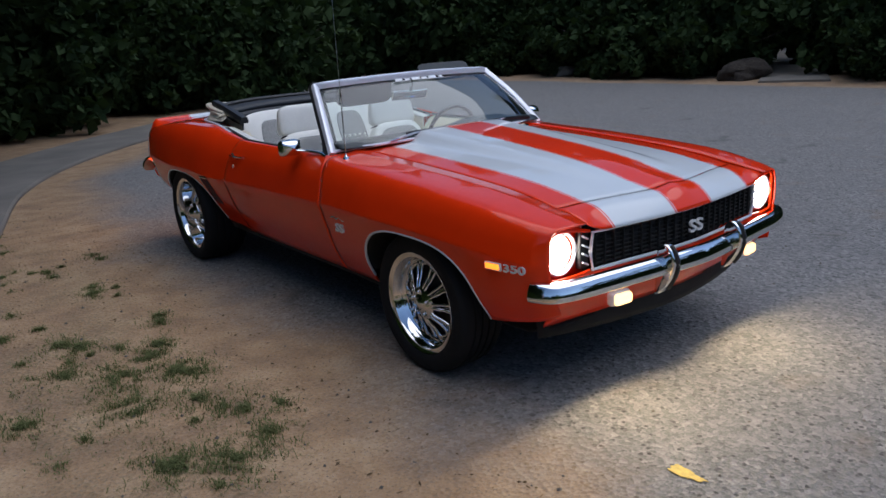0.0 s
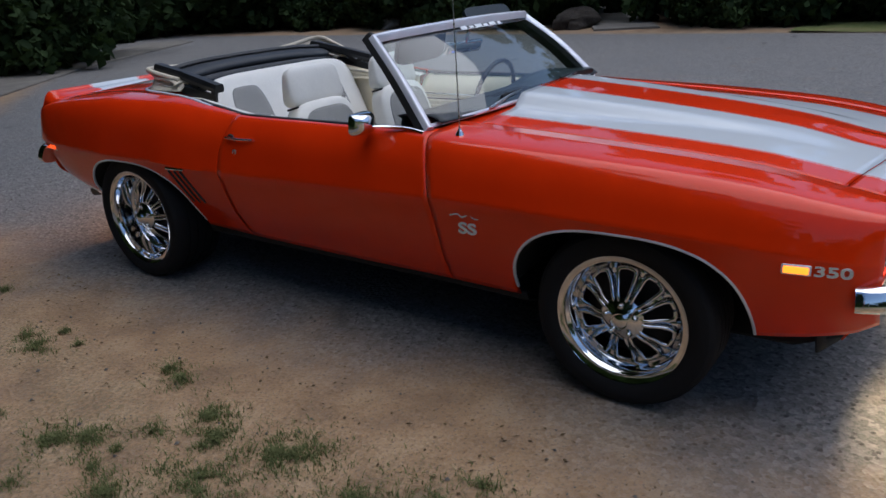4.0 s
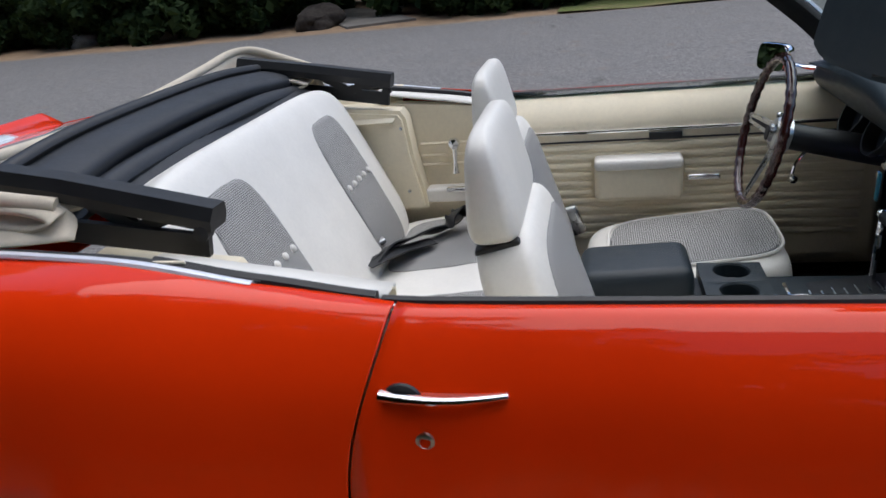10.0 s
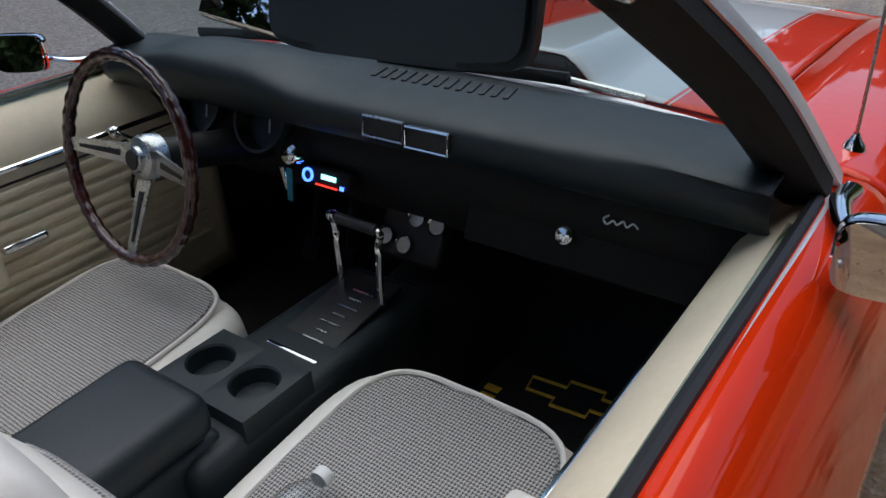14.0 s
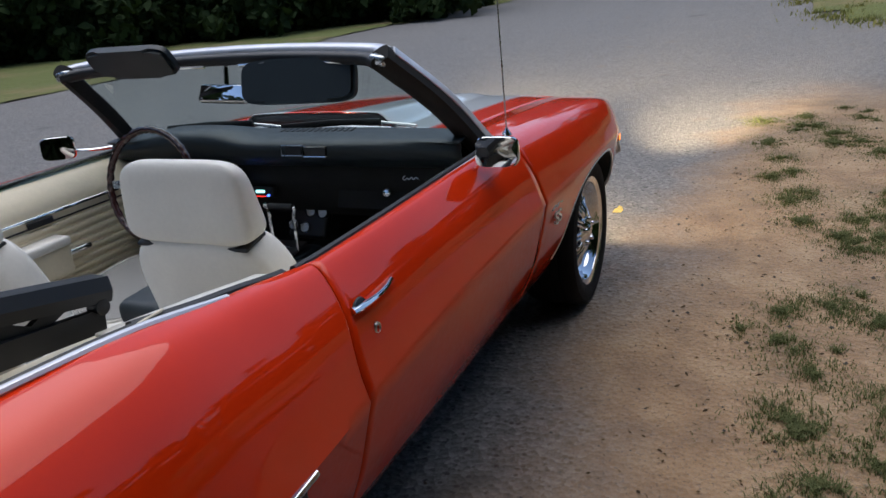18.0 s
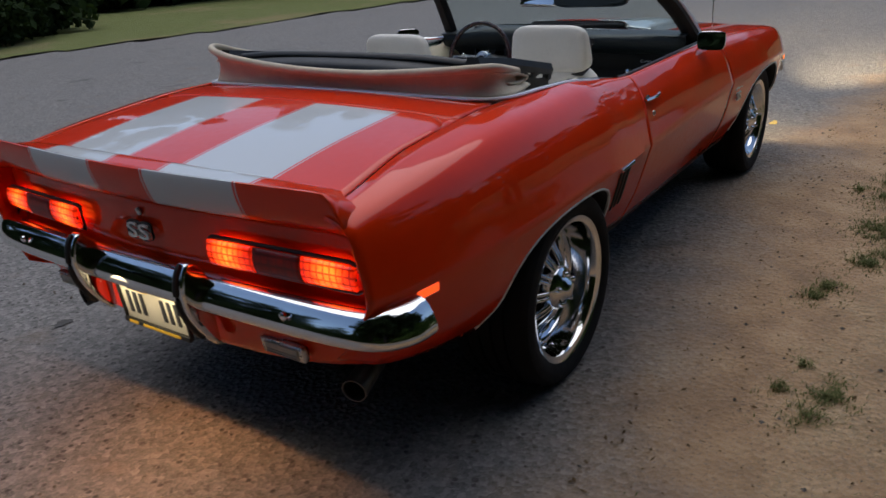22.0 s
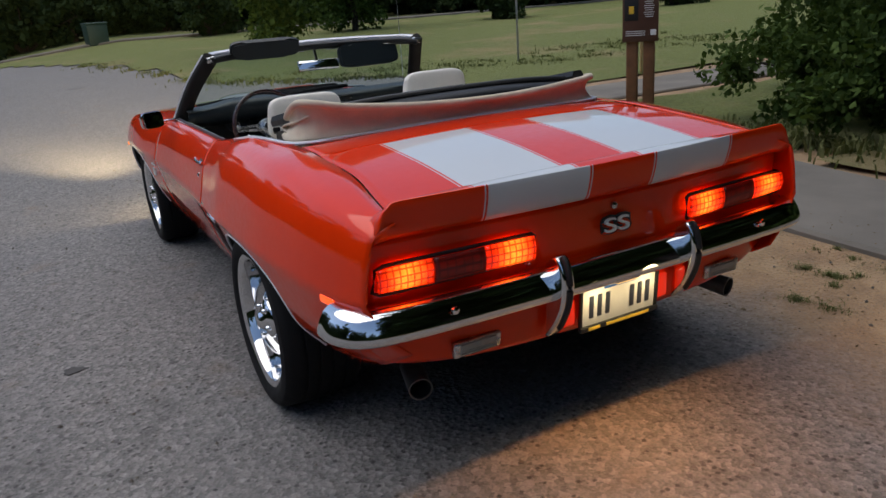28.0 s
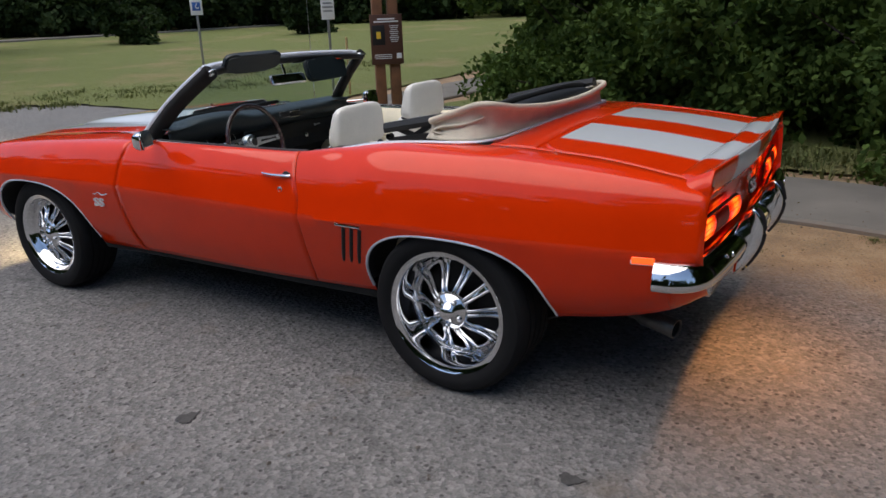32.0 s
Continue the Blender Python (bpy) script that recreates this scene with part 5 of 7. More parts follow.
# ---- tail lamps, plate, reversing lamps, pipes ----
for s in (1, -1):
    def tail_xyz(x, z, out=0.0):
        return (s * x, float(TAIL(x)) - out + 0.04 * (0.86 - z) * 0.4, z)

    def lens_at(name, x0, x1, mat, parent, label=""):
        P = np.array([[tail_xyz(x0 + (x1 - x0) * u, 0.716 + 0.068 * v + 0.010 * (v - 0.5) * -u * (x1 > 0.7), 0.012 + 0.008 * np.sin(np.pi * v)) for u in np.linspace(0, 1, 12)] for v in np.linspace(0, 1, 8)])
        return panel(name, P, mat, parent, 0.01, label, flip=(s < 0))

    frame_pts = [(0.312, 0.711), (0.55, 0.709), (0.80, 0.707), (0.822, 0.718), (0.808, 0.78), (0.785, 0.788), (0.55, 0.790), (0.320, 0.790), (0.310, 0.784)]
    tl = part("tail_lamp", tube([tail_xyz(x, z, 0.008) for x, z in frame_pts], 0.006, 8, closed=True), M["black"], car, "wide rectangular tail lamp, lit red")
    lens_at("lens", 0.317, 0.480, M["tail_hot"], tl, "brightly lit red lens")
    lens_at("lens", 0.483, 0.640, M["tail_dim"], tl, "dim middle lens")
    lens_at("lens", 0.643, 0.808, M["tail_hot"], tl, "brightly lit red lens")
    part("divider", tube([tail_xyz(x, 0.750, 0.022) for x in np.linspace(0.315, 0.81, 8)], 0.0032, 6), M["black"], tl)
    for z in (0.734, 0.766):
        part("bar", tube([tail_xyz(x, z, 0.021) for x in np.linspace(0.482, 0.636, 8)], 0.0045, 6), M["tail_bar"], tl, "dull red bar")
    rv = part("reversing_lamp", rbox((0.162, 0.022, 0.050), (s * 0.512, -2.306, 0.482), (8, 0, 0), bevel=0.006), M["chrome_dull"], car, "small rectangular reversing lamp, unlit")
    part("lens", rbox((0.128, 0.012, 0.038), (s * 0.512, -2.3165, 0.482), (8, 0, 0), bevel=0.004), M["milky_lens"], rv, "ribbed milky lens")
    for k in range(4):
        part("lens_rib", rbox((0.122, 0.004, 0.003), (s * 0.512, -2.3228 + 0.0011 * k, 0.470 + 0.008 * k), (8, 0, 0), bevel=0.001, seg=1), M["milky_lens"], rv)
    for k in (-1, 1):
        part("screw", turned([(0.005, 0), (0.004, 0.003), (0, 0.004)], 10, pose(s * 0.512 + k * 0.072, -2.317, 0.482, 98, 0, 0)), M["chrome"], rv)
    # flared pipe tip
    m = pose(s * 0.635, -2.095, 0.358, 97, 0, s * 14) @ Matrix.Scale(1.0, 4)
    tip = turned([(0.024, -0.20), (0.026, -0.03), (0.035, -0.01), (0.037, 0.10), (0.0375, 0.13), (0.034, 0.13), (0.033, 0.05), (0.03, 0.0), (0.0, 0.0)], 28, m)
    pipe = part("exhaust_tip", tip, M["pipe"], car, "round sooty steel exhaust tip")
    part("bore", turned([(0.0335, 0.124), (0.032, 0.05), (0.0, 0.04)], 24, m), M["matt_black"], pipe)
plate = part("number_plate", rbox((0.305, 0.006, 0.152), (0, -2.350, 0.514), (4, 0, 0), bevel=0.004), M["plate"], car, "white number plate in a dark frame, lit from above")
part("plate_frame", rbox((0.325, 0.012, 0.018), (0, -2.354, 0.440), bevel=0.004), M["black"], plate)
for x in (-0.158, 0.158):
    part("plate_frame", rbox((0.010, 0.012, 0.16), (x, -2.354, 0.514), (4, 0, 0), bevel=0.003), M["black"], plate)
for x in (-0.115, -0.082, -0.049, 0.052, 0.085, 0.118):
    part("character_bar", rbox((0.017, 0.003, 0.076), (x, -2.3545, 0.510), (4, 0, 0), bevel=0.001), M["ink"], plate)
part("text_bar", rbox((0.13, 0.003, 0.010), (0, -2.3570, 0.565), (4, 0, 0), bevel=0.001), M["sign_blue"], plate)
part("text_bar", rbox((0.18, 0.003, 0.010), (0.03, -2.361, 0.440), bevel=0.001), M["yellow"], plate)
part("text_bar", rbox((0.045, 0.003, 0.010), (-0.11, -2.361, 0.440), bevel=0.001), M["yellow"], plate)
# self-lit blocks stand in for the red glow reflected beside the plate
for x in (-0.235, 0.235):
    part("red_glow_block", rbox((0.05, 0.02, 0.085), (x * 0.83, -2.336, 0.505), (0, 0, 0), bevel=0.01), M["tail_bar"], car, "red glow beside the plate")
holder = part("plate_lamp", rbox((0.10, 0.03, 0.016), (0, -2.382, 0.592), bevel=0.005), M["chrome"], car)
part("lens", rbox((0.085, 0.022, 0.006), (0, -2.382, 0.583), bevel=0.002), M["plate_lens"], holder)
# badges
badge = part("badge", letters("SS", 0.066, 0.003, pose(0, -2.336, 0.756, 88, 0, 0) @ Matrix.Diagonal((1.75, 1, 1, 1)), 0.11), M["black"], car, "black-edged silver two-letter badge", smooth=False)
part("badge_letters", letters("SS", 0.066, 0.004, pose(0, -2.342, 0.756, 88, 0, 0) @ Matrix.Diagonal((1.75, 1, 1, 1)), 0.004), M["badge"], badge, smooth=False)
part("lock_button", turned([(0.012, 0), (0.011, 0.006), (0.0, 0.009)], 16, pose(0, -2.325, 0.815, 90, 0, 0)), M["chrome_dull"], car)
part("badge_letters", letters("SS", 0.075, 0.005, pose(0, 2.213, 0.662, 90, 0, 180) @ Matrix.Diagonal((1.4, 1, 1, 1))), M["badge"], car, "silver two-letter grille badge", smooth=False)
for s in (1, -1):
    def on_side(y, z, out=0.0):
        sx, sz = section(y, y > 0.6)
        t = np.linspace(0, 0.8, 80)
        return (s * (float(np.interp(z, sz(t), sx(t))) + out), y, z)

    c = on_side(0.775, 0.605, 0.008)
    m = pose(*c, 90, 0, 90 * s)
    part("badge_letters", letters("SS", 0.062, 0.004, m @ Matrix.Diagonal((1.45, 1, 1, 1)) @ Matrix.Translation((0, -0.012, 0))), M["badge"], car, "silver two-letter wing badge", smooth=False)
    script = [(-0.075, 0.036), (-0.04, 0.044), (-0.02, 0.034), (0.01, 0.046), (0.04, 0.034), (0.085, 0.044)]
    part("badge_script", tube([tuple(m @ Vector((a, b, 0.004))) for a, b in smooth_line(script, 30)], 0.0035, 6), M["badge"], car)
    c = on_side(2.010, 0.630, 0.007)
    m = pose(*c, 90, 0, 90 * s + (12 if s > 0 else -12))
    part("badge_letters", letters("350", 0.045, 0.004, m @ Matrix.Diagonal((1.55, 1, 1, 1))), M["badge"], car, "silver engine-size numerals", smooth=False)
    # three gills ahead of the rear wheel
    y0, z0 = -0.955, 0.650
    cap = part("gill_cap", tube([on_side(y, 0.668, 0.006) for y in np.linspace(-1.0, -0.865, 8)], 0.008, 8), M["chrome"], car, "bright bar above the gills")
    for i in range(3):
        line = [on_side(-0.990 + 0.043 * i + 0.070 * t, 0.657 - 0.175 * t, 0.004) for t in np.linspace(0, 1, 10)]
        part("gill", tube(line, np.r_[0.009 * np.ones(8), 0.008, 0.006], 8, up=(1, 0, 0)), M["black"], car, "dark slanted gill slot")
    # handle, lock
    hp = [on_side(y, 0.838, 0.010 + 0.014 * np.sin(np.pi * (y + 0.585) / 0.175)) for y in np.linspace(-0.585, -0.41, 14)]
    handle = part("door_handle", tube(hp, np.r_[0.011, 0.011, 0.011, 0.010, np.linspace(0.009, 0.006, 10)], 8, 0.7), M["chrome"], car, "slim chrome door handle")
    c = on_side(-0.555, 0.826, 0.002)
    part("handle_cup", turned([(0.030, 0.0), (0.028, 0.004), (0.014, 0.002), (0, 0.002)], 20, pose(*c, 0, 90 * s, 0)), M["black"], handle)
    c = on_side(-0.525, 0.775, 0.0)
    part("door_lock", turned([(0.0135, 0.0), (0.0135, 0.006), (0.009, 0.008), (0.007, 0.004), (0, 0.004)], 18, pose(*c, 0, 90 * s, 0)), M["chrome_dull"], car)
# aerial
aerial = part("aerial", turned([(0.018, 0), (0.016, 0.012), (0.008, 0.022), (0.005, 0.03)], 16, pose(0.775, 0.668, 0.912)), M["chrome"], car, "thin tall whip aerial")
part("whip", tube([(0.775, 0.668, 0.92), (0.773, 0.665, 1.4), (0.765, 0.655, 1.80)], [0.003, 0.0022, 0.0014], 6), M["chrome_dull"], aerial)


# ---- wheels ----
dark_iron = dusty("dark_iron", (0.03, 0.03, 0.032), 0.5, 0.6, 0.2, 30)
def wheel(s, y, r_tyre, r_rim, width, x_out, dish, name_label):
    """Chrome ten-spoke wheel with its tyre; local z points outwards."""
    m = Matrix.Translation((s * x_out, y, r_tyre)) @ Euler((0, radians(90) * s, 0)).to_matrix().to_4x4()
    W = width
    lip = [(r_rim - 0.056, -dish - 0.030), (r_rim - 0.052, -dish - 0.012), (r_rim - 0.040, -dish - 0.002), (r_rim - 0.033, -dish + 0.010), (r_rim - 0.026, -dish * 0.45), (r_rim - 0.021, -0.022), (r_rim - 0.016, -0.011), (r_rim - 0.004, -0.008), (r_rim + 0.006, -0.002), (r_rim + 0.008, -0.010)]
    wh = part("wheel", turned(lip, 72, m), M["wheel_chrome"], car, name_label)
    part("barrel", turned([(r_rim - 0.004, -W + 0.01), (r_rim - 0.02, -W + 0.03), (r_rim - 0.057, -W * 0.7), (r_rim - 0.057, -dish - 0.028)], 48, m), dark_iron, wh, "dark inner barrel")
    R = r_tyre
    side = [(r_rim + 0.002, -0.012), (r_rim + 0.010, -0.002), (r_rim + 0.03, 0.006), (R - 0.045, 0.010), (R - 0.022, 0.004), (R - 0.010, -0.008)]
    tread = [(R - 0.004, -0.020)]
    for k in range(1, 5):
        z = -0.02 - (W - 0.04) * k / 5
        tread += [(R - 0.0005, z + 0.007), (R - 0.009, z + 0.005), (R - 0.009, z - 0.005), (R - 0.0005, z - 0.007)]
    inner = [(R - 0.004, -W + 0.020), (R - 0.02, -W - 0.002), (r_rim + 0.03, -W - 0.006), (r_rim, -W + 0.01)]
    part("tyre", turned(side + tread + inner, 96, m), M["rubber"], wh, "wide black low-profile tyre", angle=30)
    # spokes: twin ribs from the hub, arching over to the neighbouring spoke at the barrel
    sp = bmesh.new()
    end, step = r_rim - 0.078, np.pi / 10
    for k in (-1, 1):
        pts = smooth_line([(0.048, k * 0.0085, -dish * 0.42), (0.09, k * 0.0095, -dish * 0.52), (end * 0.8, k * 0.0125, -dish * 0.86), (end, k * 0.0165, -dish - 0.002), (end + 0.016, k * 0.026, -dish - 0.008), ((end + 0.022) * np.cos(step), k * (end + 0.022) * np.sin(step), -dish - 0.012)], 22)
        sp.from_mesh(tube(pts, np.r_[np.linspace(0.0070, 0.0088, 16), np.linspace(0.0088, 0.0075, 6)], 8, 1.4))
    foot = smooth_line([(end, 0.0, -dish - 0.012), (r_rim - 0.050, 0.0, -dish - 0.016)], 4)
    sp.from_mesh(tube(foot, [0.012, 0.013, 0.015, 0.018], 8, 0.6))
    web = np.array([[(x, k * w, -dish * z - 0.013) for k in (-1, 0, 1)] for x, w, z in ((0.045, 0.008, 0.42), (0.10, 0.009, 0.56), (end * 0.85, 0.012, 0.90), (end + 0.004, 0.018, 1.0))])
    v, f = sheet(web)
    wv = [sp.verts.new(p) for p in v]
    for q in f:
        sp.faces.new([wv[i] for i in q])
    me = bpy.data.meshes.new("spoke")
    sp.to_mesh(me)
    sp.free()
    me.shade_smooth()
    me.materials.append(M["wheel_chrome"])
    for i in range(10):
        ob = new("spoke", me)
        ob.parent = wh
        ob.matrix_basis = m @ Matrix.Rotation(2 * np.pi * (i + 0.5) / 10, 4, "Z")
    hub = part("hub_cap", turned([(0.078, -dish * 0.45 - 0.03), (0.080, -dish * 0.42), (0.072, -dish * 0.3), (0.044, -dish * 0.25 + 0.006), (0.030, -dish * 0.15 + 0.010), (0.028, -0.004), (0.022, 0.002), (0.0, 0.004)], 40, m), M["chrome"], wh, "chrome hub cap")
    nut = turned([(0.0105, -0.01), (0.0105, 0.014), (0.006, 0.020), (0, 0.021)], 6)
    nut.materials.append(M["chrome"])
    for i in range(5):
        ob = new("lug_nut", nut)
        ob.parent = wh
        a = 2 * np.pi * (i + 0.5) / 5
        ob.matrix_basis = m @ Matrix.Translation((0.056 * np.cos(a), 0.056 * np.sin(a), -dish * 0.27))
    part("brake_disc", turned([(0.06, -dish - 0.06), (r_rim * 0.72, -dish - 0.06), (r_rim * 0.72, -dish - 0.085), (0.06, -dish - 0.085)], 48, m), dark_iron, wh, "dark iron brake disc")
    part("inner_shade", turned([(r_rim - 0.05, -W * 0.75), (0.0, -W * 0.75)], 40, m), M["matt_black"], wh)
    return wh


for s in (1, -1):
    wheel(s, HUBS[0], 0.332, 0.234, 0.235, 0.882, 0.058, "chrome ten-spoke front wheel")
    wheel(s, HUBS[1], 0.345, 0.254, 0.285, 0.926, 0.112, "chrome ten-spoke deep-dish rear wheel")

# ---- windscreen ----
BASE = smooth_line([(-0.762, 0.505, 0.938), (-0.60, 0.565, 0.950), (-0.3, 0.610, 0.957), (0, 0.622, 0.960), (0.3, 0.610, 0.957), (0.60, 0.565, 0.950), (0.762, 0.505, 0.938)], 41)
CROWN = smooth_line([(-0.628, 0.150, 1.252), (-0.55, 0.195, 1.262), (-0.28, 0.240, 1.272), (0, 0.252, 1.276), (0.28, 0.240, 1.272), (0.55, 0.195, 1.262), (0.628, 0.150, 1.252)], 41)
P = np.array([BASE + (CROWN - BASE) * k + np.array([0, 0.018, 0.012]) * np.sin(np.pi * k) for k in np.linspace(0, 1, 14)])
screen = panel("windscreen", P, M["glass"], car, 0.0, "slightly tinted curved windscreen")
screen.visible_shadow = False
sec = smooth_line([(-0.022, -0.016), (0.0, -0.020), (0.022, -0.012), (0.024, 0.012), (0.0, 0.020), (-0.022, 0.014), (-0.022, -0.016)], 18)[:-1]
part("screen_header", sweep(sec, CROWN + np.array([0, 0.004, 0.006])), M["silver"], car, "bright windscreen header rail")
part("header_trim", sweep(sec * 0.95, CROWN * np.array([0.985, 1, 1]) + np.array([0, -0.034, -0.012])), M["black"], car, "black padded inner header")
part("screen_base", tube(BASE + np.array([0, 0.006, -0.002]), 0.009, 8), M["silver"], car)
for s in (1, -1):
    a, b = np.array([s * 0.768, 0.520, 0.925]), np.array([s * 0.634, 0.158, 1.262])
    mid = (a + b) / 2 + np.array([s * 0.008, 0.012, 0.008])
    part("screen_pillar", sweep(sec * np.array([0.85, 0.80]), smooth_line([a, mid, b], 20), up=(0, 1, 0)), M["silver"], car, "bright windscreen pillar")
    off = np.array([-s * 0.020, -0.034, -0.004])
    part("pillar_trim", sweep(sec * np.array([1.5, 1.45]), smooth_line([a + off, mid + off, b + off], 20), up=(0, 1, 0)), M["matt_black"], car, "dark pillar trim and weather strip")
    part("pillar_latch", rbox((0.05, 0.045, 0.03), (s * 0.615, 0.128, 1.248), (0, s * 12, 0), bevel=0.008), M["chrome_dull"], car)
    # sun visor, folded up on one side
    if s > 0:
        o = [(0.195 * np.sign(np.cos(a)) * abs(np.cos(a)) ** 0.3, 0.066 * np.sign(np.sin(a)) * abs(np.sin(a)) ** 0.45) for a in np.linspace(0, 2 * np.pi, 48, endpoint=False)]
        v = part("sun_visor", shape(o, 0.028, pose(0.310, 0.172, 1.192, 76, 0, 4), 0.010), M["dash"], car, "padded black sun visor folded down")
    else:
        o = [(0.19 * np.sign(np.cos(a)) * abs(np.cos(a)) ** 0.3, 0.055 * np.sign(np.sin(a)) * abs(np.sin(a)) ** 0.45) for a in np.linspace(0, 2 * np.pi, 48, endpoint=False)]
        v = part("sun_visor", shape(o, 0.028, pose(-0.31, 0.150, 1.286, 122, 0, -4), 0.010), M["dash"], car, "padded black sun visor folded up")
    part("visor_rod", tube([(s * 0.07, 0.205, 1.245), (s * 0.30, 0.185, 1.25), (s * 0.52, 0.155, 1.243)], 0.006, 8), M["chrome"], v)
    # wipers
    x0 = s * 0.28 - 0.12
    wiper = part("wiper", tube([(x0 + 0.30, 0.615, 0.962), (x0 + 0.12, 0.600, 0.985), (x0 - 0.02, 0.585, 0.990)], [0.008, 0.006, 0.004], 8), M["chrome_dull"], car, "wiper arm with black blade")
    part("blade", tube([(x0 - 0.24, 0.570, 0.972), (x0 - 0.02, 0.582, 0.985), (x0 + 0.17, 0.592, 0.985)], 0.008, 6, 1.6), M["black"], wiper)
MIRROR = pose(0.005, 0.190, 1.160, -26, 0, -12)
mirror = part("rear_view_mirror", rbox((0.24, 0.022, 0.062), (0, 0, 0), bevel=0.012), M["chrome"], car, "rear-view mirror on the header")
glass = part("glass", rbox((0.225, 0.004, 0.050), (0, -0.0115, 0), bevel=0.0015), M["mirror"], mirror, "mirror glass")
for ob in (mirror, glass):
    ob.data.transform(MIRROR)
part("stem", tube([(0.005, 0.205, 1.175), (0.0, 0.225, 1.25)], 0.008, 8), M["chrome"], mirror)
banner = part("banner", shape([(-0.185, -0.004), (0.185, -0.004), (0.185, -0.001), (-0.185, -0.001)], 0.001, pose(0.0, 0.300, 1.2545, 40.5, 0, 180)), M["sign_white"], car, "white lettering strip on the glass")
for i, w in enumerate((0.05, 0.035, 0.06, 0.04, 0.055, 0.03)):
    x = -0.15 + 0.062 * i
    part("text_bar", shape([(x - w / 2, 0.001), (x + w / 2, 0.001), (x + w / 2, 0.019 - 0.004 * (i % 2)), (x - w / 2, 0.019 - 0.004 * (i % 2))], 0.001, pose(0.0, 0.300, 1.2545, 40.5, 0, 180)), M["sign_white"], banner)
# door mirrors
for s in (1, -1):
    x, y, z = (0.888, 0.275, 0.957) if s > 0 else (-0.945, 0.29, 0.957)
    arm = part("mirror_foot", tube(smooth_line([(s * 0.80, 0.52, 0.918), (s * 0.80, 0.44, 0.931), (s * 0.825, 0.35, 0.938), (x - s * 0.02, 0.31, 0.944)], 16), np.linspace(0.016, 0.009, 16), 10, 0.6), M["chrome"], car, "chrome door mirror on a slim foot")
    rows = []
    for k, d in ((0.02, 0.046), (0.45, 0.041), (0.75, 0.030), (0.92, 0.014), (1.0, 0.0), (1.0, -0.012), (0.95, -0.014)):
        rows.append([(x + 0.066 * k * np.sign(np.cos(a)) * abs(np.cos(a)) ** 0.45, y + d, z + 0.045 * k * np.sign(np.sin(a)) * abs(np.sin(a)) ** 0.45) for a in np.linspace(0, 2 * np.pi, 40, endpoint=False)])
    yaw = radians(30 if s < 0 else 0)
    rows = np.array(rows)
    q = rows[..., :2] - np.array([x, y])
    rows[..., 0] = x + q[..., 0] * np.cos(yaw) - q[..., 1] * np.sin(yaw)
    rows[..., 1] = y + q[..., 0] * np.sin(yaw) + q[..., 1] * np.cos(yaw)
    part("mirror_head", mesh_of("mirror_head", *sheet(rows, True, close_v=True)), M["chrome"], arm)
    o = [(0.062 * np.sign(np.cos(a)) * abs(np.cos(a)) ** 0.45, 0.042 * np.sign(np.sin(a)) * abs(np.sin(a)) ** 0.45) for a in np.linspace(0, 2 * np.pi, 40, endpoint=False)]
    part("mirror_glass", shape(o, 0.003, pose(x + 0.019 * np.sin(yaw), y - 0.019 * np.cos(yaw), z, 82, 0, 30 if s < 0 else 5)), M["mirror"], arm, "mirror glass")

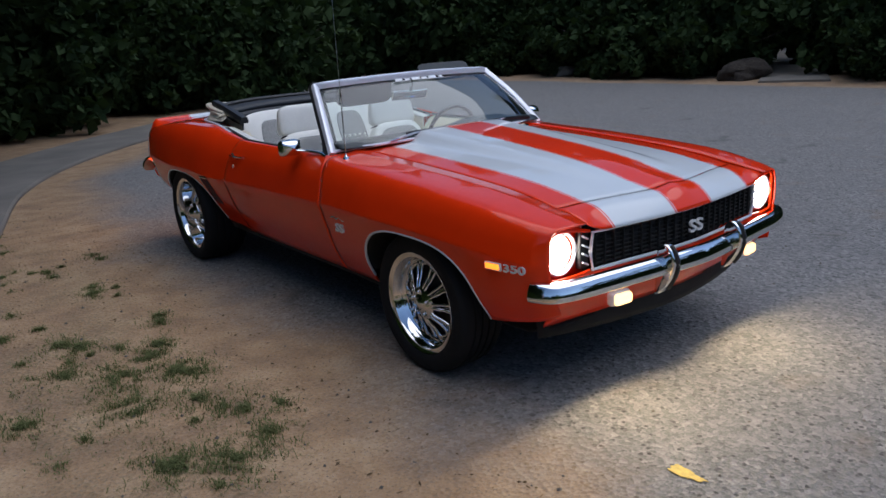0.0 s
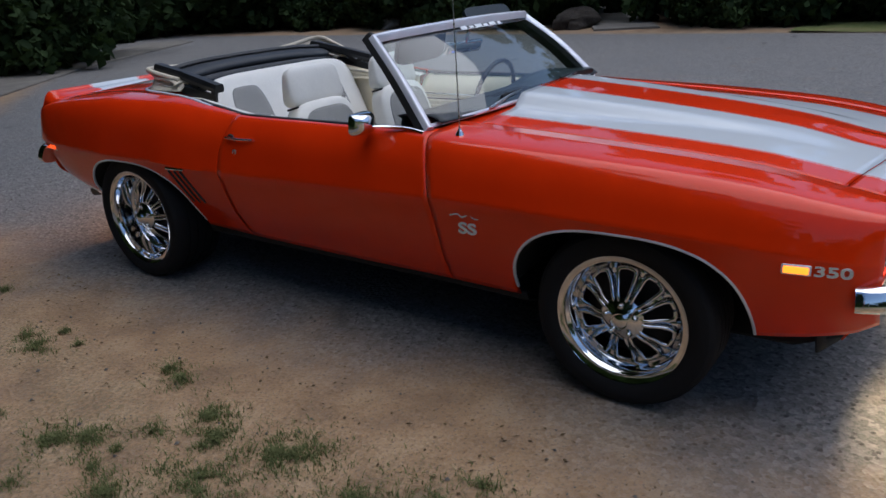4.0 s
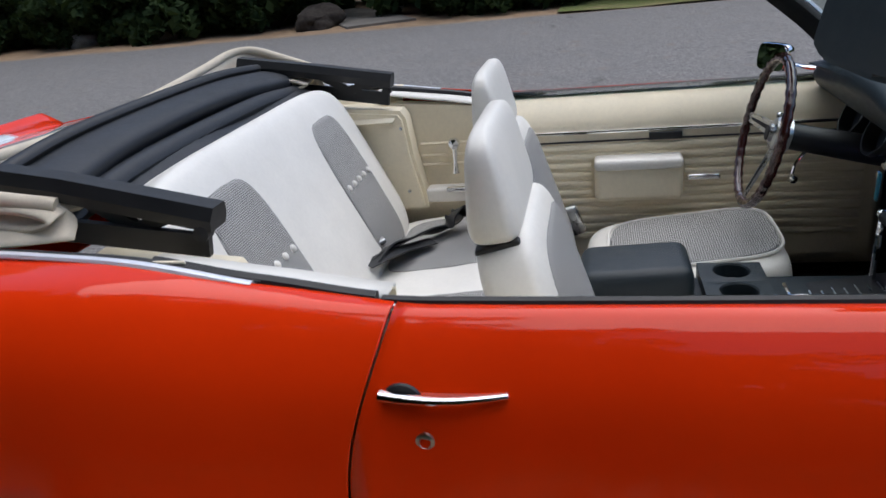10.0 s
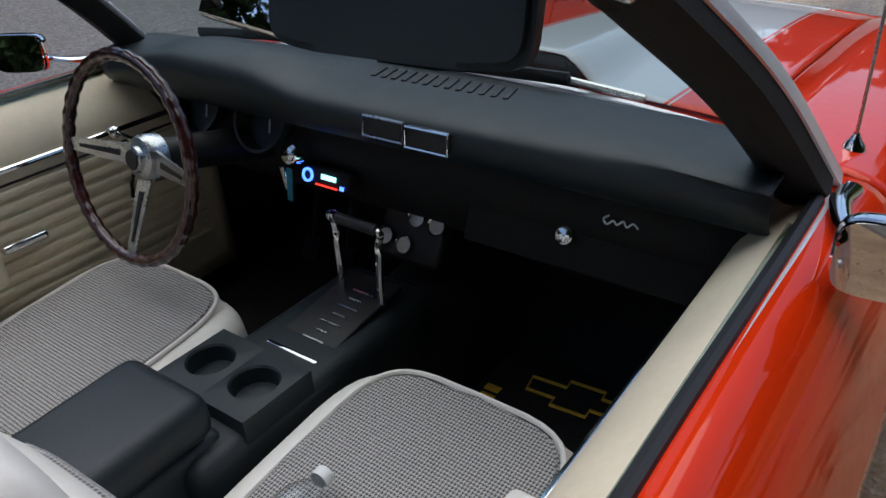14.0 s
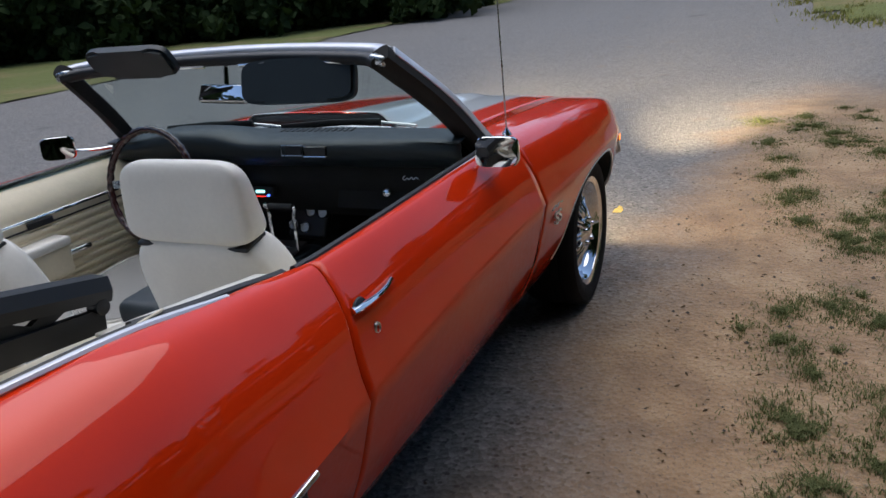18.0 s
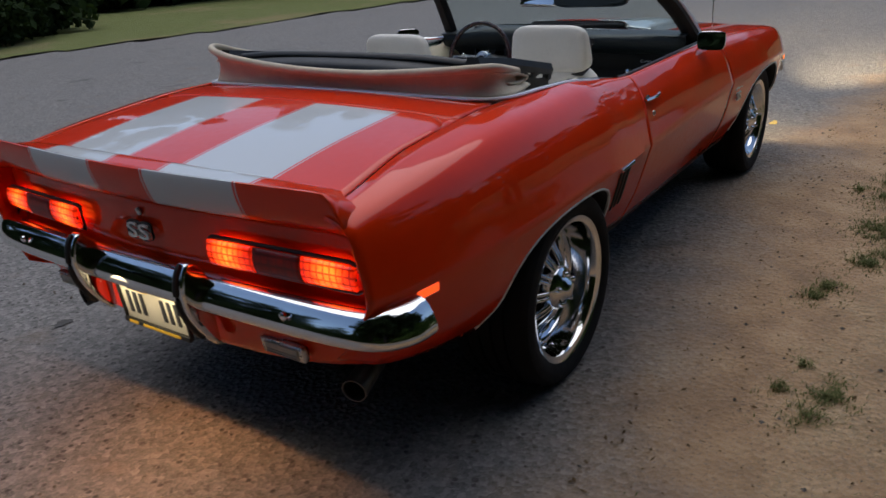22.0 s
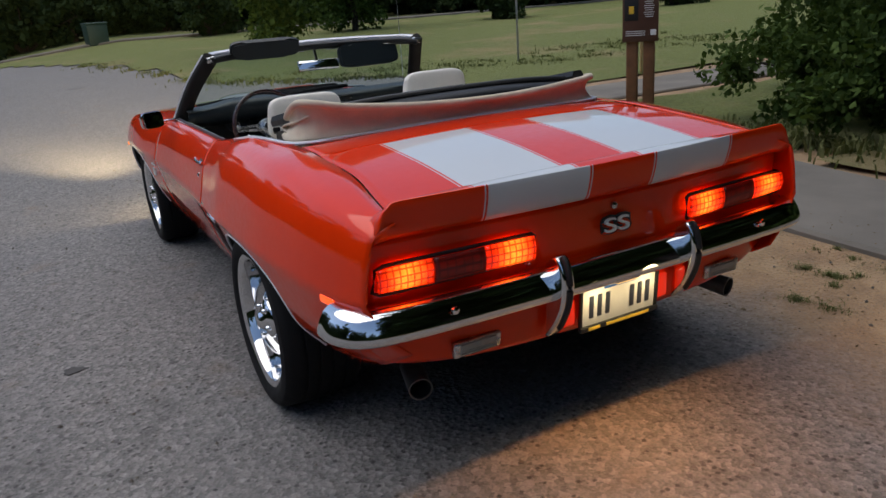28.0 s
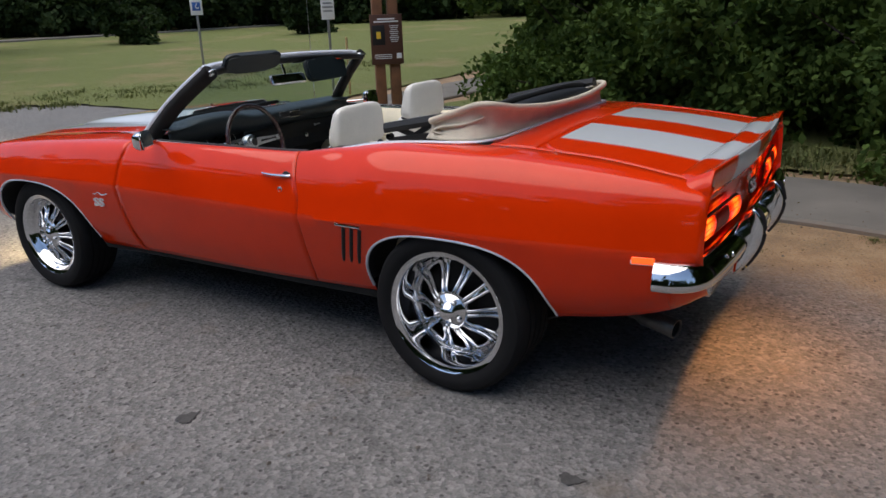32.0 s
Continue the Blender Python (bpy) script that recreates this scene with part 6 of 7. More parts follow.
# ---- cabin shell ----
P = np.array([[(x, y, z) for x in np.linspace(-0.70, 0.70, 9)] for y, z in ((-1.05, 0.42), (-0.55, 0.34), (-0.40, 0.29), (0.66, 0.28), (0.84, 0.42), (0.88, 0.86))])
panel("cabin_floor", P, M["carpet"], car, 0.01, "black carpeted floor")
part("tunnel", sweep(smooth_line([(-0.16, -0.08), (-0.12, 0.10), (0, 0.14), (0.12, 0.10), (0.16, -0.08)], 14), [(0, -1.0, 0.36), (0, 0.0, 0.33), (0, 0.8, 0.36)]), M["carpet"], car)
for s in (1, -1):
    # door card: cream vinyl with ribs, arm rest and pulls
    ys = np.linspace(-0.60, 0.56, 40)

    def card_x(y, z):
        k = np.clip((z - 0.80) / 0.11, 0, 1)
        return 0.672 + 0.085 * k * k

    zs = np.r_[np.linspace(0.34, 0.79, 12), np.linspace(0.80, 0.905, 8), 0.912]
    rows = []
    for z in zs:
        rows.append([(s * (card_x(y, z) + (0.03 if z > 0.91 else 0)), y, z) for y in ys])
    card = panel("door_card", np.array(rows), M["cream"], car, 0.006, "cream ribbed vinyl door card", flip=(s < 0))
    for z in (0.805, 0.775):
        part("bright_strip", tube([(s * (card_x(0, z) - 0.003), y, z) for y in np.linspace(-0.60, 0.55, 12)], 0.006 if z > 0.8 else 0.003, 8), M["chrome"] if z > 0.8 else M["black"], card)
    for i in range(11):
        z = 0.755 - 0.030 * i
        if 0.60 < z < 0.70:
            segs = ((-0.58, -0.31), (-0.02, 0.50))
        else:
            segs = ((-0.58, 0.50),)
        for a, b in segs:
            part("rib", tube([(s * 0.671, y, z) for y in np.linspace(a, b, 8)], 0.0085, 8, 1.3), M["cream"], card)
    part("arm_rest", rbox((0.075, 0.27, 0.12), (s * 0.640, -0.165, 0.650), bevel=0.022, seg=4), M["cream"], card, "padded cream arm rest")
    part("arm_rest_pad", rbox((0.085, 0.27, 0.035), (s * 0.635, -0.165, 0.712), bevel=0.014, seg=4), M["white_vinyl"], card)
    part("catch", rbox((0.012, 0.10, 0.024), (s * 0.664, -0.08, 0.785), bevel=0.003), M["black"], card)
    part("pull", rbox((0.024, 0.10, 0.020), (s * 0.655, 0.035, 0.650), (0, 0, 0), bevel=0.007), M["chrome"], card, "chrome door pull")
    part("lock_pin", turned([(0.006, 0), (0.006, 0.02), (0.004, 0.024), (0, 0.025)], 10, pose(s * 0.762, -0.29, 0.90)), M["chrome"], card)
    crank = part("window_crank", tube([(s * 0.655, 0.33, 0.72), (s * 0.648, 0.30, 0.68), (s * 0.642, 0.29, 0.645)], 0.006, 8), M["chrome"], card)
    part("knob", turned([(0, 0.016), (0.012, 0.012), (0.016, 0), (0.010, -0.012), (0, -0.014)], 14, pose(s * 0.625, 0.29, 0.64, 0, 90, 0)), M["chrome"], crank)
    # window slot with its seals and the edge of the lowered glass
    line = [(s * (float(XF(y)) - 0.006), y, float(ZF(y)) + 0.004) for y in np.linspace(-0.60, 0.50, 20)]
    part("window_seal", tube(line, 0.010, 8), M["black"], car, "black window seal")
    line = [(s * (float(XF(y)) + 0.008), y, float(ZF(y)) + 0.003) for y in np.linspace(-0.60, 0.50, 20)]
    part("sill_moulding", tube(line, 0.004, 8), M["silver"], car, "thin bright sill moulding")
    P = np.array([[(s * (0.757 - 0.0 * k), y, z) for y in np.linspace(-0.55, 0.36, 10)] for k, z in ((0, 0.86), (1, 0.926))])
    g = panel("side_glass", P, M["glass"], car, 0.005, "edge of the lowered side window")
    g.visible_shadow = False
    # rear side panel
    rows = []
    for z in (0.40, 0.60, 0.75, 0.82, 0.906, 0.914):
        rows.append([(s * (0.655 + 0.02 * (z > 0.7) + (0.02 if z > 0.91 else 0)), y, z + 0.025 * np.clip((-0.62 - y) / 0.3, 0, 1) * (z > 0.8)) for y in np.linspace(-1.12, -0.605, 14)])
    rear = panel("rear_side_panel", np.array(rows), M["cream"], car, 0.006, "plain cream rear side panel", flip=(s < 0))
    edge = [(-1.17, 0.59), (-0.875, 0.59), (-0.842, 0.60), (-0.845, 0.635), (-0.875, 0.78), (-0.888, 0.90), (-0.905, 0.925), (-1.17, 0.95)]
    m = Matrix(((0, 0, 1, 0.585 if s > 0 else -0.665), (1, 0, 0, 0), (0, 1, 0, 0), (0, 0, 0, 1)))
    part("quarter_trim", shape(edge, 0.08, m, 0.012), M["cream"], rear, "raised cream vinyl trim beside the bench")
    for y, z in ((-1.10, 0.88), (-0.905, 0.87), (-0.90, 0.66)):
        part("screw", turned([(0.006, 0), (0.005, 0.003), (0, 0.004)], 10, pose(s * 0.585, y, z, 0, -90 * s, 0)), M["chrome_dull"], rear)
    rows = [[(s * x, y, float(ZF(y)) + dz) for y in np.linspace(-1.0, -0.605, 10)] for x, dz in ((0.672, -0.010), (0.735, -0.004))]
    panel("quarter_ledge", np.array(rows), M["white_vinyl"], rear, 0.006, "white vinyl ledge", flip=(s < 0))
    for z in (0.80, 0.76, 0.73):
        part("rib", tube([(s * 0.650, y, z) for y in np.linspace(-0.86, -0.62, 6)], 0.005, 6), M["cream"], rear)
    part("arm_rest", rbox((0.06, 0.22, 0.05), (s * 0.63, -0.74, 0.635), bevel=0.012), M["white_vinyl"], rear, "white arm rest with ashtray")
    part("ashtray", rbox((0.02, 0.075, 0.014), (s * 0.602, -0.74, 0.655), bevel=0.003), M["chrome"], rear)
    crank = part("window_crank", tube([(s * 0.640, -0.745, 0.800), (s * 0.628, -0.745, 0.775), (s * 0.622, -0.745, 0.735), (s * 0.618, -0.745, 0.705)], [0.017, 0.009, 0.008, 0.013], 12), M["chrome"], rear, "chrome window crank")
    part("knob", turned([(0, 0.018), (0.016, 0.012), (0.020, 0), (0.016, -0.012), (0, -0.018)], 16, pose(s * 0.628, -0.745, 0.802, 0, 90, 0)), M["chrome"], crank)
    line = [(s * (float(XF(y)) - 0.024), y, float(ZF(y)) - 0.004) for y in np.linspace(-0.98, -0.615, 14)]
    part("quarter_seal", tube(line, 0.014, 8), M["black"], car, "black seal along the rear window slot")
    # well beside the folded top
    P = np.array([[(s * x, y, z) for y in np.linspace(-1.46, -0.92, 8)] for x, z in ((0.74, 0.985), (0.70, 0.93), (0.55, 0.90))])
    panel("top_well", P, M["cream"], car, 0.004, flip=(s > 0))


for s in (1, -1):
    P = np.array([[(s * 0.69, y, z) for y in np.linspace(0.54, 0.90, 5)] for z in (0.27, 0.6, 0.84)])
    panel("kick_panel", P, M["carpet"], car, 0.006, "black kick panel", flip=(s < 0))

# ---- seats ----
def cushion(fn, nu, nv, name, mat, parent, label=""):
    """A closed padded form from fn(u, v): u round it, v from end to end."""
    P = np.array([[fn(u, v) for v in np.linspace(0, 1, nv)] for u in np.linspace(0, 2 * np.pi, nu, endpoint=False)])
    me = mesh_of(name, *sheet(P, close_u=True))
    return part(name, me, mat, parent, label, angle=70)


def pad(cx, cy, cz, w, d, h, tilt, name, mat, parent, label="", n=4.0, crown=0.0, thin=0.0, narrow=0.0, side=None):
    """A padded block: superellipsoid of width w, depth d and height h, tilted back."""
    m = pose(cx, cy, cz, tilt, 0, 0)

    def c(t, e):
        return np.sign(np.cos(t)) * abs(np.cos(t)) ** e

    def fn(u, v):
        t = (v - 0.5) * np.pi
        e = 2 / n
        ct = abs(np.cos(t)) ** e
        x = 0.5 * w * ct * c(u, e)
        y = 0.5 * d * abs(np.cos(t)) ** (2 / (side or n)) * c(u - np.pi / 2, e)
        z = 0.5 * h * np.sign(np.sin(t)) * abs(np.sin(t)) ** e
        k = z / h + 0.5
        x, y = x * (1 - narrow * k), y * (1 - thin * k)
        if crown:
            y += crown * (1 - (2 * x / w) ** 2) * np.sign(y)
        return tuple(m @ Vector((x, y, z)))

    return cushion(fn, 40, 25, name, mat, parent, label)


def inset(name, m, w, d, h, n, crown, narrow, outline, lift, mat, parent, label="", cx=0.0):
    """A cloth panel that follows the bulging front of a padded block; outline in its plane."""
    P = []
    for k in (0.0, 0.25, 0.5, 0.75, 0.94, 1.0, 1.03):
        row = []
        for a, b in outline:
            x, z = cx + a * k, b * k
            q = (1 - min(0.98, abs(2 * z / h)) ** n) ** (1 / n)
            xs = x / (1 - narrow * (z / h + 0.5))
            y = 0.5 * d * q * (1 - min(0.98, abs(2 * xs / (w * q))) ** n) ** (1 / n)
            y += crown * (1 - (2 * xs / w) ** 2)
            row.append(tuple(m @ Vector((x, y + (lift if k < 0.95 else lift * 0.6 if k < 1.01 else -0.006), z))))
        P.append(row)
    me = mesh_of(name, *sheet(np.array(P), flip=True, close_v=True))
    return part(name, me, mat, parent, label, angle=70)


def front_seat(x, dy, dz, fy, fz):
    seat = pad(x, -0.085 + fy, 0.510 + fz, 0.49, 0.54, 0.19, 6, "front_seat", M["white_vinyl"], car, "white vinyl bucket seat with houndstooth inserts", 5)
    # cloth panel let into the cushion
    out = [(0.185 * np.sign(np.cos(t)) * abs(np.cos(t)) ** 0.45, 0.225 * np.sign(np.sin(t)) * abs(np.sin(t)) ** 0.45) for t in np.linspace(0, 2 * np.pi, 40, endpoint=False)]
    part("cushion_cloth", shape(out, 0.014, pose(x, -0.065 + fy, 0.595 + fz, 6, 0, 0), 0.006), M["cloth"], seat, "houndstooth cloth insert")
    part("piping", tube([tuple(pose(x, -0.065 + fy, 0.605 + fz, 6, 0, 0) @ Vector((a * 1.02, b * 1.02, 0))) for a, b in out], 0.005, 6, closed=True), M["white_vinyl"], seat)
    back = pad(x, -0.404 + dy, 0.735 + dz, 0.50, 0.120, 0.50, 17, "backrest", M["white_vinyl"], seat, "white vinyl backrest", 4.5, 0.012, 0.0, 0.17)
    o = [(a * 0.98 * (1 - 0.30 * b), b * 0.95 - 0.01) for a, b in out]
    m = pose(x, -0.404 + dy, 0.735 + dz, 17, 0, 0)
    inset("backrest_cloth", m, 0.50, 0.120, 0.50, 4.5, 0.012, 0.17, o, 0.005, M["cloth"], seat, "houndstooth cloth insert")
    for k in range(5):
        part("button", turned([(0.009, 0), (0.007, 0.005), (0, 0.007)], 10, pose(x, -0.404 + dy, 0.715 + dz, 17, 0, 0) @ pose(-0.12 + 0.06 * k, 0.076 - 0.10 * (0.06 * k - 0.12) ** 2 * 2, -0.05, -90, 0, 0)), M["white_vinyl"], back)
    pad(x, -0.492 + dy, 1.052 + dz, 0.385, 0.110, 0.200, 6, "head_restraint", M["white_vinyl"], seat, "white padded head restraint", 5.0, 0.0, 0.55, 0.10, 2.6)
    part("restraint_gap", rbox((0.330, 0.080, 0.010), (x, -0.480 + dy, 0.956 + dz), (14, 0, 0), bevel=0.004), M["black"], seat)
    part("hinge_cover", rbox((0.03, 0.14, 0.10), (x + (0.235 if x > 0 else -0.235), -0.33 + dy, 0.52), (20, 0, 0), bevel=0.012), M["chrome_dull"], seat)
    return seat


front_seat(0.400, 0.025, -0.035, 0.028, -0.028)
front_seat(-0.365, -0.080, -0.065, 0.030, -0.045)
bench = pad(0, -0.70, 0.50, 1.22, 0.56, 0.20, 7, "rear_bench", M["white_vinyl"], car, "white vinyl rear bench with houndstooth panels", 6)
bback = pad(0.01, -1.043, 0.775, 1.15, 0.15, 0.56, 25, "bench_backrest", M["white_vinyl"], bench, "white vinyl rear backrest", 6)
for s in (1, -1):
    out = [(0.118 * np.sign(np.cos(t)) * abs(np.cos(t)) ** 0.38, 0.225 * np.sign(np.sin(t)) * abs(np.sin(t)) ** (0.75 if np.sin(t) > 0 else 0.42) - 0.035) for t in np.linspace(0, 2 * np.pi, 36, endpoint=False)]
    px = 0.335 if s > 0 else -0.285
    m = pose(0.01, -1.043, 0.775, 25, 0, 0)
    inset("back_cloth", m, 1.15, 0.15, 0.56, 6, 0.0, 0.0, out, 0.005, M["cloth"], bench, "houndstooth cloth panel", px - 0.01)
    for k in range(5):
        part("button", turned([(0.010, 0), (0.008, 0.005), (0, 0.008)], 10, m @ pose(px - 0.102 + 0.046 * k, 0.080, -0.01, -90, 0, 0)), M["white_vinyl"], bback)
    out = [(0.205 * np.sign(np.cos(t)) * abs(np.cos(t)) ** 0.3, 0.19 * np.sign(np.sin(t)) * abs(np.sin(t)) ** 0.4) for t in np.linspace(0, 2 * np.pi, 36, endpoint=False)]
    part("seat_cloth", shape(out, 0.012, pose(s * 0.29, -0.69, 0.592, 7, 0, 0), 0.005), M["cloth"], bench, "ribbed houndstooth cloth panel")
BELT = [(-0.06, -0.92, 0.612), (-0.13, -0.885, 0.628), (-0.21, -0.85, 0.618), (-0.28, -0.80, 0.626), (-0.335, -0.75, 0.614), (-0.365, -0.715, 0.622), (-0.385, -0.70, 0.648), (-0.365, -0.70, 0.668), (-0.335, -0.715, 0.655), (-0.33, -0.735, 0.628), (-0.29, -0.775, 0.632), (-0.22, -0.825, 0.630), (-0.15, -0.86, 0.642), (-0.07, -0.885, 0.622)]
belt = part("seat_belt", sweep([(-0.002, -0.026), (0.002, -0.026), (0.002, 0.026), (-0.002, 0.026)], smooth_line(BELT, 90), up=(0.45, 0.75, 0.5)), M["black"], car, "black lap belt crumpled on the bench")
part("belt_end", sweep([(-0.028, -0.0015), (0.028, -0.0015), (0.028, 0.0015), (-0.028, 0.0015)], smooth_line([(-0.05, -0.90, 0.628), (-0.12, -0.84, 0.636), (-0.20, -0.81, 0.618), (-0.25, -0.76, 0.615)], 24)), M["black"], belt)
part("buckle", rbox((0.055, 0.030, 0.014), (-0.20, -0.905, 0.640), (20, 0, 35), bevel=0.004), M["chrome_dull"], belt, "metal belt buckle")

# ---- dashboard ----
rows = []
for u in np.linspace(-1, 1, 41):
    x = u * 0.735
    hood = 0.030 * np.exp(-((x + 0.36) / 0.20) ** 4)
    e = 0.05 * abs(u) ** 5
    sec = [(0.63 - 0.07 * u * u, 0.950), (0.56 - 0.04 * u * u, 0.972 + hood * 0.3), (0.46, 0.976 + hood), (0.39 - e, 0.968 + hood), (0.358, 0.954 + hood * 0.8), (0.352, 0.930 + hood * 0.3), (0.372, 0.895), (0.43, 0.862)]
    rows.append([(x, y, z) for y, z in smooth_line([(a, b) for a, b in sec], 24)])
dash = panel("dashboard", np.array(rows), M["dash"], car, 0.006, "black padded dashboard with a hooded cluster", flip=True)
P = np.array([[(x, y, z) for x in np.linspace(-0.72, 0.72, 15)] for y, z in ((0.432, 0.864), (0.455, 0.78), (0.50, 0.70), (0.56, 0.64), (0.72, 0.60))])
panel("dash_face", P, M["matt_black"], dash, 0.006)
for i in range(13):
    part("vent_slat", rbox((0.010, 0.055, 0.004), (-0.02 + 0.024 * i, 0.50, 0.977), (0, 0, 14), bevel=0.001), M["black"], dash)
vent = part("air_vent", rbox((0.07, 0.016, 0.034), (0.118, 0.352, 0.938), (-10, 0, 0), bevel=0.004), M["black"], dash)
vent = part("air_vent", rbox((0.085, 0.014, 0.036), (0.205, 0.350, 0.935), (-10, 0, 0), bevel=0.004), M["black"], dash, "chrome-edged air vent")
o = [(-0.043, -0.017), (0.043, -0.017), (0.043, 0.017), (-0.043, 0.017)]
part("vent_rim", tube([tuple(pose(0.205, 0.342, 0.935, 80, 0, 0) @ Vector((a, b, 0))) for a, b in o], 0.003, 6, closed=True), M["chrome"], vent)
part("vent_rim", tube([tuple(pose(0.112, 0.344, 0.938, 80, 0, 0) @ Vector((a, b, 0))) for a, b in o], 0.0025, 6, closed=True), M["chrome_dull"], vent)
for x in (-0.46, -0.26):
    g = part("instrument", turned([(0.075, 0), (0.075, 0.014), (0.068, 0.014), (0.062, -0.02), (0, -0.02)], 32, pose(x, 0.405, 0.875, 62, 0, 0)), M["black"], dash, "round instrument in the cluster")
    part("needle", rbox((0.003, 0.05, 0.002), (x + 0.01, 0.41, 0.868), (62, 0, 25), bevel=0), M["sign_white"], g)
radio = part("radio", rbox((0.135, 0.03, 0.04), (-0.13, 0.440, 0.758), (-18, 0, 0), bevel=0.006), M["matt_black"], dash, "car radio with blue and red lights")
R = pose(-0.13, 0.4235, 0.760, 72, 0, 0)
part("display", rbox((0.040, 0.010, 0.002), tuple((R @ Matrix.Translation((0.014, 0.004, 0.002))).translation), (72, 0, 0), bevel=0), M["radio_text"], radio)
part("knob_ring", turned([(0.015, 0), (0.015, 0.003), (0.010, 0.003), (0.010, 0)], 24, R @ Matrix.Translation((-0.045, 0.0, 0))), M["radio_blue"], radio)
part("key_row", rbox((0.060, 0.003, 0.002), tuple((R @ Matrix.Translation((0.010, -0.014, 0.002))).translation), (72, 0, 0), bevel=0), M["radio_red"], radio)
part("key_row", rbox((0.010, 0.008, 0.002), tuple((R @ Matrix.Translation((0.052, -0.010, 0.002))).translation), (72, 0, 0), bevel=0), M["radio_blue"], radio)
part("glovebox", rbox((0.44, 0.010, 0.13), (0.42, 0.468, 0.765), (-22, 0, 0), bevel=0.004), M["matt_black"], dash)
part("glovebox_lock", turned([(0.017, 0), (0.016, 0.008), (0.010, 0.011), (0, 0.011)], 20, pose(0.405, 0.452, 0.766, 66, 0, 0)), M["chrome"], dash, "round chrome glovebox lock")
part("script_badge", tube([tuple(pose(0.508, 0.440, 0.822, 66, 0, 0) @ Vector((a * 0.55, b * 0.6, 0.003))) for a, b in smooth_line([(-0.04, 0.012), (-0.055, 0.0), (-0.042, -0.012), (-0.025, 0.0), (-0.012, -0.008), (0.004, 0.004), (0.018, -0.008), (0.034, 0.004), (0.052, -0.006)], 40)], 0.0018, 6), M["badge"], dash, "bright script badge")
GP = pose(0.0, 0.545, 0.610, -28, 0, 0)
for x, z in ((0.012, 0.036), (0.066, 0.032), (-0.058, -0.018), (-0.006, -0.026)):
    gx, gy, gz = GP @ Vector((x, -0.026, z))
    g = part("gauge", turned([(0.021, -0.02), (0.023, 0.0), (0.021, 0.006), (0.018, 0.004), (0.017, -0.004), (0, -0.004)], 28, pose(gx, gy, gz, 62, 0, 0)), M["chrome"], car, "small chrome-rimmed gauge")
    part("face", turned([(0.017, 0), (0, 0.001)], 20, pose(gx, gy - 0.002, gz, 62, 0, 0)), M["clear_lens"], g)
part("gauge_panel", rbox((0.17, 0.04, 0.13), (0.0, 0.545, 0.610), (-28, 0, 0), bevel=0.015), M["black"], car)
key = part("ignition", turned([(0.022, -0.02), (0.022, 0.006), (0.012, 0.012), (0, 0.012)], 20, pose(-0.185, 0.395, 0.815, 70, 0, 0)), M["chrome"], dash, "ignition lock with keys hanging")
part("key_fob", rbox((0.014, 0.006, 0.075), (-0.18, 0.375, 0.755), (0, 8, 0), bevel=0.002), M["teal"], key)
part("key_fob", rbox((0.012, 0.004, 0.05), (-0.196, 0.378, 0.765), (0, -8, 0), bevel=0.001), M["chrome"], key)

# ---- steering wheel ----
SW = pose(-0.348, 0.172, 0.854, 77, 0, 0)
t = np.linspace(0, 2 * np.pi, 120, endpoint=False)
rim = [tuple(SW @ Vector((0.193 * np.cos(a), 0.193 * np.sin(a), 0.034))) for a in t]
rad = 0.0125 + 0.0014 * np.sin(t * 36) * (np.cos(t * 1.0) ** 2 > 0)
wheel_rim = part("steering_wheel", tube(rim, rad, 10, closed=True), M["wood"], car, "dark red wood-rimmed steering wheel with three metal spokes")
for a in (180, 0, 270):
    m = SW @ Matrix.Rotation(radians(a), 4, "Z") @ Matrix.Translation((0.03, 0, 0)) @ Matrix.Rotation(radians(-14.5), 4, "Y") @ Matrix.Translation((-0.03, 0, 0))
    o = [(0.035, -0.022), (0.188, -0.013), (0.188, 0.013), (0.035, 0.022)]
    sp = part("spoke", shape(o, 0.004, m @ Matrix.Translation((0, 0, -0.008)), 0.001), M["chrome_dull"], wheel_rim, "brushed metal spoke")
    part("spoke_slot", shape([(0.065, -0.006), (0.165, -0.003), (0.165, 0.003), (0.065, 0.006)], 0.002, m @ Matrix.Translation((0, 0, -0.004))), M["black"], sp)
part("hub", turned([(0.046, -0.03), (0.046, -0.004), (0.040, 0.008), (0.026, 0.012), (0.024, 0.020), (0.016, 0.023), (0, 0.023)], 32, SW), M["chrome_dull"], wheel_rim, "brushed metal hub")
part("horn_cap", turned([(0.020, 0.0225), (0.018, 0.0245), (0, 0.0245)], 24, SW), M["black"], wheel_rim)
part("column", tube([tuple(SW @ Vector((0, 0, -0.02))), tuple(SW @ Vector((0, 0, -0.36)))], [0.034, 0.04], 16), M["black"], car, "black steering column")
stalk = part("stalk", tube([tuple(SW @ Vector((-0.03, 0.0, -0.06))), tuple(SW @ Vector((-0.15, 0.02, -0.04)))], 0.005, 8), M["chrome"], car, "indicator stalk")
part("knob", turned([(0, 0.012), (0.010, 0.008), (0.012, 0), (0.008, -0.010), (0, -0.012)], 12, Matrix.Translation(SW @ Vector((-0.155, 0.02, -0.04)))), M["chrome"], stalk)

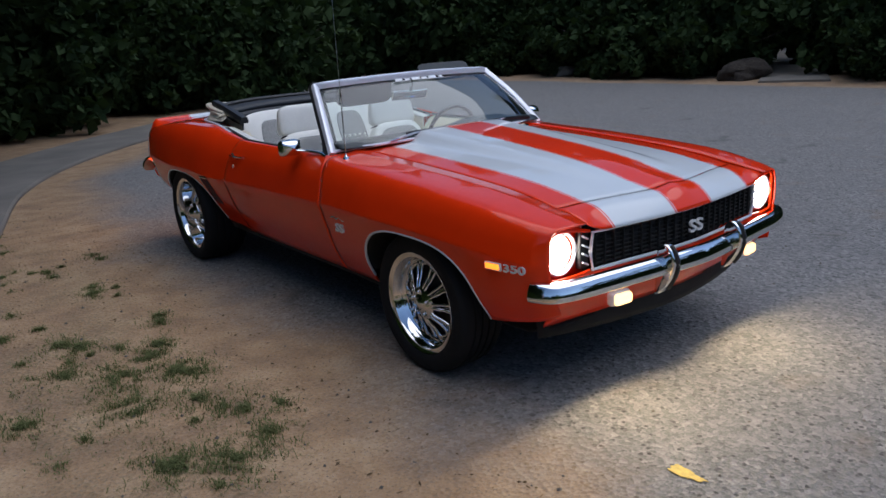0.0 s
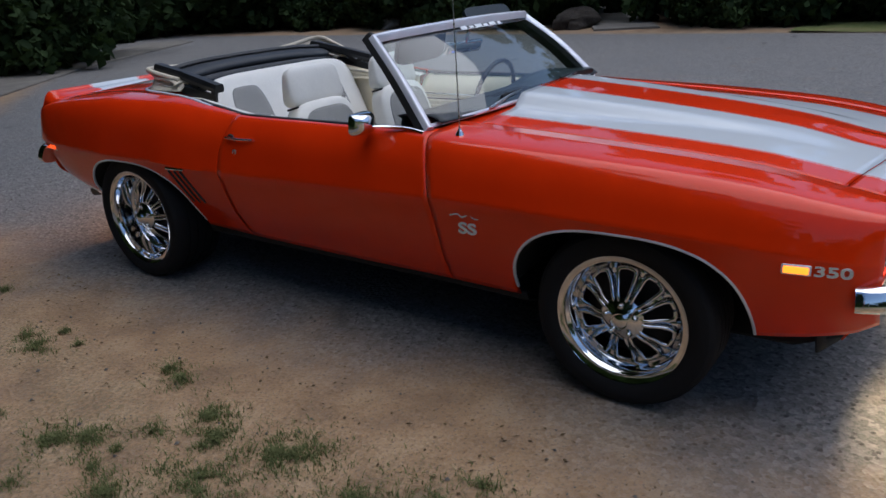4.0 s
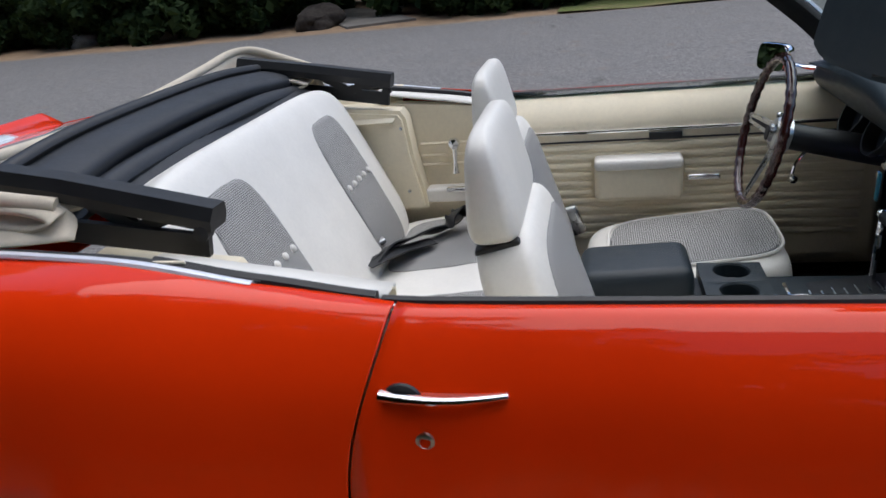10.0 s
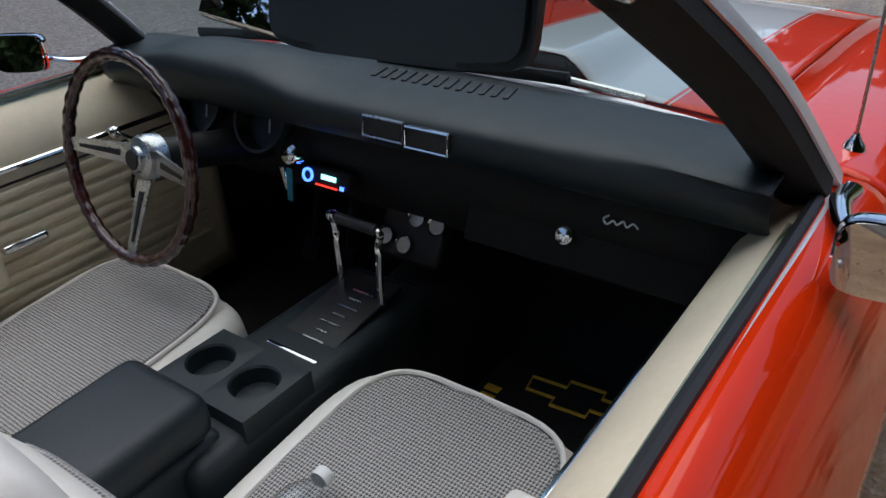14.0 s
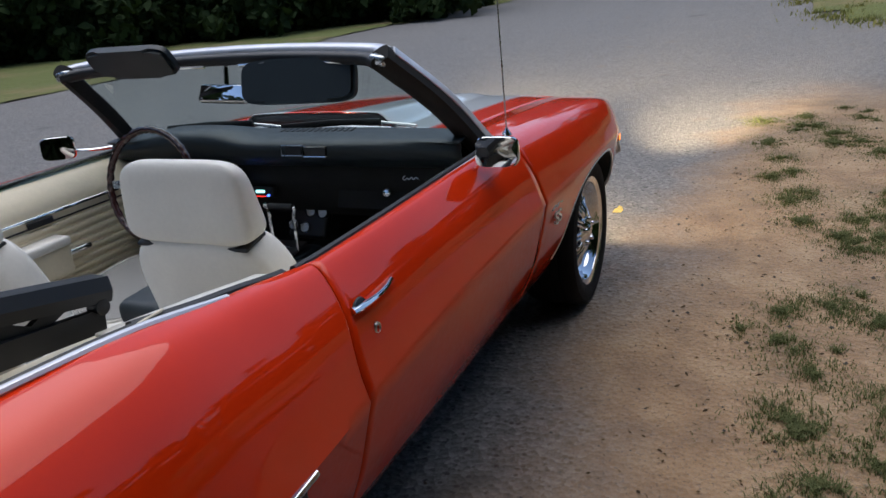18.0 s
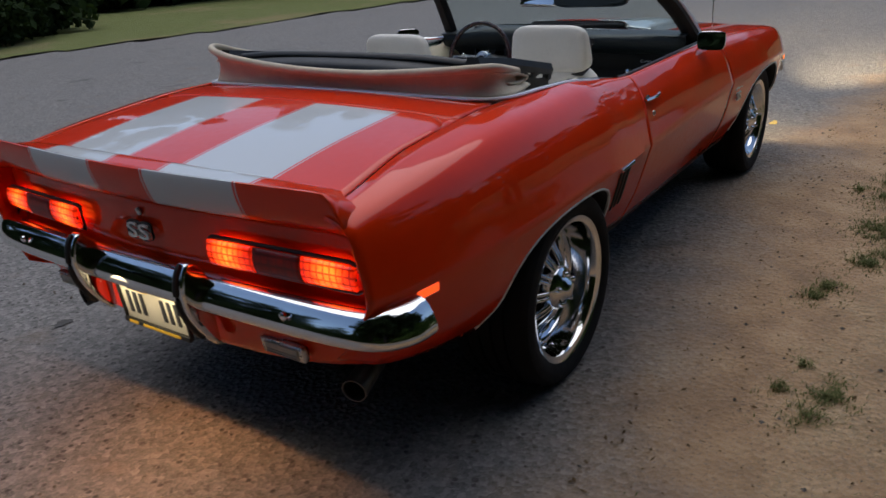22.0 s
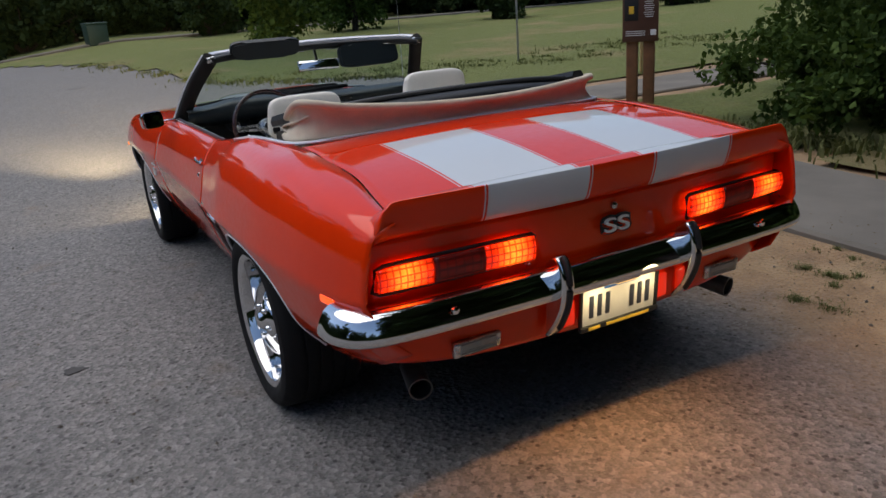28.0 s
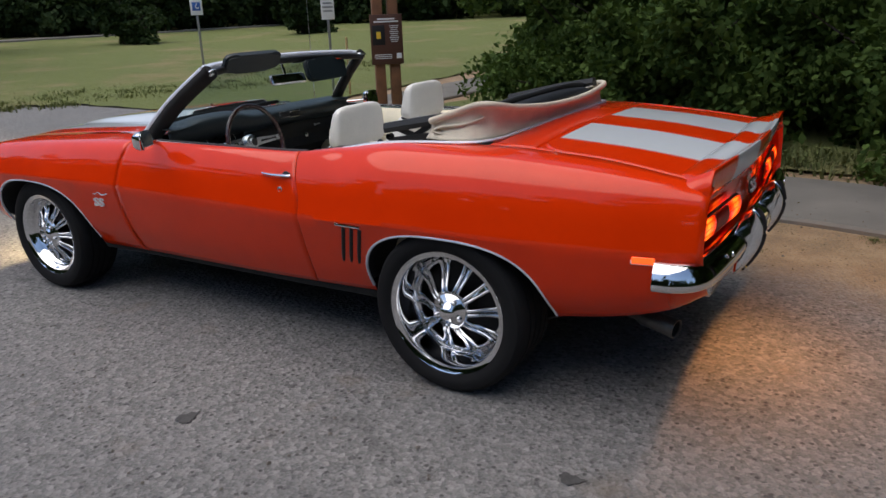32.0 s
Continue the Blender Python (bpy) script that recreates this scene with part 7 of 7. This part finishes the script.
# ---- console ----
console = part("console", rbox((0.225, 0.60, 0.15), (0.01, 0.15, 0.490), bevel=0.03, seg=4), M["dash"], car, "black centre console with cup holders and shifter")
part("arm_rest", rbox((0.20, 0.26, 0.085), (0.0, -0.205, 0.618), (3, 0, 0), bevel=0.03, seg=4), M["dash"], console, "padded black arm rest")
part("arm_rest_box", rbox((0.18, 0.27, 0.16), (0, -0.20, 0.50), bevel=0.02), M["dash"], console)
V, F = [], []
for cx in (-0.048, 0.064):
    o, n = len(V), 32
    for ring in range(5):
        for i in range(n):
            a = 2 * np.pi * i / n
            c, d = np.cos(a), np.sin(a)
            k = 1 / max(abs(c), abs(d))
            if ring < 2:
                V.append((cx + 0.056 * k * c, 0.025 + 0.075 * k * d, (0.535, 0.594)[ring]))
            else:
                r = (0.044, 0.041, 0.037)[ring - 2]
                V.append((cx + r * c, 0.025 + r * d, (0.598, 0.594, 0.545)[ring - 2]))
    for ring in range(4):
        F += [(o + ring * n + i, o + ring * n + (i + 1) % n, o + (ring + 1) * n + (i + 1) % n, o + (ring + 1) * n + i) for i in range(n)]
    F.append(tuple(o + 4 * n + i for i in range(n)))
part("cup_block", mesh_of("cup_block", V, F), M["dash"], console, "console block with two open cup wells", angle=30)
plate2 = part("shift_plate", rbox((0.13, 0.24, 0.012), (0.02, 0.27, 0.570), (8, 0, 0), bevel=0.004), M["black"], console, "ribbed shifter plate with bright edge")
for i in range(7):
    part("mark", rbox((0.05 - 0.02 * (i % 2), 0.003, 0.002), (0.03, 0.19 + 0.024 * i, 0.567 + 0.0034 * i), (8, 0, 0), bevel=0), M["chrome_dull"], plate2)
part("edge", rbox((0.13, 0.012, 0.016), (0.02, 0.145, 0.558), (8, 0, 0), bevel=0.004), M["chrome"], plate2)
U = [(-0.02, 0.33, 0.575), (-0.022, 0.335, 0.70), (-0.02, 0.34, 0.735), (0.08, 0.34, 0.735), (0.082, 0.335, 0.70), (0.08, 0.33, 0.575)]
shift = part("shifter", tube(smooth_line(U, 40), 0.007, 8), M["chrome"], console, "chrome horseshoe shifter handle")
part("grip", tube([(-0.02, 0.34, 0.737), (0.08, 0.34, 0.737)], 0.012, 10), M["black"], shift)
part("button", turned([(0, 0.012), (0.010, 0.008), (0.012, 0), (0.008, -0.008), (0, -0.01)], 12, pose(-0.034, 0.34, 0.738)), M["chrome"], shift)
for x in (-0.42, -0.30, -0.18):
    pedal = part("pedal", rbox((0.06 if x < -0.2 else 0.045, 0.012, 0.07), (x, 0.62, 0.42), (-30, 0, 0), bevel=0.005), M["rubber"], car)
    part("pedal_arm", tube([(x, 0.63, 0.44), (x, 0.68, 0.60)], 0.008, 6), M["black"], pedal)

# ---- folded top ----
stack = part("folded_top", sweep(smooth_line([(-0.075, -0.025), (0.0, -0.045), (0.085, -0.02), (0.09, 0.02), (0.0, 0.045), (-0.07, 0.03), (-0.075, -0.025)], 24)[:-1], smooth_line([(0.58, -1.335, 1.040), (0.3, -1.365, 1.060), (0, -1.372, 1.065), (-0.3, -1.365, 1.060), (-0.58, -1.335, 1.040)], 30)), M["top_vinyl"], car, "folded convertible top, black lining and beige canvas")
for k, (dy, dz, r) in enumerate(((0.10, -0.02, 0.032), (0.17, -0.055, 0.03), (0.05, 0.03, 0.018))):
    part("bow", tube(smooth_line([(0.62, -1.40 + dy, 1.06 + dz), (0.3, -1.42 + dy, 1.082 + dz), (-0.3, -1.42 + dy, 1.082 + dz), (-0.62, -1.40 + dy, 1.06 + dz)], 24), r, 10, 0.8), M["top_vinyl"] if k < 2 else M["black"], stack)
P = np.array([[(x, y, z + 0.012 * np.sin(x * 9 + y * 20)) for x in np.linspace(-0.56, 0.56, 21)] for y, z in ((-1.34, 1.05), (-1.26, 1.02), (-1.17, 1.00), (-1.10, 0.93))])
panel("lining", P, M["top_vinyl"], stack, 0.01, "loose dark lining behind the bench")
# beige canvas: rolled rim, draped skirt down to the trim
rim_pts = smooth_line([(0.640, -1.20, 1.050), (0.665, -1.32, 1.078), (0.668, -1.40, 1.096), (0.625, -1.462, 1.100), (0.50, -1.490, 1.092), (0.25, -1.503, 1.078), (0, -1.506, 1.078), (-0.25, -1.503, 1.090), (-0.50, -1.490, 1.115), (-0.625, -1.462, 1.138), (-0.668, -1.40, 1.140), (-0.668, -1.30, 1.108), (-0.645, -1.17, 1.066)], 70)
part("canvas_rim", tube(rim_pts, 0.014, 10), M["canvas"], stack, "beige canvas piping")
TRIM = smooth_line([(0.768, -0.80, 0.953), (0.752, -1.0, 0.984), (0.735, -1.2, 0.995), (0.715, -1.36, 0.998), (0.66, -1.455, 1.003), (0.5, -1.485, 1.008), (0, -1.495, 1.014), (-0.5, -1.485, 1.008), (-0.66, -1.455, 1.003), (-0.715, -1.36, 0.998), (-0.735, -1.2, 0.995), (-0.752, -1.0, 0.984), (-0.768, -0.80, 0.953)], 110)
part("top_moulding", tube(TRIM, 0.009, 8, 0.8), M["silver"], car, "bright moulding round the top well")
part("top_moulding_seal", tube(TRIM * np.array([0.978, 0.99, 1]) + np.array([0, 0, -0.004]), 0.008, 8), M["black"], car)
low = smooth_line([(0.672, -1.16, 1.00), (0.705, -1.30, 1.0), (0.690, -1.40, 1.003), (0.61, -1.462, 1.006), (0.48, -1.480, 1.010), (0.25, -1.486, 1.013), (0, -1.488, 1.015), (-0.25, -1.486, 1.013), (-0.48, -1.480, 1.010), (-0.61, -1.462, 1.006), (-0.690, -1.40, 1.003), (-0.705, -1.30, 1.0), (-0.672, -1.16, 1.00)], 70)
P = []
for k in np.linspace(0, 1, 12):
    row = low + (rim_pts - low) * k
    sag = np.sin(np.pi * k) * 0.022
    ripple = 0.003 * np.sin(np.arange(70) * 0.9 + k * 4) * np.sin(np.pi * k)
    d = row[:, :2] - np.array([0, -1.1])
    d /= np.linalg.norm(d, axis=1, keepdims=True)
    row = row.copy()
    row[:, :2] -= d * (sag + ripple)[:, None]
    P.append(row)
panel("canvas_skirt", np.array(P), M["canvas"], stack, 0.004, "beige canvas draped to the moulding")
for s in (1, -1):
    arm = part("top_rail", sweep([(-0.026, -0.02), (0.026, -0.02), (0.03, 0.0), (0.02, 0.022), (-0.02, 0.022), (-0.03, 0.0)], [(s * 0.60, -1.42, 1.108), (s * 0.605, -1.2, 1.072), (s * 0.61, -0.92, 1.022 if s < 0 else 1.010)]), M["black"], stack, "black steel side rail of the top", angle=30)
    part("link", sweep([(-0.008, -0.02), (0.008, -0.02), (0.008, 0.02), (-0.008, 0.02)], [(s * 0.625, -1.36, 1.02), (s * 0.63, -1.15, 0.995), (s * 0.62, -0.94, 0.962)]), M["black"], arm)
    part("link", sweep([(-0.006, -0.012), (0.006, -0.012), (0.006, 0.012), (-0.006, 0.012)], [(s * 0.615, -1.20, 1.075), (s * 0.62, -1.05, 0.985)]), M["black"], arm)
    part("link", sweep([(-0.006, -0.012), (0.006, -0.012), (0.006, 0.012), (-0.006, 0.012)], [(s * 0.615, -0.98, 1.025), (s * 0.62, -1.12, 0.98)]), M["black"], arm)
    part("pivot", turned([(0.014, -0.012), (0.014, 0.012), (0, 0.014)], 16, pose(s * 0.625, -0.945, 0.988, 0, 90, 0)), M["black"], arm)
    fold = smooth_line([(s * 0.64, -1.42, 1.095), (s * 0.66, -1.34, 1.070), (s * 0.655, -1.24, 1.055), (s * 0.66, -1.19, 1.035), (s * 0.655, -1.24, 1.018), (s * 0.66, -1.33, 1.03)], 24)
    P = np.array([fold + np.array([-s * w, 0, 0.004 * np.sin(w * 60)]) for w in np.linspace(-0.02, 0.10, 6)])
    panel("canvas_fold", P, M["canvas"], stack, 0.008, "crumpled beige canvas fold", flip=(s > 0))

# ---- loose things in the car ----
mat_top = part("floor_mat", rbox((0.44, 0.50, 0.012), (0.40, 0.42, 0.296), (0, 0, 0), bevel=0.005), M["carpet"], None)
tagged(mat_top, "black floor mat with a yellow outlined emblem", "floor mat")
o = [(-0.11, -0.022), (-0.045, -0.022), (-0.045, -0.045), (0.035, -0.045), (0.035, -0.022), (0.115, -0.022), (0.11, 0.022), (0.045, 0.022), (0.045, 0.045), (-0.035, 0.045), (-0.035, 0.022), (-0.115, 0.022)]
MM = pose(0.385, 0.575, 0.304, 0, 0, 4)
part("emblem", tube([tuple(MM @ Vector((a, b, 0.001))) for a, b in o], 0.004, 6, closed=True), M["yellow"], mat_top, "yellow stitched outline")
for i in range(4):
    part("text_bar", rbox((0.035, 0.020, 0.002), tuple((MM @ Matrix.Translation((-0.175, -0.055 - 0.03 * i, 0.001))).translation), (0, 0, 0), bevel=0), M["yellow"], mat_top)
mat2 = part("floor_mat", rbox((0.44, 0.46, 0.012), (-0.40, 0.40, 0.296), (0, 0, 0), bevel=0.005), M["carpet"], None)
tagged(mat2, "plain black floor mat in the driver's footwell", "floor mat")
bottle = new("water_bottle")
B = pose(0.320, -0.175, 0.608, 0, 88, 93)
prof = [(0.0, -0.09), (0.026, -0.09), (0.031, -0.082)] + [(0.031 + 0.0016 * np.sin(i * 2.1), -0.07 + 0.013 * i) for i in range(9)] + [(0.028, 0.055), (0.018, 0.078), (0.0125, 0.086), (0.0125, 0.10)]
part("body", turned(prof, 28, B), M["bottle"], bottle, "clear crinkled plastic")
part("cap", turned([(0.0145, 0.094), (0.0145, 0.110), (0.012, 0.112), (0, 0.112)], 20, B), M["sign_white"], bottle, "white cap")
part("label", turned([(0.0325, -0.03), (0.0325, 0.02)], 28, B), dusty("pale_blue_label", (0.55, 0.70, 0.85), 0.4), bottle, "pale blue label")
tagged(bottle, "clear plastic water bottle lying on the seat", "bottle")

# ---- lamps of the car ----
def spot(name, at, to, watts, angle, blend, colour, size=0.05):
    d = bpy.data.lights.new(name, "SPOT")
    d.energy, d.spot_size, d.spot_blend, d.color, d.shadow_soft_size = watts, radians(angle), blend, colour, size
    ob = new(name, d)
    ob.matrix_world = look(at, to)
    return ob


for s in (1, -1):
    spot("headlamp_beam", (s * 0.712, 2.150, 0.672), (s * 1.6, 14.0, 0.25), 3400, 36, 1.0, (1.0, 0.78, 0.48), 0.06)
    spot("parking_beam", (s * 0.465, 2.228, 0.452), (s * 0.52, 3.05, 0.0), 16, 168, 0.25, (1.0, 0.76, 0.42), 0.02)
    spot("plate_glow", (s * 0.115, -2.420, 0.588), (s * 0.085, -2.352, 0.50), 0.70, 150, 0.9, (1.0, 0.78, 0.44), 0.04)
spot("plate_beam", (0, -2.442, 0.555), (0, -3.442, 0.023), 10.0, 176, 0.05, (1.0, 0.42, 0.13), 0.02)
